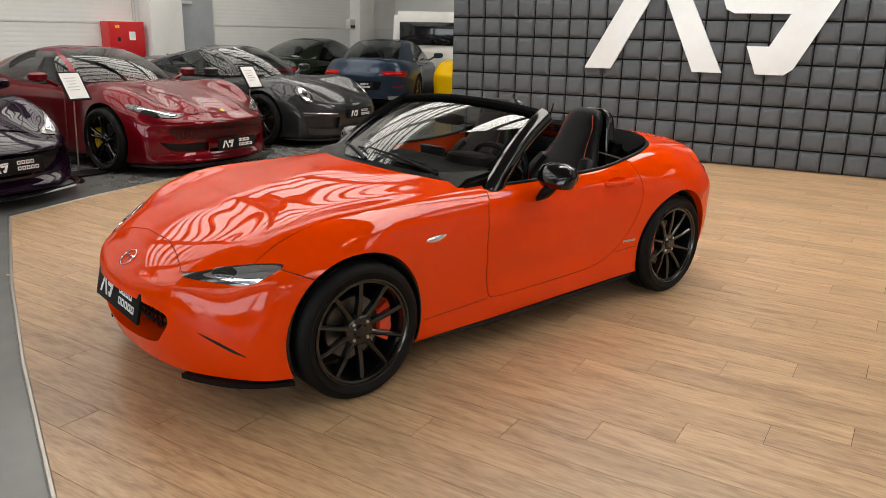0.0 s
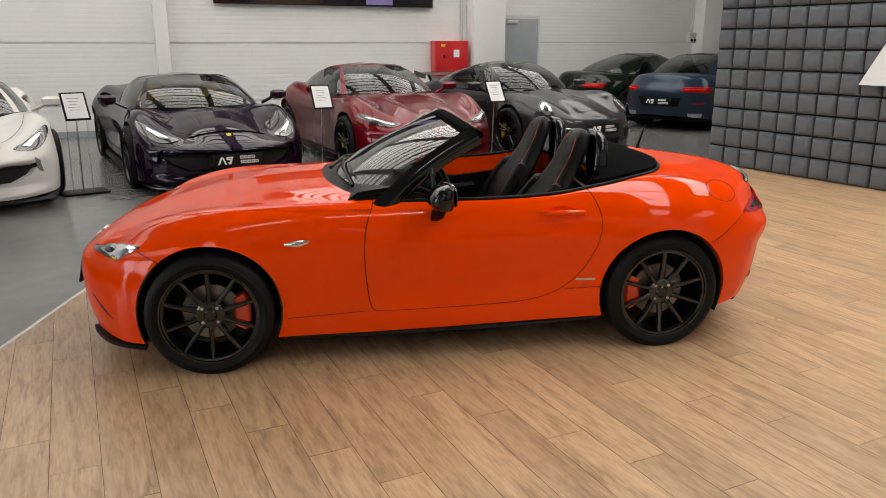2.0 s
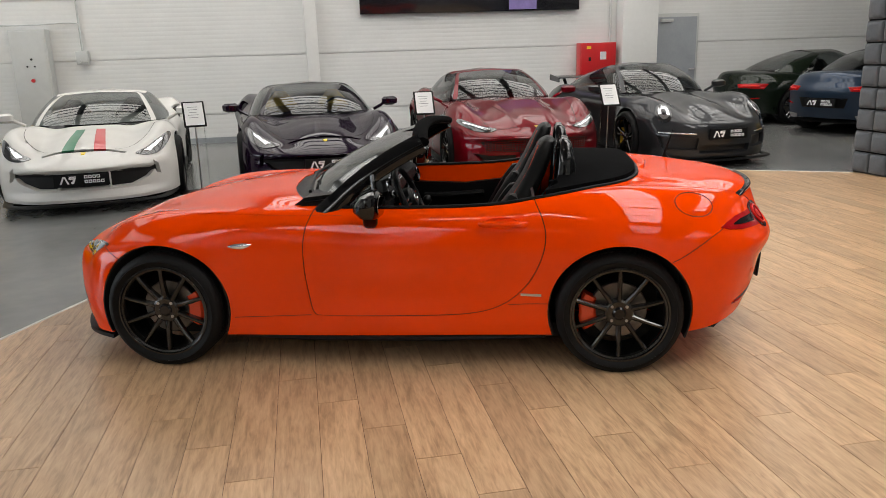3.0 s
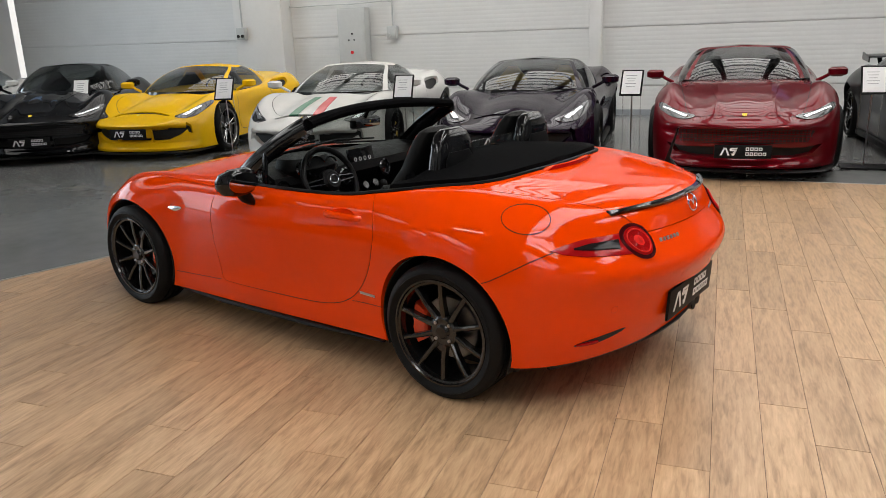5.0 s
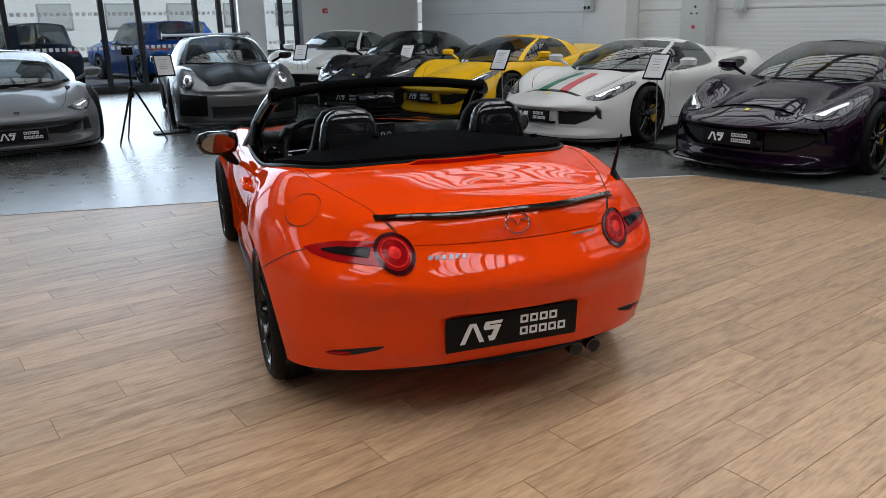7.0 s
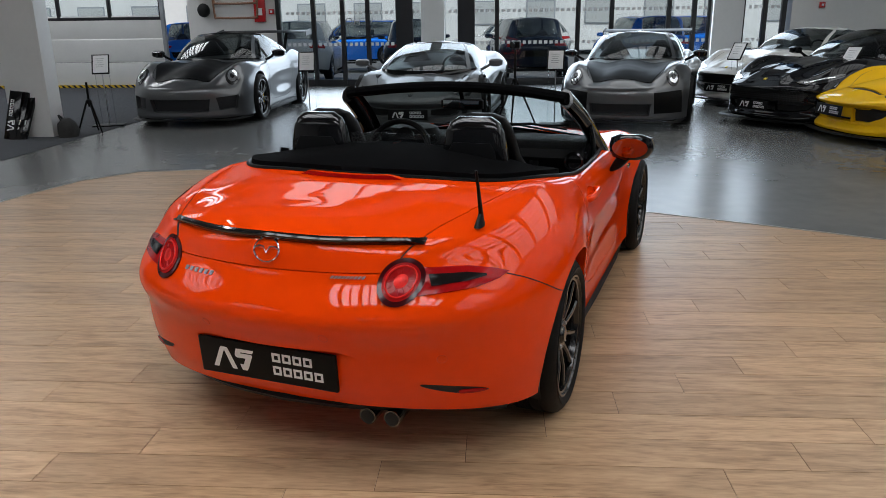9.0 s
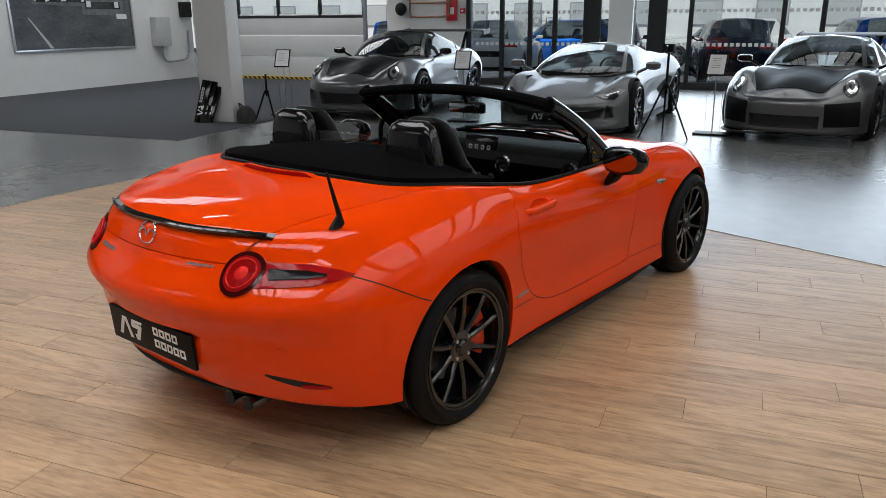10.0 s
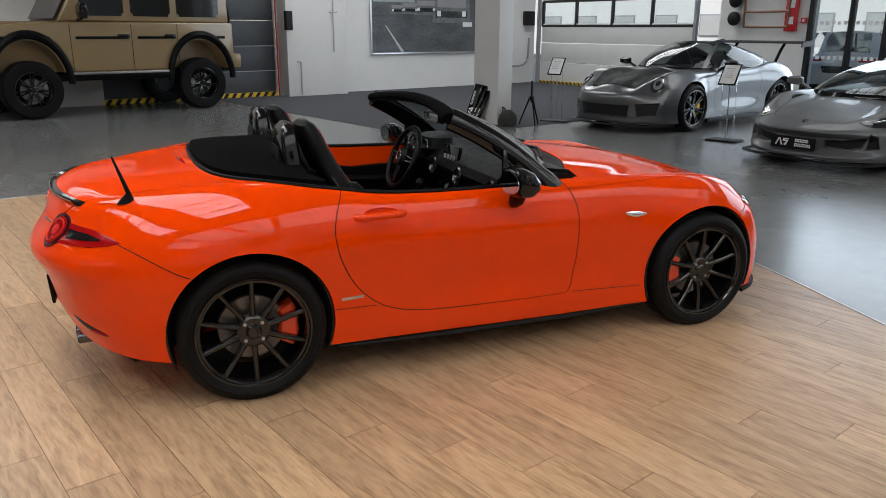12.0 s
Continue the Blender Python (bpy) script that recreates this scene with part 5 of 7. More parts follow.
        for q in (-1, 1):
            bm = bmesh.new()
            tube(bm, spline([(-.44, y + q * .19, .46), (-.50, y + q * .215, .60), (-.585, y + q * .20, .74), (-.66, y + q * .15, .84)], 16), [.03] + [.048] * 14 + [.02], 10, flat=.8)
            part("bolster", bm, LEATHER, seat)
            bm = bmesh.new()
            tube(bm, spline([(-.425, y + q * .175, .50), (-.49, y + q * .195, .62), (-.575, y + q * .185, .75), (-.655, y + q * .135, .86), (-.705, y + q * .118, .94), (-.738, y + q * .112, 1.01), (-.768, y + q * .085, 1.082)], 24), .003, 6)
            part("stitching", bm, STITCH, seat)
        bm = bmesh.new()
        superloft(bm, [(-.885, y, .74, .050, .158), (-.895, y, .88, .050, .150), (-.902, y, .98, .047, .138), (-.905, y, 1.05, .042, .124), (-.903, y, 1.09, .034, .104), (-.90, y, 1.112, .016, .070)], 32, 4.2)
        hp = part("roll_hoop", bm, GLOSS_BLACK, car, "gloss black roll hoop")
        bm = bmesh.new()
        superloft(bm, [(-.940, y, .76, .010, .118), (-.947, y, .90, .010, .112), (-.951, y, .98, .006, .100), (-.949, y, 1.01, .003, .080)], 24, 4)
        part("hoop_panel", bm, SATIN_BLACK, hp)
        bm = bmesh.new()
        tube(bm, spline([(-.99, y - .13, .80), (-.915, y - .10, .93), (-.90, y, .95), (-.915, y + .10, .93), (-.99, y + .13, .80)], 20), .02, 8)
        part("hoop_brace", bm, SATIN_BLACK, hp)
        bm = bmesh.new()
        cyl(bm, (-.86, s * .60, .86), (-.84, s * .60, .93), .02)
        tube(bm, [(-.84, s * .60, .92), (-.62, s * .60, .66), (-.5, s * .58, .45)], .018, 6, flat=.15)
        part("seat_belt", bm, CLOTH, seat)
    part("wind_deflector", box((-.905, 0, .93), (.006, .42, .20), .002), ACRYLIC, car)
    ws = wheel_meshes(.306, .205, .235, 10, tread=0)
    fit_wheels(car, ws, hub_spots(1.155, -1.155, .742, .306))
    return car


build_roadster()

# ---- the other parked cars ----
X_KEYS = (-1.98, -1.155, 0.0, 1.155, 1.905)
TOPS = (.83, .93, .885, .81, .60)
_style_cache = {}


def style_wheels(key, R, width, rim_r, spokes, pair, rim_mat, cal_mat):
    if key not in _style_cache:
        data = []
        for name, bm, material in wheel_meshes(R, width, rim_r, spokes, pair, rim_mat, cal_mat, tread=0):
            ob = part(name, bm, material)
            data.append((name, ob.data))
            bpy.data.objects.remove(ob)
        _style_cache[key] = data
    return _style_cache[key]


def put_wheels(car, data, spots):
    for x, y, z, left, turn in spots:
        base = None
        for name, me in data:
            if base is None:
                base = same(name, me, car, pose(x, y, z, 0, 0, 0 if left else 180))
            else:
                a = (turn if left else 180 - turn) if name == "brake_caliper" else 0
                same(name, me, base, pose(0, 0, 0, 0, -a, 0))


def shaped(c):
    """The lower body's rings, stretched to another car's length, width and heights."""
    wb = c["wb"] / 2
    xs = (-c["tail"], -wb, 0.0, wb, c["nose"])
    zl = c.get("low", .14)
    out = []
    for ring in ROADSTER:
        r = []
        for x, y, z in ring:
            top = float(np.interp(x, X_KEYS, TOPS))
            new_top = float(np.interp(x, X_KEYS, c["tops"]))
            k = (new_top - zl) / (top - .165)
            r.append((float(np.interp(x, X_KEYS, xs)), y * c["W"] / 1.735, zl + (z - .165) * k))
        out.append(r)
    return out


def greenhouse(c):
    """Half rings of the cabin: foot, waist, shoulder, roof edge, ridge."""
    x0, x1, x2, x3 = c["cab"]          # screen foot, screen top, roof end, tail of the cabin
    w, wt, H, zb, zf, zr = c["cabw"], c["roofw"], c["H"], c["belt"], c["foot"], c["rearz"]
    foot = [(x0, 0, zf), (x0 - .05, .35 * w, zf), (x0 - .26, .80 * w, (zf + zb) / 2), (x0 - .55, .97 * w, zb), ((x0 + x3) / 2, w, zb), (x3 + .75, .96 * w, zb), (x3 + .28, .74 * w, (zb + zr) / 2), (x3 + .05, .35 * w, zr), (x3, 0, zr)]
    edge = [(x1, 0, H - .035), (x1 - .02, .35 * wt, H - .04), (x1 - .10, .80 * wt, H - .06), (x1 - .22, .97 * wt, H - .075), ((x1 + x2) / 2, wt, H - .06), (x2 + .12, .97 * wt, H - .085), (x2 + .04, .78 * wt, H - .07), (x2 + .01, .35 * wt, H - .045), (x2, 0, H - .04)]
    foot, edge = ([np.array(p, float) for p in q] for q in (foot, edge))
    mid = []
    for k, (a, b) in enumerate(zip(foot, edge)):
        m = a * .5 + b * .5
        m[2] += .035
        m[1] *= 1.02
        m[0] += .03 if k < 3 else (-.02 if k > 5 else 0)
        mid.append(m)
    ridge = [np.array((float(e[0]) * .8 + .2 * (x1 + x2) / 2, 0, H - .012)) for e in edge]
    in1 = [e * .55 + r * .45 + np.array((0, 0, .008)) for e, r in zip(edge, ridge)]
    low = [np.array((f[0], f[1], f[2] - .14)) for f in foot]
    return [low, foot, mid, edge, in1, ridge]


def patch_grid(rows, u0, u1, v0, v1, nu, nv, s, shrink=0.0):
    """A piece of the cabin's skin between two stations u and two levels v (both 0 to 1)."""
    bm = bmesh.new()
    V = []
    cols = [[ring_at(r, u0 + (u1 - u0) * i / nu) for r in rows] for i in range(nu + 1)]
    for j in range(nv + 1):
        line = []
        for i in range(nu + 1):
            p = cr(cols[i], v0 + (v1 - v0) * j / nv)
            line.append(bm.verts.new((p[0], s * max(p[1], 0), p[2] - shrink)))
        V.append(line)
    for j in range(nv):
        for i in range(nu):
            q = (V[j][i], V[j][i + 1], V[j + 1][i + 1], V[j + 1][i])
            try:
                bm.faces.new(q if s > 0 else q[::-1])
            except ValueError:
                pass
    return bm


def ring_at(ring, u):
    flip = np.array([1, -1, 1])
    ext = [ring[1] * flip] + list(ring) + [ring[-2] * flip]
    return cr(ext, (1 + (len(ring) - 1) * u) / (len(ext) - 1))


def join(a, b):
    me = bpy.data.meshes.new("tmp")
    b.to_mesh(me)
    b.free()
    a.from_mesh(me)
    bpy.data.meshes.remove(me)
    return a


def sculpt(bm, c):
    """Raises the wings, dips the bonnet, undercuts the nose and pinches the waist."""
    f = c["form"]
    n, wb = c["nose"], c["wb"] / 2
    for v in bm.verts:
        x, y, z = v.co
        s = 1 if y >= 0 else -1
        y = abs(y)
        top = ramp(.48, .66, z)
        hood = ramp(wb - .75, wb - .1, x) * (1 - ramp(n - .30, n - .02, x))
        fx = ramp(n - .55, n - .05, x)
        z += f.get("wing", 0) * hump(x, wb + f.get("wingx", 0), .50) * hump(y, f.get("wingy", .77), .17) * top
        z += f.get("haunch", 0) * hump(x, -wb, .55) * hump(y, .80, .16) * top
        z -= f.get("dip", 0) * hump(y, f.get("dipy", .44), .15) * hood * top
        z += f.get("ridge", 0) * hump(y, .27, .06) * hood * top
        lip = f.get("lipz", .48)
        x -= f.get("under", 0) * fx * (1 - ramp(lip - .05, lip + .02, z))
        x += f.get("beak", 0) * fx * hump(z, lip + .05, .05)
        x += (f.get("under", 0) + .03) * fx * (1 - ramp(.15, .24, z))
        y *= 1 + f.get("square", 0) * fx
        y -= f.get("waist", 0) * hump(x, -.10, .65) * hump(z, .46, .16) * ramp(.5, .8, y)
        y += f.get("hip", 0) * hump(x, -wb, .55) * hump(z, .70, .22) * ramp(.5, .8, y)
        v.co = (x, s * y, z)


def plug(bm, bvh, pts, d, up, down, smooth):
    """A solid that straddles the skin within an outline, to cut an opening with."""
    ring = densify(pts, 36, True, smooth)
    c = sum(ring) / len(ring)
    n = len(ring)
    layers = []
    for off in (up, -down):
        rows = [[bm.verts.new(drop_on(bvh, c + (p - c) * f, d, off)) for p in ring] for f in (1.0, .6, .25)]
        layers.append((rows, bm.verts.new(drop_on(bvh, c, d, off))))
    fs = []
    for rows, mid in layers:
        for a, b in zip(rows, rows[1:]):
            fs += [bm.faces.new((a[i], a[(i + 1) % n], b[(i + 1) % n], b[i])) for i in range(n)]
        fs += [bm.faces.new((rows[-1][i], rows[-1][(i + 1) % n], mid)) for i in range(n)]
    a, b = layers[0][0][0], layers[1][0][0]
    fs += [bm.faces.new((a[i], a[(i + 1) % n], b[(i + 1) % n], b[i])) for i in range(n)]
    bmesh.ops.recalc_face_normals(bm, faces=fs)


CUT = {"air_intake": .07, "side_intake": .06, "bonnet_duct": .03}


def sports_car(c, m):
    car = root(c["name"], c["label"], c.get("category", "car"), m)
    pm = c["paint"]
    near = "form" in c
    shell = loft_body(shaped(c), 130 if near else 64, 48 if near else 24)
    if near:
        sculpt(shell, c)
    bvh = BVHTree.FromBMesh(shell)
    if near:
        holes = bmesh.new()
        for nm, pts, d, mt, off, bulge, both, smooth in c.get("pieces", ()):
            if nm in CUT:
                for s in ((1, -1) if both else (1,)):
                    plug(holes, bvh, pts if s > 0 else mirror_y(pts), (d[0], d[1] * s, d[2]), .05, CUT[nm], smooth)
        if holes.verts:
            cut = boolean(shell, holes)
            shell = cut if len(cut.faces) > .6 * len(shell.faces) else boolean(shell, holes, "DIFFERENCE", True)
    R, wb = c["R"], c["wb"] / 2
    wells = bmesh.new()
    for x in (wb, -wb):
        for s in (-1, 1):
            cyl(wells, (x, s * (c["W"] / 2 - .36), R + .01), (x, s * 1.3, R + .01), R + .035, n=48)
    shell = boolean(shell, wells)
    part("body", shell, pm, car, angle=28)
    for x in (wb, -wb):
        for s in (-1, 1):
            bm = bmesh.new()
            yo, yi = s * (c["W"] / 2 - .07), s * (c["W"] / 2 - .345)
            lathe(bm, [(R + .033, yo), (R + .033, yi), (0, yi)], 36)
            bmesh.ops.translate(bm, verts=bm.verts, vec=(x, 0, R + .01))
            bmesh.ops.delete(bm, geom=[v for v in bm.verts if v.co.z < .12], context="VERTS")
            part("arch_liner", bm, DARK, car)
    put_wheels(car, c["wheels"], hub_spots(wb, -wb, c["W"] / 2 - .15, R))
    # cabin
    rows = greenhouse(c)
    L = len(rows) - 1
    f, e = 1 / L, 3 / L
    ga, gb, gc, gd = .246, .276, .64, .77
    for nm, u0, u1, mt in (("windscreen", 0.0, ga, GLASS_DARK), ("rear_window", gd, 1.0, c.get("rearmat", GLASS_DARK))):
        bm = patch_grid(rows, u0, u1, f, e, 12, 8, 1)
        join(bm, patch_grid(rows, u0, u1, f, e, 12, 8, -1))
        bmesh.ops.remove_doubles(bm, verts=bm.verts, dist=1e-5)
        part(nm, bm, mt, car)
    for s in (1, -1):
        part("side_window", patch_grid(rows, gb, gc, f, e, 14, 8, s), GLASS_DARK, car)
        part("pillar", patch_grid(rows, ga, gb, f, e, 4, 8, s), c.get("pillar", pm), car)
        part("rear_pillar", patch_grid(rows, gc, gd, f, e, 8, 8, s), c.get("cpillar", pm), car)
    bm = patch_grid(rows, 0, 1, e, 1, 40, 8, 1)
    join(bm, patch_grid(rows, 0, 1, e, 1, 40, 8, -1))
    bmesh.ops.remove_doubles(bm, verts=bm.verts, dist=1e-4)
    part("roof", bm, c.get("roof", pm), car)
    bm = patch_grid(rows, 0, 1, 0, f, 40, 3, 1)
    join(bm, patch_grid(rows, 0, 1, 0, f, 40, 3, -1))
    part("window_base", bm, GLOSS_BLACK, car)
    # seats, wheel and dash seen through the glass
    x0, x1, x2, x3 = c["cab"]
    zb = c["belt"]
    sm = c.get("seatmat", LEATHER)
    for s in (1, -1):
        bm = bmesh.new()
        xs = (x1 + x2) / 2 + c.get("seatdx", -.05)
        superloft(bm, [(xs + .10, s * .36, zb - .12, .10, .24), (xs + .05, s * .36, zb + .02, .09, .25), (xs, s * .36, zb + .13, .07, .17), (xs - .02, s * .36, zb + .19, .055, .115), (xs - .03, s * .36, zb + .25, .03, .07)], 20, 3)
        part("seat", bm, sm, car)
        # mirrors on stalks
        bm = bmesh.new()
        mx, my, mz = x0 - .42 + c.get("mirdx", 0), c["W"] / 2 - .06, zb + .07 + c.get("mirz", 0)
        superloft(bm, [(mx, s * (my + .09), mz - .055, .03, .05), (mx + .01, s * (my + .10), mz - .03, .07, .10), (mx + .01, s * (my + .10), mz + .03, .07, .105), (mx, s * (my + .10), mz + .055, .03, .07)], 20)
        tube(bm, [(mx, s * (my - .12), mz - .10), (mx, s * (my - .02), mz - .05), (mx, s * (my + .04), mz - .01)], .02, 8)
        part("mirror", bm, c.get("mirror", pm), car)
    bm = bmesh.new()
    superloft(bm, [(x0 - .45, 0, zb - .12, .26, c["cabw"] * .80), (x0 - .42, 0, zb - .04, .22, c["cabw"] * .72), (x0 - .40, 0, zb - .01, .14, c["cabw"] * .6)], 28, 4)
    part("dashboard", bm, c.get("dashmat", LEATHER), car)
    bm = bmesh.new()
    M = pose(x0 - .68, .36, zb + .0, 0, -66, 0)
    tube(bm, [M @ Vector((.18 * math.cos(a), .18 * math.sin(a), 0)) for a in np.linspace(0, 2 * math.pi, 29)[:-1]], .016, 8, closed=True)
    part("steering_wheel", bm, LEATHER, car)
    # door and bonnet seams
    for s in (1, -1):
        xa, xb = x0 - .30, x0 - 1.45
        zz = zb - .01
        part("door_seam", seam(bvh, xz([(xa, zz), (xa + .05, zz - .25), (xa + .02, .30), (xa - .2, .25), (xb + .1, .27), (xb - .06, .50), (xb - .02, zz)]), (0, s, 0), .006, .0015, 50), DARK, car)
        part("sill", box((0, s * (c["W"] / 2 - .07), .13), (c["wb"] - 2 * R - .12, .05, .07), .02), SATIN_BLACK, car)
    # lamps, intakes and trim by outline
    for nm, pts, d, mt, off, bulge, both, smooth in c.get("pieces", ()):
        for s in ((1, -1) if both else (1,)):
            q = pts if s > 0 else mirror_y(pts)
            dd = (d[0], d[1] * s, d[2])
            if near and nm in CUT:
                part(nm, decal(bvh, q, dd, .012 - CUT[nm], 0, 36, smooth, skirt=CUT[nm] + .02), mt, car)
            else:
                part(nm, decal(bvh, q, dd, off + .003 * near, bulge, 56, smooth, 12 if near else 4), mt, car)
    if "bars" in c:
        n, mt = c["nose"], c["bars"]
        bm = bmesh.new()
        for k in range(6):
            z = .405 + k * .025
            seam(bvh, [(n, -.62, z), (n, -.3, z + .006), (n, .3, z + .006), (n, .62, z)], (1, 0, .1), .007, .016, 30, True, bm)
        for k in range(-17, 18):
            y = k * .036
            seam(bvh, [(n, y, .40), (n, y, .538)], (1, 0, .1), .006, .017, 5, False, bm)
        gb = part("grille_lattice", bm, mt, car, "fine painted grille lattice")
        gb["kind"] = "stuff"
    for nm, pts, d, mt, w in c.get("lines", ()):
        for s in (1, -1):
            part(nm, seam(bvh, pts if s > 0 else mirror_y(pts), (d[0], d[1] * s, d[2]), w, .003), mt, car)
    bm = bmesh.new()
    zl = c.get("low", .14)
    nose = c["nose"]
    lip = spline([(wb + R + .02, c["W"] / 2 - .12, zl - .02), (nose - .20, c["W"] * .38, zl - .02), (nose - .05, .38, zl - .02), (nose, 0, zl - .02)], 16)
    tube(bm, [tuple(p) for p in lip] + [(p[0], -p[1], p[2]) for p in lip[-2::-1]], .05, 8, flat=.3)
    part("front_splitter", bm, c.get("lipmat", SATIN_BLACK), car)
    part("floor_pan", box((0, 0, zl + .03), (c["wb"] + .9, c["W"] - .5, .06), .02), DARK, car)
    pz = c.get("plate")
    if pz:
        side = 1 if pz[0] > 0 else -1
        fr = Matrix(((0, 0, side, 0), (side, 0, 0, 0), (0, 1, 0, 0), (0, 0, 0, 1)))
        plate(car, Matrix.Translation(pz) @ fr @ pose(0, 0, 0, -4, 0, 0), .535, .135)
    if "wing" in c:
        wx, wz, ww = c["wing"]
        bm = bmesh.new()
        prism(bm, [(wx + .16, wz), (wx + .10, wz + .022), (wx - .14, wz + .045), (wx - .17, wz + .04), (wx - .1, wz + .012)], -ww, ww, XZ)
        wg = part("rear_wing", bm, c.get("wingmat", pm), car)
        for s in (-1, 1):
            bm = bmesh.new()
            prism(bm, [(wx + .22, wz - .06), (wx + .22, wz + .02), (wx - .2, wz + .07), (wx - .2, wz - .03)], s * ww - .008, s * ww + .008, XZ)
            part("end_plate", bm, c.get("wingmat", pm), wg)
            bm = bmesh.new()
            tube(bm, [(wx + .30, s * .45, wz - .34), (wx + .12, s * .45, wz - .10), (wx, s * .45, wz + .02)], .03, 6, flat=.3)
            part("wing_strut", bm, SATIN_BLACK, wg)
    return car


def facing(x, y, deg, scale=1.0):
    return pose(x, y, 0, 0, 0, deg) @ Matrix.Scale(scale, 4)


YEL_CAL = mat("yellow caliper enamel", (.75, .48, .02), .3, 0, .5, vary=.08)
RIM_SILVER = mat("silver alloy", (.42, .42, .43), .25, 1.0, vary=.1)
W_FERRO = style_wheels("a", .345, .27, .262, 5, .17, WHEEL, YEL_CAL)
W_SILVER = style_wheels("b", .345, .27, .262, 5, .17, RIM_SILVER, STEEL)
W_TRACK = style_wheels("c", .345, .27, .262, 7, .12, WHEEL, YEL_CAL)
CREAM = mat("warm yellow seat leather", (.55, .34, .03), .5, vary=.1)
YELLOW_PAINT = paint("yellow car paint", (.86, .50, .008))
WHITE_PAINT = paint("white car paint", (.66, .65, .62))
PURPLE_PAINT = paint("very dark purple car paint", (.010, .0035, .013), .2)
RED_PAINT = paint("deep red metallic car paint", (.14, .0025, .007), .5)
BLACK_PAINT = paint("black car paint", (.006, .006, .007))
GREY_PAINT = paint("dark grey metallic car paint", (.030, .031, .034), .6)
SILVER_PAINT = paint("silver grey metallic car paint", (.145, .148, .151), .8, .30)
CEMENT = mat("satin cement grey car paint", (.125, .129, .134), .40, .2, .35, vary=.04)
BLUE_PAINT = paint("blue grey metallic car paint", (.022, .038, .066), .5)
GREEN_PAINT = paint("black green car paint", (.008, .013, .008), .3)
CARBON = mat("dark carbon bonnet", (.006, .0062, .0066), .4, 0, .03, .03, vary=.25, scale=120)
MESH = mat("dark grille mesh", (.022, .022, .024), .45, .4, vary=.4, scale=160)
GREEN_TAPE = mat("green stripe film", (.004, .17, .075), .35, 0, .6)
RED_TAPE = mat("red stripe film", (.58, .012, .02), .35, 0, .6)
BADGE_Y = mat("yellow badge enamel", (.8, .6, .03), .3)

MID = dict(W=1.98, H=1.21, wb=2.65, nose=2.36, tail=2.22, R=.345, low=.125, tops=(.98, .985, .90, .80, .56), cab=(1.06, .18, -.45, -1.20), cabw=.80, roofw=.55, belt=.83, foot=.84, rearz=1.0, seatdx=.02, mirz=.03, form=dict(wing=.075, wingy=.80, haunch=.06, dip=.045, under=.09, lipz=.46, beak=.03, square=.07, waist=.07, hip=.03))


def mid_engine(**k):
    c = dict(MID)
    c.update(k)
    n = c["nose"]
    lamp = [(n - .28, .56, .615), (n - .42, .70, .68), (n - .78, .86, .765), (n - .74, .90, .725), (n - .42, .82, .615), (n - .30, .66, .575)]
    c["pieces"] = [("headlamp", lamp, (.75, .5, .45), LAMP_DARK, .004, .004, True, True),
                   ("lamp_strip", [(n - .34, .64, .625), (n - .60, .80, .715), (n - .58, .82, .705), (n - .36, .70, .61)], (.75, .5, .45), LAMP_CLEAR, .011, .001, True, False),
                   ("air_intake", [(n, .28, .435), (n, .52, .455), (n, .775, .435), (n, .66, .33), (n, .50, .26), (n, .28, .25)], (1, .1, 0), DARK, .010, .0, True, False),
                   ("air_intake", [(n, .80, .50), (n, .865, .455), (n, .885, .34), (n, .83, .36), (n, .80, .42)], (1, .35, 0), DARK, .010, .0, True, False),
                   ("air_intake", [(n, -.26, .305), (n, .26, .305), (n, .24, .255), (n, -.24, .255)], (1, 0, 0), DARK, .010, .0, False, False),
                   ("bonnet_duct", [(n - .34, -.40, .6), (n - .34, .40, .6), (n - .385, .43, .6), (n - .42, .0, .6), (n - .385, -.43, .6)], (.3, 0, 1), DARK, .010, .0, False, False),
                   ("side_intake", [(-.45, 1, .80), (-.75, 1, .93), (-1.12, 1, .93), (-1.05, 1, .84), (-.75, 1, .76)], (0, 1, .15), DARK, .003, .0, True, True),
                   ("nose_badge", [(n - .31, -.025, .62), (n - .31, .025, .62), (n - .27, .018, .60), (n - .27, -.018, .60)], (.6, 0, .8), BADGE_Y, .004, .001, False, False)] + c.get("extra", [])
    c["lines"] = [("bonnet_seam", [(n - .35, .0, .6), (n - .40, .30, .62), (n - .75, .62, .75), (n - 1.2, .70, .82)], (.1, 0, 1), DARK, .006)]
    c["plate"] = (n + .012, 0, .375)
    return c


STRIPES = [("green_stripe", xy([(1.98, -.10), (1.98, -.22), (1.28, -.155), (1.28, -.06)]), (0, 0, 1), GREEN_TAPE, .0035, 0, False, False),
           ("red_stripe", xy([(1.98, .10), (1.98, .22), (1.28, .155), (1.28, .06)]), (0, 0, 1), RED_TAPE, .0035, 0, False, False)]
sports_car(mid_engine(name="sports_car", label="very dark purple mid-engined sports car with yellow seats", paint=PURPLE_PAINT, wheels=W_FERRO, seatmat=CREAM, roof=GLOSS_BLACK, lipmat=GLOSS_BLACK), facing(2.34, -6.05, 111))
sports_car(mid_engine(name="sports_car", label="white mid-engined sports car with green and red bonnet stripes", paint=WHITE_PAINT, wheels=W_FERRO, extra=STRIPES), facing(4.83, -5.15, 113))
sports_car(mid_engine(name="sports_car", label="bright yellow mid-engined coupe", paint=YELLOW_PAINT, wheels=W_SILVER, H=1.22, tops=(.97, .97, .90, .79, .55)), facing(7.68, -4.59, 116))

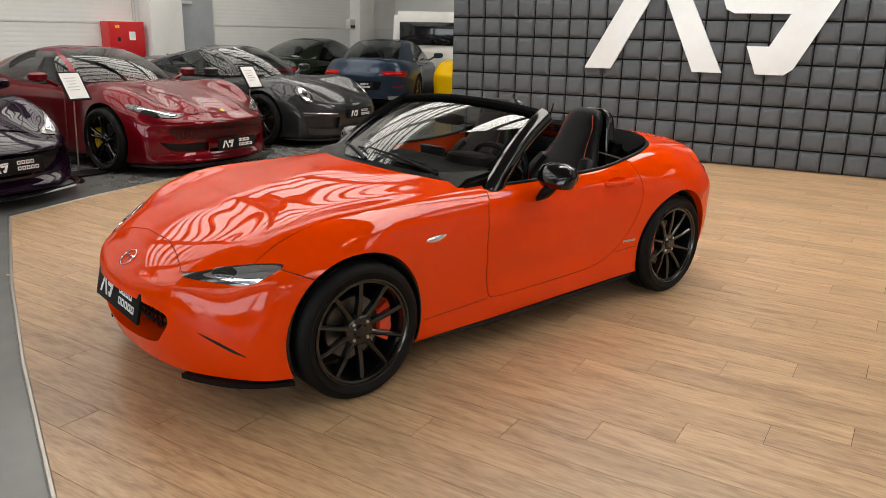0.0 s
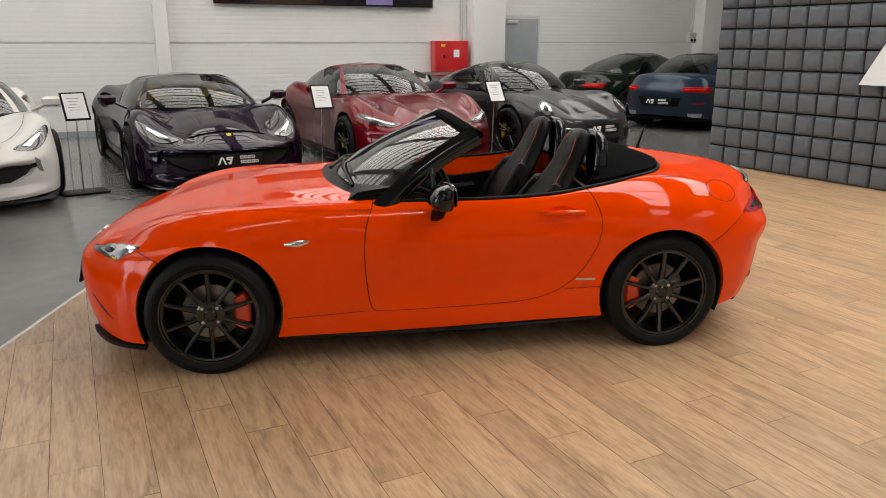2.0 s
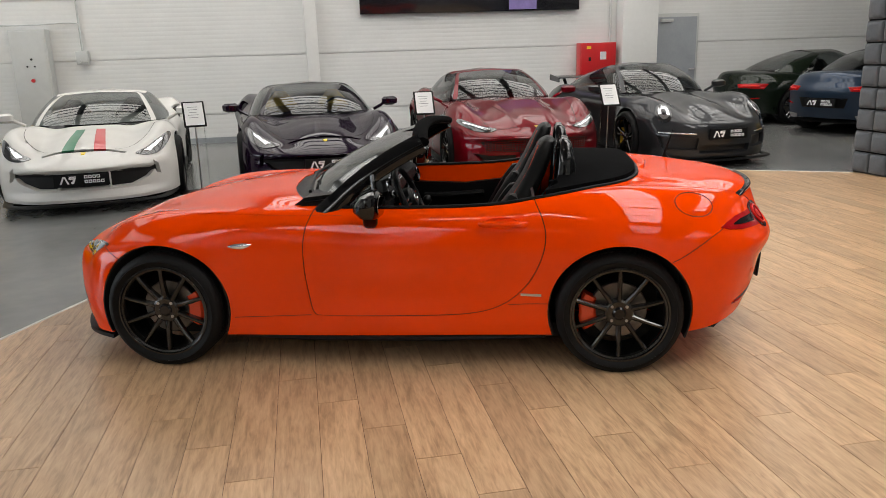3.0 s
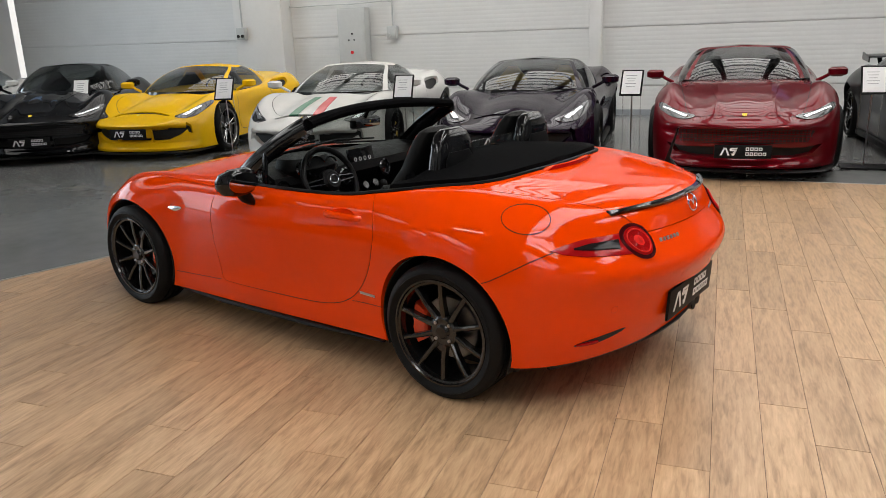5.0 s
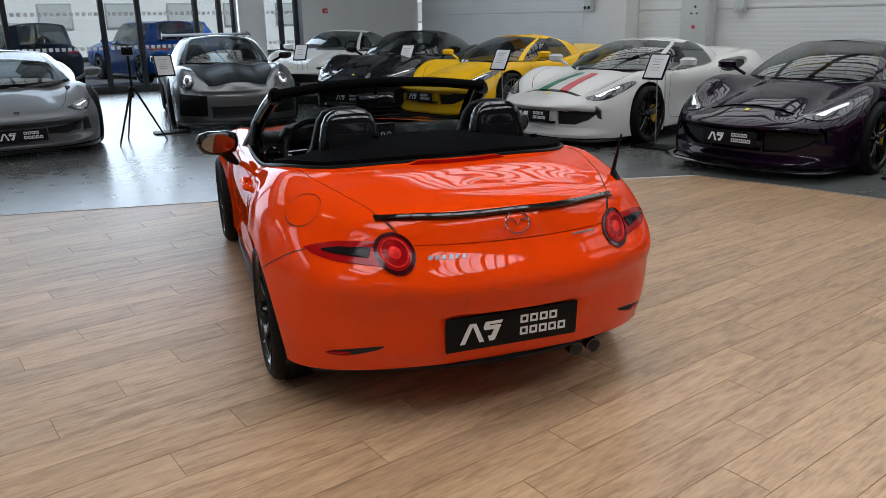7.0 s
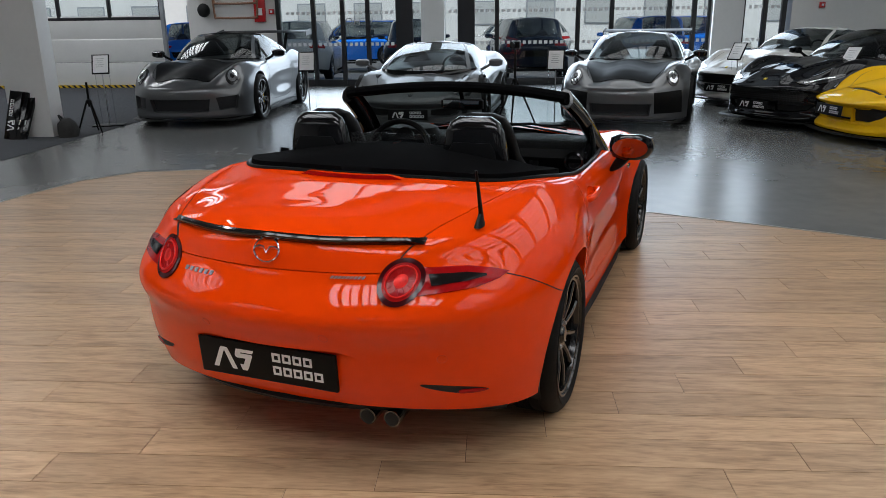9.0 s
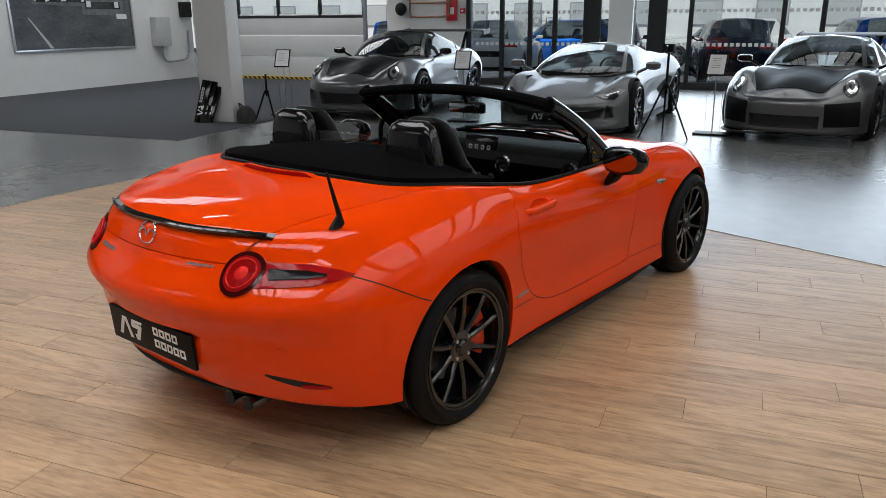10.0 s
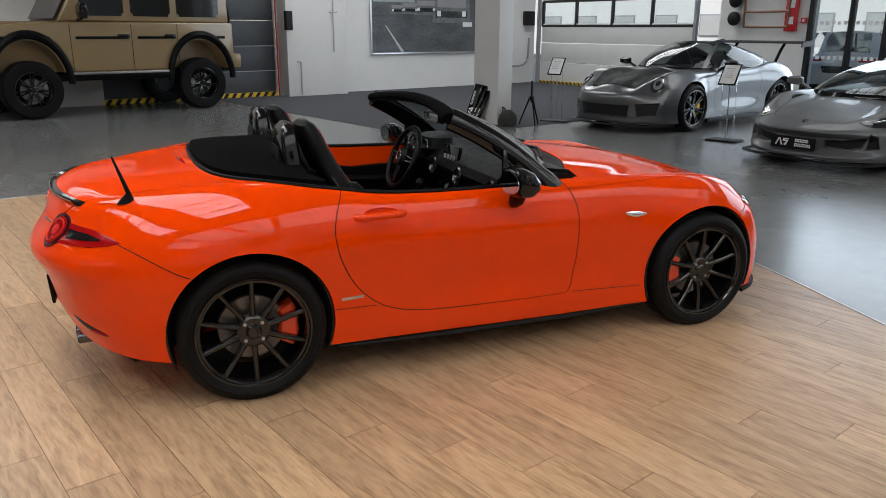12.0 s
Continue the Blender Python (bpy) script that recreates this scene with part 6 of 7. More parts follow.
GT = dict(W=1.97, H=1.30, wb=2.67, nose=2.33, tail=2.30, R=.35, low=.13, tops=(.93, .98, .93, .88, .66), cab=(.78, -.02, -.75, -1.85), cabw=.78, roofw=.55, belt=.90, foot=.915, rearz=.96, form=dict(wing=.07, wingy=.76, wingx=-.05, haunch=.06, dip=.035, dipy=.50, ridge=.022, under=.07, lipz=.52, beak=.04, square=.06, waist=.05, hip=.03))


def gt_car(**k):
    c = dict(GT)
    c.update(k)
    n = c["nose"]
    lamp = [(n - .22, .50, .655), (n - .36, .70, .705), (n - .62, .86, .755), (n - .58, .89, .715), (n - .36, .76, .64), (n - .23, .58, .615)]
    c["pieces"] = [("headlamp", lamp, (.8, .5, .35), LAMP_DARK, .004, .004, True, True),
                   ("lamp_strip", [(n - .25, .56, .645), (n - .52, .82, .715), (n - .52, .83, .703), (n - .25, .59, .632)], (.8, .5, .35), LAMP_CLEAR, .012, .001, True, False),
                   ("grille", [(n, -.66, .52), (n, -.3, .545), (n, .3, .545), (n, .66, .52), (n, .60, .41), (n, .3, .39), (n, -.3, .39), (n, -.60, .41)], (1, 0, .1), DARK, .006, .001, False, False),
                   ("air_intake", [(n, .29, .345), (n, .60, .335), (n, .80, .36), (n, .70, .27), (n, .50, .235), (n, .29, .235)], (1, .15, 0), DARK, .012, .0, True, False),
                   ("air_intake", [(n, -.26, .265), (n, .26, .265), (n, .25, .23), (n, -.25, .23)], (1, 0, 0), DARK, .012, .0, False, False),
                   ("nose_badge", [(n - .20, -.025, .66), (n - .20, .025, .66), (n - .165, .018, .635), (n - .165, -.018, .635)], (.6, 0, .8), BADGE_Y, .004, .001, False, False)]
    c["lines"] = [("bonnet_seam", [(n - .15, .0, .65), (n - .25, .48, .68), (n - .7, .62, .80), (n - 1.4, .70, .9)], (.1, 0, 1), DARK, .006),
                  ("bonnet_crease", [(n - .35, .25, .7), (n - .8, .32, .85), (n - 1.3, .36, .9)], (.1, 0, 1), c["paint"], .012)]
    c["plate"] = (n + .03, 0, .315)
    c["bars"] = c["grille"]
    return c


sports_car(gt_car(name="sports_car", label="deep red metallic grand touring coupe", paint=RED_PAINT, grille=RED_PAINT, wheels=W_FERRO), facing(-.18, -6.80, 107))
sports_car(gt_car(name="sports_car", label="gloss black grand touring coupe", paint=BLACK_PAINT, grille=MESH, wheels=W_SILVER), facing(9.35, -3.2, 137))
sports_car(gt_car(name="sports_car", label="cream white grand touring coupe with black roof glass", paint=WHITE_PAINT, grille=MESH, wheels=W_FERRO, pillar=WHITE_PAINT), facing(12.1, -2.5, 142))

REAR_ENG = dict(W=1.90, H=1.30, wb=2.45, nose=2.24, tail=2.29, R=.345, low=.13, tops=(.86, .96, .92, .87, .66), cab=(.86, .12, -.50, -1.85), cabw=.75, roofw=.54, belt=.89, foot=.90, rearz=.93, form=dict(wing=.06, wingy=.68, wingx=.30, haunch=.05, dip=.045, dipy=.32, under=.0, lipz=.52, square=.08, waist=.03, hip=.05))


def rear_engine(**k):
    c = dict(REAR_ENG)
    c.update(k)
    n = c["nose"]
    hl = [tuple(np.array((n - .42, .67, .70)) + np.array((-.09 * math.sin(a), .10 * math.cos(a), .115 * math.sin(a)))) for a in np.linspace(0, 2 * math.pi, 17)[:-1]]
    hi = [tuple(np.array((n - .42, .67, .70)) + np.array((-.09 * math.sin(a), .10 * math.cos(a), .115 * math.sin(a))) * .72) for a in np.linspace(0, 2 * math.pi, 17)[:-1]]
    he = [tuple(np.array((n - .42, .67, .70)) + np.array((-.09 * math.sin(a), .10 * math.cos(a), .115 * math.sin(a))) * .35) for a in np.linspace(0, 2 * math.pi, 17)[:-1]]
    d = (.8, .35, .45)
    c["pieces"] = [("headlamp", hl, d, LAMP_DARK, .006, .012, True, True), ("lamp_ring", hi, d, LAMP_CLEAR, .018, .006, True, True), ("lamp_core", he, d, LAMP_DARK, .027, .004, True, True)] + c["front"]
    c["lines"] = [("bonnet_seam", [(n - .22, .0, .65), (n - .30, .42, .68), (n - .65, .55, .80), (n - 1.25, .62, .88)], (.1, 0, 1), DARK, .006)]
    return c


TN = REAR_ENG["nose"]
TURBO = [("air_intake", [(TN, .38, .40), (TN, .86, .42), (TN, .80, .26), (TN, .40, .24)], (1, .2, 0), MESH, .002, .0, True, False), ("air_intake", [(TN, -.36, .30), (TN, .36, .30), (TN, .34, .20), (TN, -.34, .20)], (1, 0, 0), MESH, .002, .0, False, False), ("lamp_strip", [(TN, .42, .455), (TN, .84, .47), (TN, .84, .455), (TN, .42, .44)], (1, .2, 0), LAMP_CLEAR, .004, .001, True, False)]
sports_car(rear_engine(name="sports_car", label="dark grey metallic rear-engined coupe with round lamps", paint=GREY_PAINT, wheels=W_FERRO, front=TURBO, plate=(TN + .005, 0, .44), wing=(-2.05, 1.02, .62), wingmat=GREY_PAINT), facing(-2.44, -7.65, 110))
RACE = [("carbon_bonnet", xy([(TN - .28, -.40), (TN - .28, .40), (TN - .75, .56), (TN - 1.26, .60), (TN - 1.34, 0), (TN - 1.26, -.60), (TN - .75, -.56)]), (.05, 0, 1), CARBON, .003, .001, False, False),
        ("bonnet_duct", xy([(TN - .78, .30), (TN - .82, .44), (TN - .92, .42), (TN - .90, .30)]), (0, 0, 1), DARK, .006, 0, True, False),
        ("air_intake", [(TN, .50, .48), (TN, .88, .50), (TN, .90, .26), (TN, .52, .26)], (1, .25, 0), MESH, .002, .0, True, False),
        ("intake_frame", [(TN, .47, .51), (TN, .90, .53), (TN, .92, .23), (TN, .49, .23)], (1, .25, 0), SATIN_BLACK, .001, 0, True, False),
        ("air_intake", [(TN, -.42, .36), (TN, .42, .36), (TN, .40, .20), (TN, -.40, .20)], (1, 0, 0), MESH, .003, .0, False, False)]
RACE2 = RACE[:2] + [("air_intake", [(TN, .54, .42), (TN, .86, .44), (TN, .82, .26), (TN, .58, .24)], (1, .25, 0), MESH, .003, .0, True, False),
                    ("air_intake", [(TN, -.44, .40), (TN, .44, .40), (TN, .40, .22), (TN, -.40, .22)], (1, 0, 0), MESH, .003, .0, False, False)]
sports_car(rear_engine(name="sports_car", label="silver rear-engined track car with carbon bonnet and wing", paint=SILVER_PAINT, wheels=W_TRACK, front=RACE, wing=(-2.05, 1.25, .78), wingmat=SATIN_BLACK, mirror=GLOSS_BLACK), facing(9.03, .20, 182))
sports_car(rear_engine(name="sports_car", label="silver rear-engined track car with a tall rear wing", paint=SILVER_PAINT, wheels=W_TRACK, front=RACE2, wing=(-2.15, 1.24, .86), wingmat=SATIN_BLACK, mirror=GLOSS_BLACK, roof=CARBON), facing(7.53, 7.02, 197, 1.05))

WEDGE = dict(W=1.93, H=1.165, wb=2.62, nose=2.32, tail=2.20, R=.345, low=.12, tops=(.95, .93, .86, .74, .50), cab=(1.25, .20, -.45, -1.45), cabw=.76, roofw=.52, belt=.80, foot=.78, rearz=.93, form=dict(wing=.05, wingy=.80, haunch=.05, dip=.03, under=.10, lipz=.40, beak=.04, square=.10, waist=.08, hip=.03))
n_ = WEDGE["nose"]
WEDGE["pieces"] = [("headlamp", [(n_ - .30, .55, .56), (n_ - .55, .80, .66), (n_ - .60, .87, .64), (n_ - .36, .80, .55), (n_ - .30, .66, .53)], (.7, .4, .6), LAMP_DARK, .004, .003, True, False),
                   ("lamp_strip", [(n_ - .36, .66, .575), (n_ - .50, .80, .63), (n_ - .49, .81, .62), (n_ - .37, .70, .565)], (.7, .4, .6), LAMP_CLEAR, .010, .001, True, False),
                   ("air_intake", [(n_, .30, .335), (n_, .50, .345), (n_, .72, .40), (n_, .66, .27), (n_, .54, .235), (n_, .30, .245)], (1, .1, 0), DARK, .002, .0, True, False),
                   ("air_intake", [(n_, .78, .43), (n_, .86, .40), (n_, .89, .27), (n_, .76, .25)], (1, .3, 0), DARK, .002, .0, True, False),
                                      ("side_intake", [(-.35, 1, .48), (-.75, 1, .66), (-.95, 1, .62), (-.90, 1, .34), (-.6, 1, .30)], (0, 1, .1), DARK, .003, .0, True, False),
                   ("nose_badge", [(n_ - .20, -.03, .53), (n_ - .20, .03, .53), (n_ - .15, .02, .50), (n_ - .15, -.02, .50)], (.6, 0, .8), GLOSS_BLACK, .004, .001, False, False)]
WEDGE["lines"] = [("bonnet_seam", [(n_ - .20, .0, .55), (n_ - .28, .45, .57), (n_ - .9, .62, .7)], (.1, 0, 1), DARK, .006)]
sports_car(dict(WEDGE, name="sports_car", label="satin cement grey wedge-shaped sports car", paint=CEMENT, wheels=W_TRACK, plate=(n_ + .005, 0, .28), mirror=CEMENT), facing(7.82, 3.18, 191, 1.02))

SUV_W = style_wheels("d", .385, .28, .28, 5, .15, RIM_SILVER, STEEL)
COUPE = dict(W=1.90, H=1.39, wb=2.82, nose=2.38, tail=2.46, R=.35, low=.16, tops=(1.00, 1.03, .98, .90, .72), cab=(.72, -.05, -.80, -1.85), cabw=.80, roofw=.57, belt=.97, foot=.95, rearz=1.03)
t_ = -COUPE["tail"]
TAIL = [("tail_lamp", [(t_ + .05, .42, .80), (t_ + .10, .80, .83), (t_ + .30, .92, .82), (t_ + .22, .90, .72), (t_ + .05, .46, .73)], (-.85, .5, .1), RED_LENS, .005, .006, True, False),
        ("lamp_strip", [(t_ + .06, .50, .77), (t_ + .16, .84, .79), (t_ + .16, .84, .775), (t_ + .06, .50, .755)], (-.85, .5, .1), RED_DEEP, .013, .001, True, False),
        ("bumper_recess", [(t_, -.42, .62), (t_, .42, .62), (t_, .36, .46), (t_, -.36, .46)], (-1, 0, 0), SATIN_BLACK, .002, 0, False, False),
        ("exhaust_tip", [(t_ + .1, .52, .34), (t_ + .16, .76, .34), (t_ + .16, .74, .27), (t_ + .1, .54, .27)], (-1, .2, 0), SILVER, .01, .002, True, False),
        ("reflector", [(t_ + .1, .62, .52), (t_ + .2, .80, .54), (t_ + .2, .80, .52), (t_ + .1, .62, .50)], (-1, .3, 0), RED_LENS, .004, .001, True, False)]
sports_car(dict(COUPE, name="coupe_car", label="blue grey coupe parked with its tail outward", paint=BLUE_PAINT, wheels=W_SILVER, pieces=TAIL, plate=(t_ - .01, 0, .54), lines=[]), facing(-7.35, -10.35, 219))
sports_car(dict(COUPE, H=1.42, W=1.86, name="coupe_car", label="black green four-door coupe parked with its tail outward", paint=GREEN_PAINT, wheels=W_SILVER, pieces=TAIL, plate=(t_ - .01, 0, .54), lines=[]), facing(-6.69, -11.98, 199, .96))
sports_car(mid_engine(name="sports_car", label="yellow sports car half hidden behind the foam wall", paint=YELLOW_PAINT, wheels=W_SILVER), facing(-9.3, -8.6, 200))

# ---- things on the walls ----
SCREEN = mat("dark wall screen", (.010, .010, .013), .12, 0, .3, vary=.2, scale=2)
LILAC = mat("violet picture band", (.22, .17, .40), .4, vary=.2)
PAPER = mat("white printed sheet", (.78, .78, .78), .5, vary=.02)
INK = mat("grey print", (.25, .25, .26), .6)
PHOTO = mat("dark grey photograph print", (.075, .08, .088), .35, 0, .3, vary=.75, scale=1.1, stretch=(1, 1, 2.2))
PIPE = mat("copper brown pipe", (.25, .13, .08), .4, .5, vary=.2)
TAN = mat("sand beige car paint", (.27, .185, .085), .35, 0, .6, vary=.04)
LIGHT_STONE = mat("pale facade render", (.80, .80, .78), .8, vary=.05, scale=.6)


def on_wall_s(name, label, category, u, z, group=""):
    """A root on the white ribbed wall; x runs along the wall, y out of it."""
    return root(name, label, category, HALL @ pose(u, VA + .012, z), group)


# fire hose cabinet
r = on_wall_s("fire_hose_cabinet", "red fire hose cabinet on the white wall", "fire cabinet", -5.30, 0)
part("cabinet", box((0, .13, 1.26), (.74, .24, .70), .008), RED, r)
part("door", box((0, .252, 1.26), (.70, .012, .66), .004), RED, r)
part("label", box((-.10, .260, 1.36), (.13, .003, .15)), PAPER, r, "white pictogram", smooth=False)
part("label", box((.20, .260, 1.52), (.09, .003, .05)), YELLOW, r, "yellow sticker", smooth=False)
part("lock", box((.18, .262, 1.30), (.05, .014, .07), .004), DARK, r)
# screen
r = on_wall_s("wall_screen", "large dark picture screen high on the wall", "screen", -2.80, 0)
part("panel", box((0, .05, 2.93), (4.30, .08, 1.36), .01), SCREEN, r)
part("picture_band", box((-1.0, .092, 2.93), (.55, .003, 1.30)), LILAC, r, smooth=False)
# grey steel door
r = tagged(root("door_3", "", "", HALL @ pose(-7.04, VA + .012, 0)), "plain grey steel door with a closer", "door", kind="structure")
part("door_frame", box((0, .02, 1.07), (1.0, .04, 2.14), .006), GREY_BOX, r)
part("door_leaf", box((0, .045, 1.04), (.90, .03, 2.06), .004), STEEL_GREY, r)
part("door_closer", box((.22, .08, 2.0), (.26, .05, .06), .008), GREY_BOX, r)
part("door_handle", box((-.36, .085, 1.03), (.12, .02, .025), .006), SILVER, r)
# electrical cabinet with lamps and a switch
r = on_wall_s("electrical_cabinet", "light grey electrical cabinet with switches", "cabinet", 5.12, 0)
part("cabinet", box((0, .13, 1.09), (.60, .25, 2.06), .01), GREY_BOX, r)
part("cabinet_door", box((0, .262, 1.09), (.54, .012, 2.0), .004), GREY_BOX, r)
for x, z, rr, mt in ((-.02, 1.62, .02, DARK), (-.06, 1.50, .016, DARK), (.06, 1.50, .016, DARK), (0, 1.26, .035, RED)):
    bm = bmesh.new()
    cyl(bm, (x, .262, z), (x, .285, z), rr, rr * .9)
    part("switch", bm, mt, r)
for u, z, v, lab in ((4.31, 1.62, 0, "white junction box on the wall"), (-11.6, 1.68, .30, "grey socket box with plugs"), (7.55, 1.70, .40, "grey socket box with plugs on the wall column")):
    b = on_wall_s("socket_box", lab, "socket box", u, 0, "wall boxes")
    part("box_body", box((0, v + .06, z), (.20, .12, .24), .012), GREY_BOX, b)
    for k in (-1, 1):
        bm = bmesh.new()
        cyl(bm, (k * .05, v + .12, z - .05), (k * .05, v + .14, z - .05), .032)
        part("outlet", bm, DARK if v else GREY_BOX, b)
    bm = bmesh.new()
    tube(bm, [(0, v + .03, z + .12), (0, v + .03, CEIL - .1)], .016, 8)
    part("conduit", bm, GREY_BOX, b)
b = on_wall_s("conduit_pipe", "thin grey conduit running up the wall", "pipe", -5.62, 0)
bm = bmesh.new()
tube(bm, [(0, .05, 1.6), (0, .05, CEIL - .1)], .028, 8)
part("pipe", bm, GREY_BOX, b)
b = on_wall_s("conduit_pipe", "thin grey conduit running along and up the wall", "pipe", 5.4, 0)
bm = bmesh.new()
tube(bm, spline([(1.9, .05, 2.36), (1.2, .04, 2.2), (.6, .04, 2.2), (-.3, .04, 2.2), (-1.0, .04, 2.22), (-1.09, .04, 2.12), (-1.09, .04, 1.75)], 40), .012, 8)
part("pipe", bm, GREY_BOX, b)

# photograph on the far white wall, boxes and pipes round it
r = root("framed_photograph", "large dark photograph in a thin silver frame", "picture", HALL @ pose(10.28, VB - .02, 0, 0, 0, 180))
part("print", box((0, .0, 1.88), (3.5, .03, 1.9)), PHOTO, r, smooth=False)
for x, z, sx, sz in ((0, .92, 3.6, .05), (0, 2.84, 3.6, .05), (-1.78, 1.88, .05, 1.95), (1.78, 1.88, .05, 1.95)):
    part("frame_bar", box((x, .01, z), (sx, .05, sz), .006), SILVER, r)
bm = bmesh.new()
prism(bm, [(.75, .96), (.85, .96), (1.35, 1.62), (1.32, 1.62)], .016, .018, XZ)
part("road_line", bm, GREY_BOX, r, smooth=False)
HAZE = mat("pale grey sky print", (.34, .36, .38), .35, 0, .3, vary=.25, scale=2.5)
BODYP = mat("mid grey car print", (.13, .135, .145), .35, 0, .3, vary=.5, scale=9)
part("sky_print", box((.55, .0165, 2.50), (2.3, .002, .62)), HAZE, r, smooth=False)
for x, z, k in ((.95, 2.02, .36), (.55, 2.05, .46), (.02, 2.08, .62), (-.85, 2.02, 1.05)):
    part("car_print", box((x, .0175, z), (1.25 * k, .002, .62 * k)), BODYP, r, smooth=False)
    part("car_print", box((x, .0185, z + .17 * k), (.95 * k, .002, .20 * k)), INK, r, smooth=False)
    part("car_print", box((x, .0185, z - .10 * k), (1.05 * k, .002, .16 * k)), SCREEN, r, smooth=False)
    for q in (-.42, .42):
        part("lamp_print", box((x + q * k, .0195, z - .08 * k), (.13 * k, .002, .13 * k)), PAPER, r, smooth=False)
part("mark_print", box((-1.42, .0195, 1.66), (.34, .002, .12)), PAPER, r, smooth=False)
r = root("wall_unit", "white wall-mounted electrical unit with cables", "electrical unit", HALL @ pose(13.0, VB - .10, 0))
part("unit", box((0, 0, 1.28), (.55, .20, .74), .02), GREY_BOX, r)
bm = bmesh.new()
tube(bm, spline([(0, .02, .92), (.05, .0, .55), (.5, .0, .50), (1.0, .0, .62), (1.1, .02, 1.3)], 30), .03, 8)
part("cable", bm, STEEL_GREY, r)
part("dark_box", box((1.05, 0, 1.85), (.30, .2, .40), .01), DARK, r)
r = root("wall_pipe", "thin metal pipe on the wall pier", "pipe", HALL @ pose(6.6, VB - .46, 0))
bm = bmesh.new()
tube(bm, [(.55, 0, 1.0), (.55, 0, 3.0)], .02, 8)
tube(bm, [(.45, 0, 1.9), (.65, 0, 1.9)], .015, 8)
tube(bm, [(-.35, 0, .05), (-.35, 0, .78), (-.45, 0, .80)], .02, 8)
part("pipe", bm, GREY_BOX, r)
part("control_box", box((-.62, .02, 1.70), (.16, .12, .42), .01), DARK, r)
# plant pipes, extinguisher cabinet and alarm button beside the shutter
r = root("pipework", "brown heating pipes with dark valves on the wall", "pipe", HALL @ pose(FRONT - .12, 6.0, 0))
bm = bmesh.new()
for k, z in enumerate((1.62, 1.95, 2.25)):
    tube(bm, spline([(0, -.55, z + .4), (0, -.52, z + .05), (0, -.45, z), (0, .4, z), (0, .5, z + .06), (0, .52, z + .6)], 24), .026, 8)
part("pipe", bm, PIPE, r)
for z in (1.8, 2.2):
    bm = bmesh.new()
    ball(bm, (-.03, .75, z), (.13, .15, .16), 16)
    part("valve", bm, DARK, r)
r = root("extinguisher_cabinet", "tall red extinguisher cabinet with white signs", "fire cabinet", HALL @ pose(FRONT - .06, 5.42, 0))
part("cabinet", box((0, 0, 1.92), (.10, .26, .80), .01), RED, r)
for z in (1.75, 2.1):
    part("sign", box((-.053, 0, z), (.003, .14, .16)), PAPER, r, smooth=False)
for v, z in ((5.15, 1.75), (-7.55, 1.72)):
    r = root("alarm_button", "small red alarm button box on the wall", "alarm button", HALL @ pose(FRONT - .03, v, z), "alarm buttons")
    part("button_box", box((0, 0, 0), (.06, .12, .12), .008), RED, r)
    part("button", box((-.032, 0, 0), (.006, .05, .05), .002), PAPER, r)

# ---- information stands ----


def info_stand(x, y, deg, sheet=True, group="information stands"):
    st = root("information_stand", "black framed price sheet on a clear stand", "sign stand", pose(x, y, 0, 0, 0, deg), group)
    part("base", box((0, 0, .012), (.30, .46, .022), .006), SATIN_BLACK, st)
    for s in (-1, 1):
        bm = bmesh.new()
        prism(bm, [(-.05, .024), (-.035, .024), (.03, .86), (.015, .86)], s * .10 - .004, s * .10 + .004, XZ)
        part("upright", bm, ACRYLIC, st)
    bm = bmesh.new()
    tube(bm, [(-.04, 0, .02), (.02, 0, .86)], .008, 8)
    part("rod", bm, SILVER, st)
    m = pose(.045, 0, .93, 0, 55, 0)
    f = part("frame", box((0, 0, 0), (.335, .25, .016), .004, m), SATIN_BLACK, st)
    part("sheet", box((0, 0, .009), (.297, .21, .002), 0, m), PAPER, f, smooth=False)
    for k in range(5):
        part("print_line", box((-.09 + k * .035, -.01, .0105), (.006, .12 - .02 * (k % 3), .0012), 0, m), INK, f, smooth=False)
    return st


for x, y, d in ((3.17, -4.20, 118), (.60, -5.22, 105), (-1.75, -5.95, 105), (5.62, -3.36, 125), (8.42, -2.86, 135), (10.2, -1.35, 150), (7.15, 1.10, 190), (6.32, 4.72, 205), (5.25, 7.66, 215)):
    info_stand(x, y, d)

# ---- camera gear, banners, bag near the column ----


def tripod(x, y, h, spread, label, head=True):
    t = root("tripod", label, "tripod", pose(x, y, 0), "tripods")
    for k in range(3):
        a = 2 * math.pi * k / 3 + .4
        bm = bmesh.new()
        tube(bm, [(spread * math.cos(a), spread * math.sin(a), .005), (.03 * math.cos(a), .03 * math.sin(a), h * .62)], [.011, .016], 8)
        part("leg", bm, SATIN_BLACK, t)
    bm = bmesh.new()
    cyl(bm, (0, 0, h * .52), (0, 0, h), .016)
    ball(bm, (0, 0, h * .62), (.045, .045, .04), 14)
    part("column", bm, SATIN_BLACK, t)
    if head:
        hd = part("camera", box((0, 0, h + .06), (.10, .14, .10), .015), SATIN_BLACK, t)
        bm = bmesh.new()
        cyl(bm, (-.05, 0, h + .06), (-.13, 0, h + .06), .035)
        part("lens", bm, GLOSS_BLACK, hd)
    return t


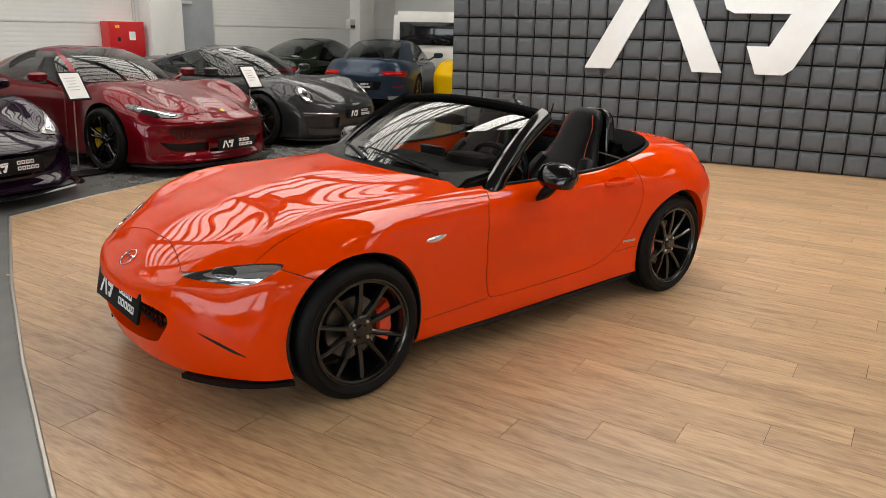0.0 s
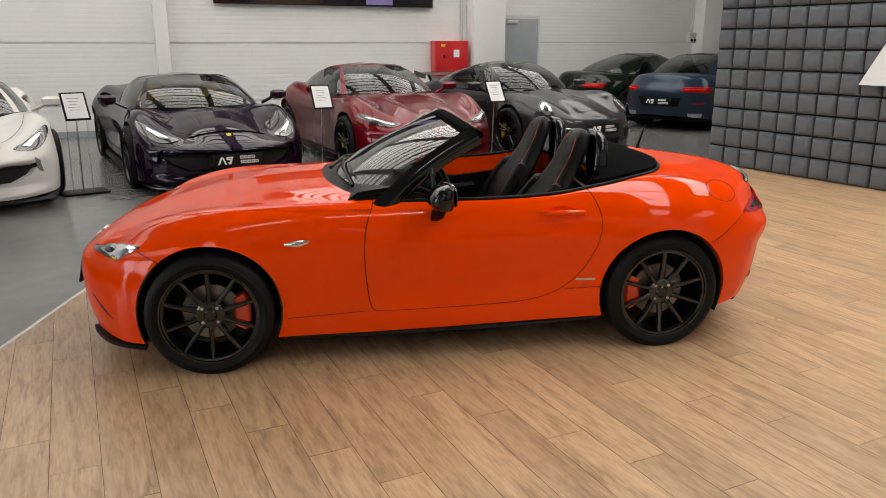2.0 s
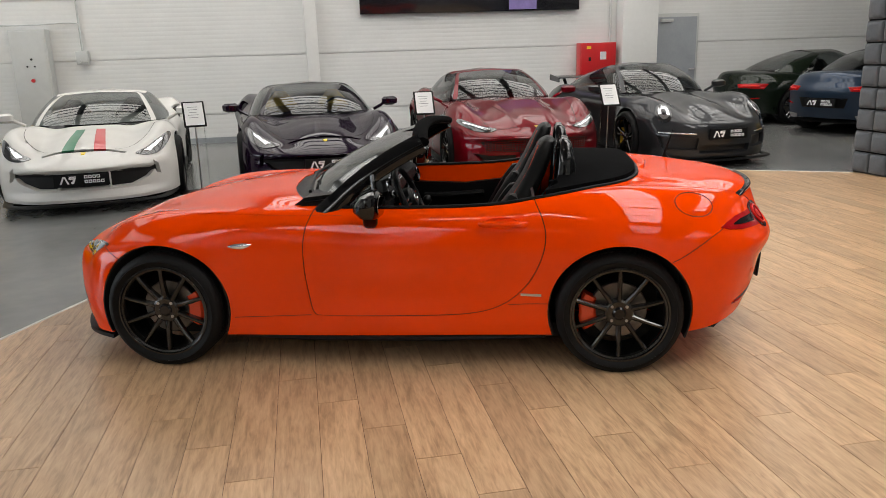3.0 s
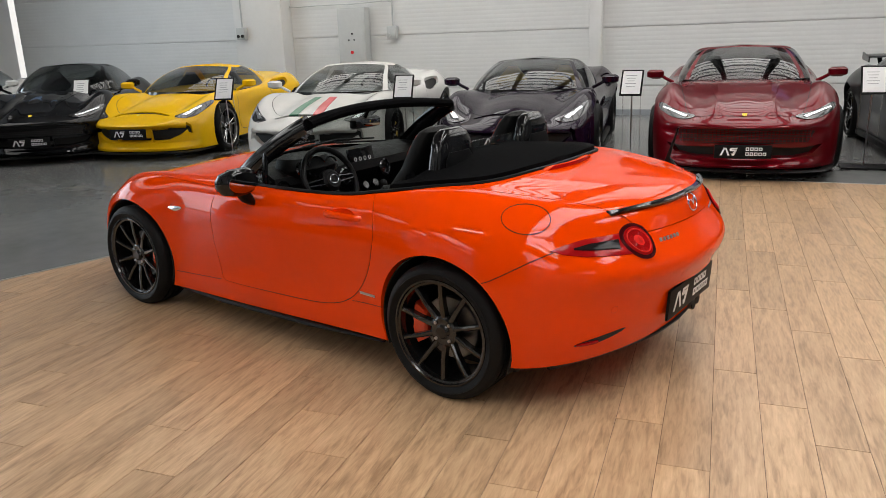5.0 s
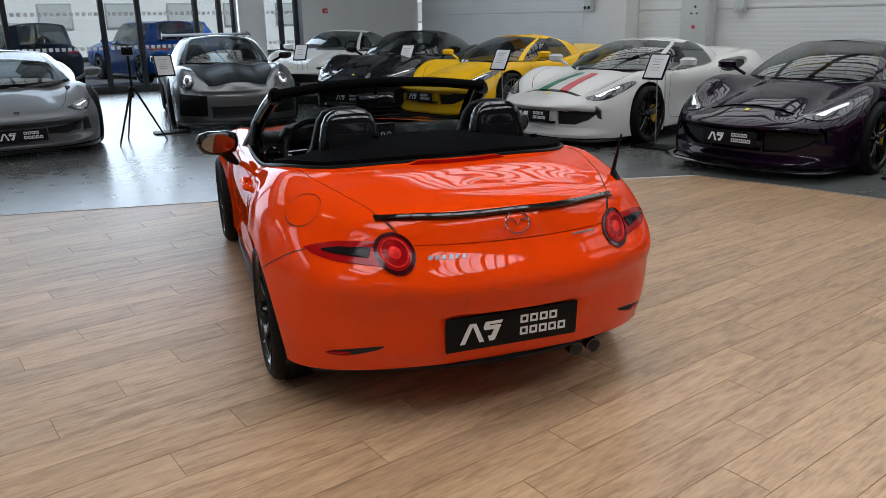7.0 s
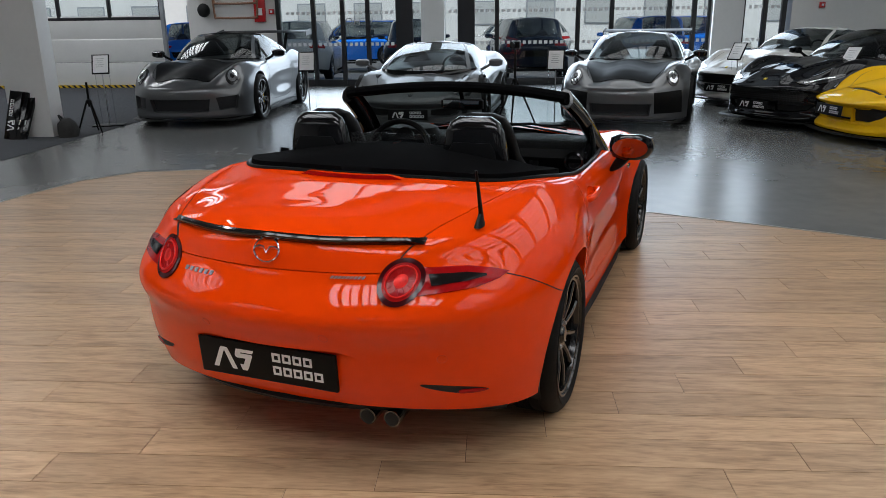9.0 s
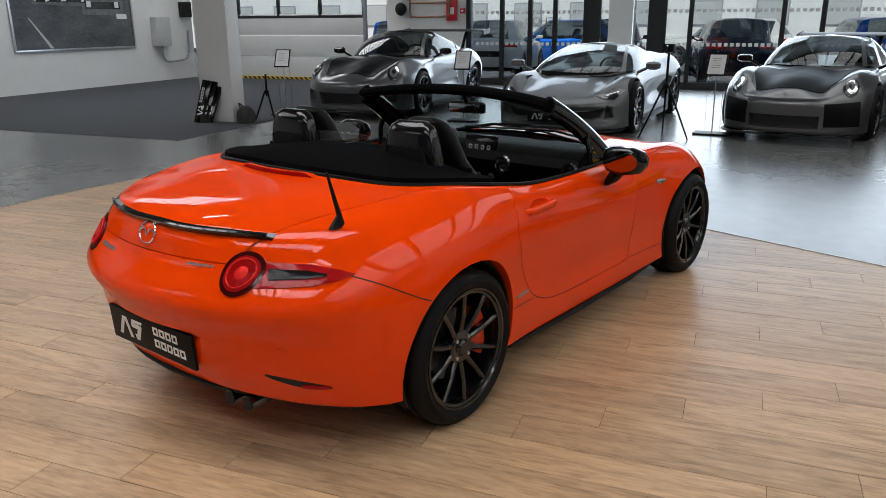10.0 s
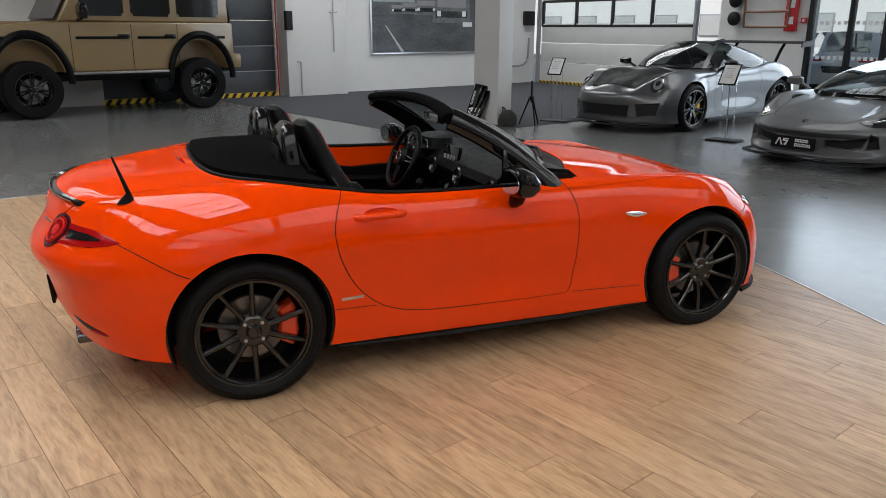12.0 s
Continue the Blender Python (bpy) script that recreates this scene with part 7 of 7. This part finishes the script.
tripod(6.48, 1.52, 1.10, .36, "black camera tripod standing on the concrete")
tripod(4.58, 7.32, .72, .20, "low black stand beside the column", False)
r = root("banner_case", "stack of black banner cases leaning on the column", "banner", pose(3.74, 7.78, 0, 0, 0, 17))
for k in range(3):
    m = pose(.0, k * .07, 0, 8, 24 - k * 4, 0) @ Matrix.Scale(.80, 4)
    c = part("case", box((0, 0, .42), (.06, .22, .84), .008, m), GLOSS_BLACK, r)
    bm = bmesh.new()
    mm = m @ Matrix.Translation((-.032, .07, .14)) @ Matrix(((0, 0, -1, 0), (0, -1, 0, 0), (1, 0, 0, 0), (0, 0, 0, 1))) @ pose(0, 0, 0, 0, 0, 0)
    for i in range(3):
        mark_poly(bm, i, mm, .12, .002)
    word_bars(bm, m @ Matrix.Translation((-.032, .07, .40)) @ Matrix(((0, 0, -1, 0), (0, -1, 0, 0), (1, 0, 0, 0), (0, 0, 0, 1))), .30, .06, 5, .002)
    part("case_print", bm, WHITE_GFX, c, smooth=False)
BAG = mat("grey canvas bag", (.035, .034, .032), .9, vary=.3, scale=14, bump=.4, bscale=60)
r = root("canvas_bag", "slumped grey canvas bag on the floor", "bag", pose(4.16, 7.34, 0, 0, 0, 30))
bm = bmesh.new()
superloft(bm, [(0, 0, .0, .17, .12), (.01, 0, .10, .18, .13), (.03, .01, .19, .14, .10), (.05, .02, .25, .07, .05)], 22)
for v in bm.verts:
    v.co += Vector((noise.noise(v.co * 9), noise.noise(v.co * 9 + Vector((5, 0, 0))), .6 * noise.noise(v.co * 9 + Vector((0, 7, 0))))) * .03
    v.co.z = max(v.co.z, 0)
part("bag_body", bm, BAG, r)
bm = bmesh.new()
tube(bm, spline([(-.05, .05, .2), (0, .1, .30), (.08, .05, .22)], 12), .012, 6)
part("strap", bm, BAG, r)

# ---- tan off-roader ----
g = root("off_road_car", "sand beige boxy off-roader with black arches and roof", "car", pose(-1.95, 12.38, 0, 0, 0, 200.6) @ Matrix.Scale(1.06, 4))
bm = bmesh.new()
prism(bm, [(-2.12, .62), (2.25, .62), (2.30, .80), (2.30, 1.10), (2.26, 1.19), (.95, 1.26), (-2.12, 1.26)], -.90, .90, XZ)
bmesh.ops.bevel(bm, geom=list(bm.edges), offset=.035, segments=3, affect="EDGES", profile=.6)
wl = bmesh.new()
for x in (1.445, -1.445):
    for s in (-1, 1):
        cyl(wl, (x, s * .5, .50), (x, s * 1.2, .50), .53, n=48)
gbody = part("body", boolean(bm, wl), TAN, g)
bm = bmesh.new()
prism(bm, [(-2.10, 1.262), (.92, 1.262), (.50, 1.86), (.44, 1.98), (-1.98, 2.0), (-2.08, 1.92)], -.80, .80, XZ)
bmesh.ops.bevel(bm, geom=list(bm.edges), offset=.04, segments=3, affect="EDGES", profile=.6)
part("cabin", bm, TAN, g)
for s in (-1, 1):
    for a, b, x1 in ((.62, -.16, .44), (-.28, -.98, -.28), (-1.10, -1.90, -1.10)):
        bm = bmesh.new()
        prism(bm, [(b, 1.34), (a, 1.34), (x1 if a > 0 else a, 1.84), (b, 1.84)], s * .80, s * .812, XZ)
        bmesh.ops.bevel(bm, geom=[e for e in bm.edges if abs(e.verts[0].co.y - e.verts[1].co.y) > .005], offset=.04, segments=3, affect="EDGES")
        part("side_window", bm, GLOSS_BLACK, g)
    for x in (.78, -.22, -1.04):
        part("door_seam", box((x, s * .902, 1.0 - .1), (.008, .006, .66)), DARK, g, smooth=False)
    for x0, x1 in ((1.10, 2.0), (-.16, .70), (-.98, -.32), (-1.95, -1.14)):
        part("rub_strip", box(((x0 + x1) / 2, s * .91, 1.06), (x1 - x0, .02, .035), .006), SATIN_BLACK, g)
    for x in (-.10, -.92):
        part("door_handle", box((x + .02, s * .925, 1.08), (.20, .03, .05), .01), GLOSS_BLACK, g)
    part("running_board", box((0, s * .86, .56), (1.75, .20, .05), .015), SATIN_BLACK, g)
    bm = bmesh.new()
    tube(bm, [(.85, s * .94, .60), (-.85, s * .94, .60)], .025, 8)
    part("side_pipe", bm, SILVER, g)
    for x in (1.445, -1.445):
        bm = bmesh.new()
        arch = [(x + .60 * math.cos(a), s * .93, .50 + .60 * math.sin(a)) for a in np.linspace(-.1, math.pi + .1, 28)]
        tube(bm, arch, .055, 8, flat=1.2, up=(0, 1, 0))
        part("wheel_arch", bm, SATIN_BLACK, g)
    bm = bmesh.new()
    superloft(bm, [(.60, s * 1.04, 1.30, .06, .10), (.60, s * 1.05, 1.36, .08, .12), (.60, s * 1.05, 1.46, .07, .12), (.60, s * 1.04, 1.50, .03, .08)], 18, 3.5)
    tube(bm, [(.62, s * .84, 1.27), (.60, s * .98, 1.31)], .03, 8)
    part("mirror", bm, GLOSS_BLACK, g)
bm = bmesh.new()
prism(bm, [(.93, 1.30), (.955, 1.30), (.545, 1.86), (.52, 1.86)], -.70, .70, XZ)
part("windscreen", bm, GLOSS_BLACK, g, smooth=False)
part("roof", box((-.78, 0, 2.0), (2.4, 1.52, .03), .012), GLOSS_BLACK, g)
part("rear_bumper", box((-2.18, 0, .72), (.22, 1.7, .20), .03), TAN, g)
part("tow_bar", box((-2.28, 0, .58), (.2, .6, .08), .02), SATIN_BLACK, g)
part("front_bumper", box((2.33, 0, .72), (.20, 1.78, .26), .04), TAN, g)
part("bonnet", box((1.62, 0, 1.235), (1.25, 1.45, .05), .02), TAN, g)
for s in (-1, 1):
    bm = bmesh.new()
    cyl(bm, (2.29, s * .66, 1.0), (2.325, s * .66, 1.0), .11, .10)
    part("headlamp", bm, LAMP_CLEAR, g)
bm = bmesh.new()
lathe(bm, [(0, -.12), (.34, -.12), (.38, -.08), (.38, .08), (.34, .12), (0, .12)], 40)
bmesh.ops.transform(bm, matrix=pose(-2.26, 0, 1.30, 0, 0, 90), verts=bm.verts)
part("spare_wheel", bm, SATIN_BLACK, g, "black covered spare wheel")
part("chassis", box((0, 0, .52), (3.6, .9, .14), .03), DARK, g)
for ob in g.children:      # lifted, tall body
    for q in ob.data.vertices:
        q.co.z += .10 + .26 * max(0.0, q.co.z - .62)
OFFW = style_wheels("g", .46, .33, .28, 7, .13, GLOSS_BLACK, STEEL)
put_wheels(g, OFFW, hub_spots(1.445, -1.445, .80, .46))

# ---- white van behind the foam wall ----
v = root("white_van", "white van with dark windows behind the foam wall", "van", pose(-10.4, -11.6, 0, 0, 0, 215))
bm = bmesh.new()
prism(bm, [(-2.5, .35), (2.4, .35), (2.5, .8), (2.25, 1.10), (1.5, 1.25), (1.0, 1.90), (.8, 1.98), (-2.4, 1.98), (-2.55, 1.2)], -.95, .95, XZ)
bmesh.ops.bevel(bm, geom=list(bm.edges), offset=.09, segments=4, affect="EDGES")
part("body", bm, WHITE_PAINT, v)
for s in (-1, 1):
    bm = bmesh.new()
    prism(bm, [(-2.25, 1.22), (1.2, 1.22), (.8, 1.78), (-2.2, 1.78)], s * .945, s * .956, XZ)
    part("side_window", bm, GLOSS_BLACK, v)
part("rear_window", box((-2.53, 0, 1.5), (.06, 1.5, .5), .02), GLOSS_BLACK, v)
put_wheels(v, SUV_W, hub_spots(1.6, -1.6, .82, .385))

# ---- the yard outside the glazing ----
ESTATE = dict(COUPE, W=1.88, H=1.62, wb=2.78, nose=2.28, tail=2.30, R=.36, low=.22, tops=(1.10, 1.12, 1.05, 1.0, .82), cab=(.95, .25, -1.70, -2.18), cabw=.82, roofw=.62, belt=1.03, foot=1.02, rearz=1.08)
YARD_W = style_wheels("y", .36, .23, .25, 5, .14, RIM_SILVER, STEEL)
SKY_BLUE = paint("bright blue car paint", (.012, .11, .45), .3)
NAVY = paint("dark navy car paint", (.015, .022, .04), .4)
YARD = [(18.6, -1.0, 8, NAVY, "dark navy estate car parked in the yard"), (18.9, -4.3, 8, SKY_BLUE, "blue estate car parked in the yard"), (18.8, 2.2, 8, NAVY, "dark estate car parked in the yard"),
        (18.8, 5.4, 4, WHITE_PAINT, "white estate car parked in the yard"), (24.5, -6.2, 95, SKY_BLUE, "bright blue car parked across the yard"), (24.5, -.6, 92, WHITE_PAINT, "white car parked across the yard"),
        (24.8, 5.2, 95, SKY_BLUE, "bright blue car parked across the yard"), (24.5, 11.0, 95, WHITE_PAINT, "white car parked across the yard"), (20.2, 9.2, 10, SKY_BLUE, "blue car parked beyond the shutter")]
TAIL_Y = [(a, [(p[0] + .16, p[1] * .98, p[2] + .16) for p in b], d, m, o, u, w, x) for a, b, d, m, o, u, w, x in TAIL[:3]]
for u, w, deg, pm, lab in YARD:
    sports_car(dict(ESTATE, name="parked_car", label=lab, paint=pm, wheels=YARD_W, pieces=TAIL_Y, lines=[], roof=pm), HALL @ pose(u, w, -.06, 0, 0, deg))
b = root("office_building", "pale office building across the yard", "building", HALL @ pose(40, 2, -.06))
part("wall", box((0, 0, 4), (6, 70, 8), .02), LIGHT_STONE, b, smooth=False)
for k in range(22):
    for j in range(2):
        wn = part("window", box((-3.02, -31.5 + k * 3, 1.9 + j * 3.2), (.08, 1.5, 1.2), .01), STEEL_GREY, b)
        part("pane", box((-3.065, -31.5 + k * 3, 1.9 + j * 3.2), (.02, 1.36, 1.06)), GREY_BOX, wn, smooth=False)
part("roof", box((0, 0, 8.1), (6.4, 70.4, .3), .02), STEEL_GREY, b, smooth=False)

# ---- foam pads of the grey wall ----
_a = radians(111.5)
FOAM_M = Matrix.Translation((-4.57, -5.16, 0)) @ Matrix.Rotation(_a, 4, "Z")     # x along the wall from its free corner, -y to the room
PITCH = 0.248
fw = tagged(part("foam_wall", box((5.2, .10, 1.9), (10.4, .16, 3.8)), FOAM_BACK, smooth=False), "tall wall of grey square acoustic foam pads", "wall", kind="structure")
fw.matrix_world = FOAM_M


def pad_mesh():
    bm = bmesh.new()
    h, k = PITCH / 2 - .011, PITCH / 2 - .036
    rows = []
    for s, y in ((h, .0), (h, -.022), (h - .006, -.034), (k, -.060), (k * .6, -.064)):
        rows.append([bm.verts.new((sx * s, y, sz * s)) for sx, sz in ((-1, -1), (0, -1.02), (1, -1), (1.02, 0), (1, 1), (0, 1.02), (-1, 1), (-1.02, 0))])
    for a, b in zip(rows, rows[1:]):
        for i in range(8):
            j = (i + 1) % 8
            bm.faces.new((a[i], a[j], b[j], b[i]))
    bm.faces.new(rows[-1])
    bmesh.ops.recalc_face_normals(bm, faces=bm.faces)
    return bm


_p = part("foam_pad", pad_mesh(), FOAM, fw, angle=60)
pad_me = _p.data
bpy.data.objects.remove(_p)
rest = bmesh.new()
for i in range(41):
    for j in range(15):
        m = pose(PITCH * (i + .5) + .01, .016 + random.uniform(-.002, .002), PITCH * (j + .5) + .01, 0, random.uniform(-.8, .8), 0)
        if i < 30 and j < 10:
            same("foam_pad", pad_me, fw, m)
        else:
            b2 = bmesh.new()
            b2.from_mesh(pad_me)
            bmesh.ops.transform(b2, matrix=m, verts=b2.verts)
            join(rest, b2)
o = part("foam_pads_upper", rest, FOAM, fw, angle=60)
o["kind"] = "stuff"
# raised white mark on the foam wall
mk = root("wall_logo", "large raised white logo strokes on the foam wall", "logo", FOAM_M @ pose(2.01, -.036, 1.13, 90, 0, 0))
LOGO_WHITE = mat("white acrylic letter", (.74, .76, .77), .25, 0, .4, vary=.03)
for k in range(3):
    bm = bmesh.new()
    mark_poly(bm, k, Matrix(), 1.2, .05, 1.0)
    part("logo_stroke", bm, LOGO_WHITE, mk, smooth=False)

# ---- oak planks ----
PW, PL, GAP = 0.1835, 1.18, 0.0026


def clip(poly, hull):
    """The part of a polygon inside a counter-clockwise convex hull."""
    for (ax, ay), (bx, by) in zip(hull, hull[1:] + hull[:1]):
        out = []
        for (px, py), (qx, qy) in zip(poly, poly[1:] + poly[:1]):
            dp = (bx - ax) * (py - ay) - (by - ay) * (px - ax)
            dq = (bx - ax) * (qy - ay) - (by - ay) * (qx - ax)
            if dp >= 0:
                out.append((px, py))
            if dp * dq < 0:
                t = dp / (dp - dq)
                out.append((px + t * (qx - px), py + t * (qy - py)))
        poly = out
        if len(poly) < 3:
            return []
    return poly


def hull_of(pts):
    pts = sorted(pts)

    def half(seq):
        h = []
        for p in seq:
            while len(h) > 1 and (h[-1][0] - h[-2][0]) * (p[1] - h[-2][1]) - (h[-1][1] - h[-2][1]) * (p[0] - h[-2][0]) <= 0:
                h.pop()
            h.append(p)
        return h
    return half(pts)[:-1] + half(pts[::-1])[:-1]


inv = HALL.inverted()
HULL = hull_of([tuple((inv @ Vector((x, y, 0)))[:2]) for x, y in STAGE])
TOPZ = 0.0075


def plank_bm(poly):
    bm = bmesh.new()
    prism(bm, poly, .004, TOPZ)
    return bm


full = [(-PW / 2 + GAP / 2, -PL / 2 + GAP / 2), (PW / 2 - GAP / 2, -PL / 2 + GAP / 2), (PW / 2 - GAP / 2, PL / 2 - GAP / 2), (-PW / 2 + GAP / 2, PL / 2 - GAP / 2)]
_p = part("plank", plank_bm(full), OAK, stage, smooth=False)
plank_me = _p.data
bpy.data.objects.remove(_p)
whole, cutp = [], []
for k in range(-46, 24):
    uc = .505 + PW * k
    v0 = 1.111 - .295 * k
    for n in range(-14, 16):
        vc = v0 + (n + .5) * PL
        if abs(vc) > 8 or not -8.5 < uc < 5:
            continue
        rect = [(uc + a, vc + b) for a, b in full]
        q = clip(rect, HULL)
        if len(q) < 3:
            continue
        area = abs(sum(a[0] * b[1] - a[1] * b[0] for a, b in zip(q, q[1:] + q[:1]))) / 2
        (whole if area > PW * PL * .97 else cutp).append((uc, vc, q))
whole.sort(key=lambda w: abs(w[0]) * 1.0 + abs(w[1]))
rest = bmesh.new()
for i, (uc, vc, q) in enumerate(whole):
    if i < 300:
        same("plank", plank_me, stage, HALL @ pose(uc, vc, random.uniform(-.0002, .0002), 0, 0, 180 * random.randint(0, 1)))
    else:
        prism(rest, q, .004, TOPZ)
for uc, vc, q in cutp:
    prism(rest, q, .004, TOPZ)
o = part("planks_outer", rest, OAK, stage, smooth=False)
o.matrix_basis = HALL
o["kind"] = "stuff"
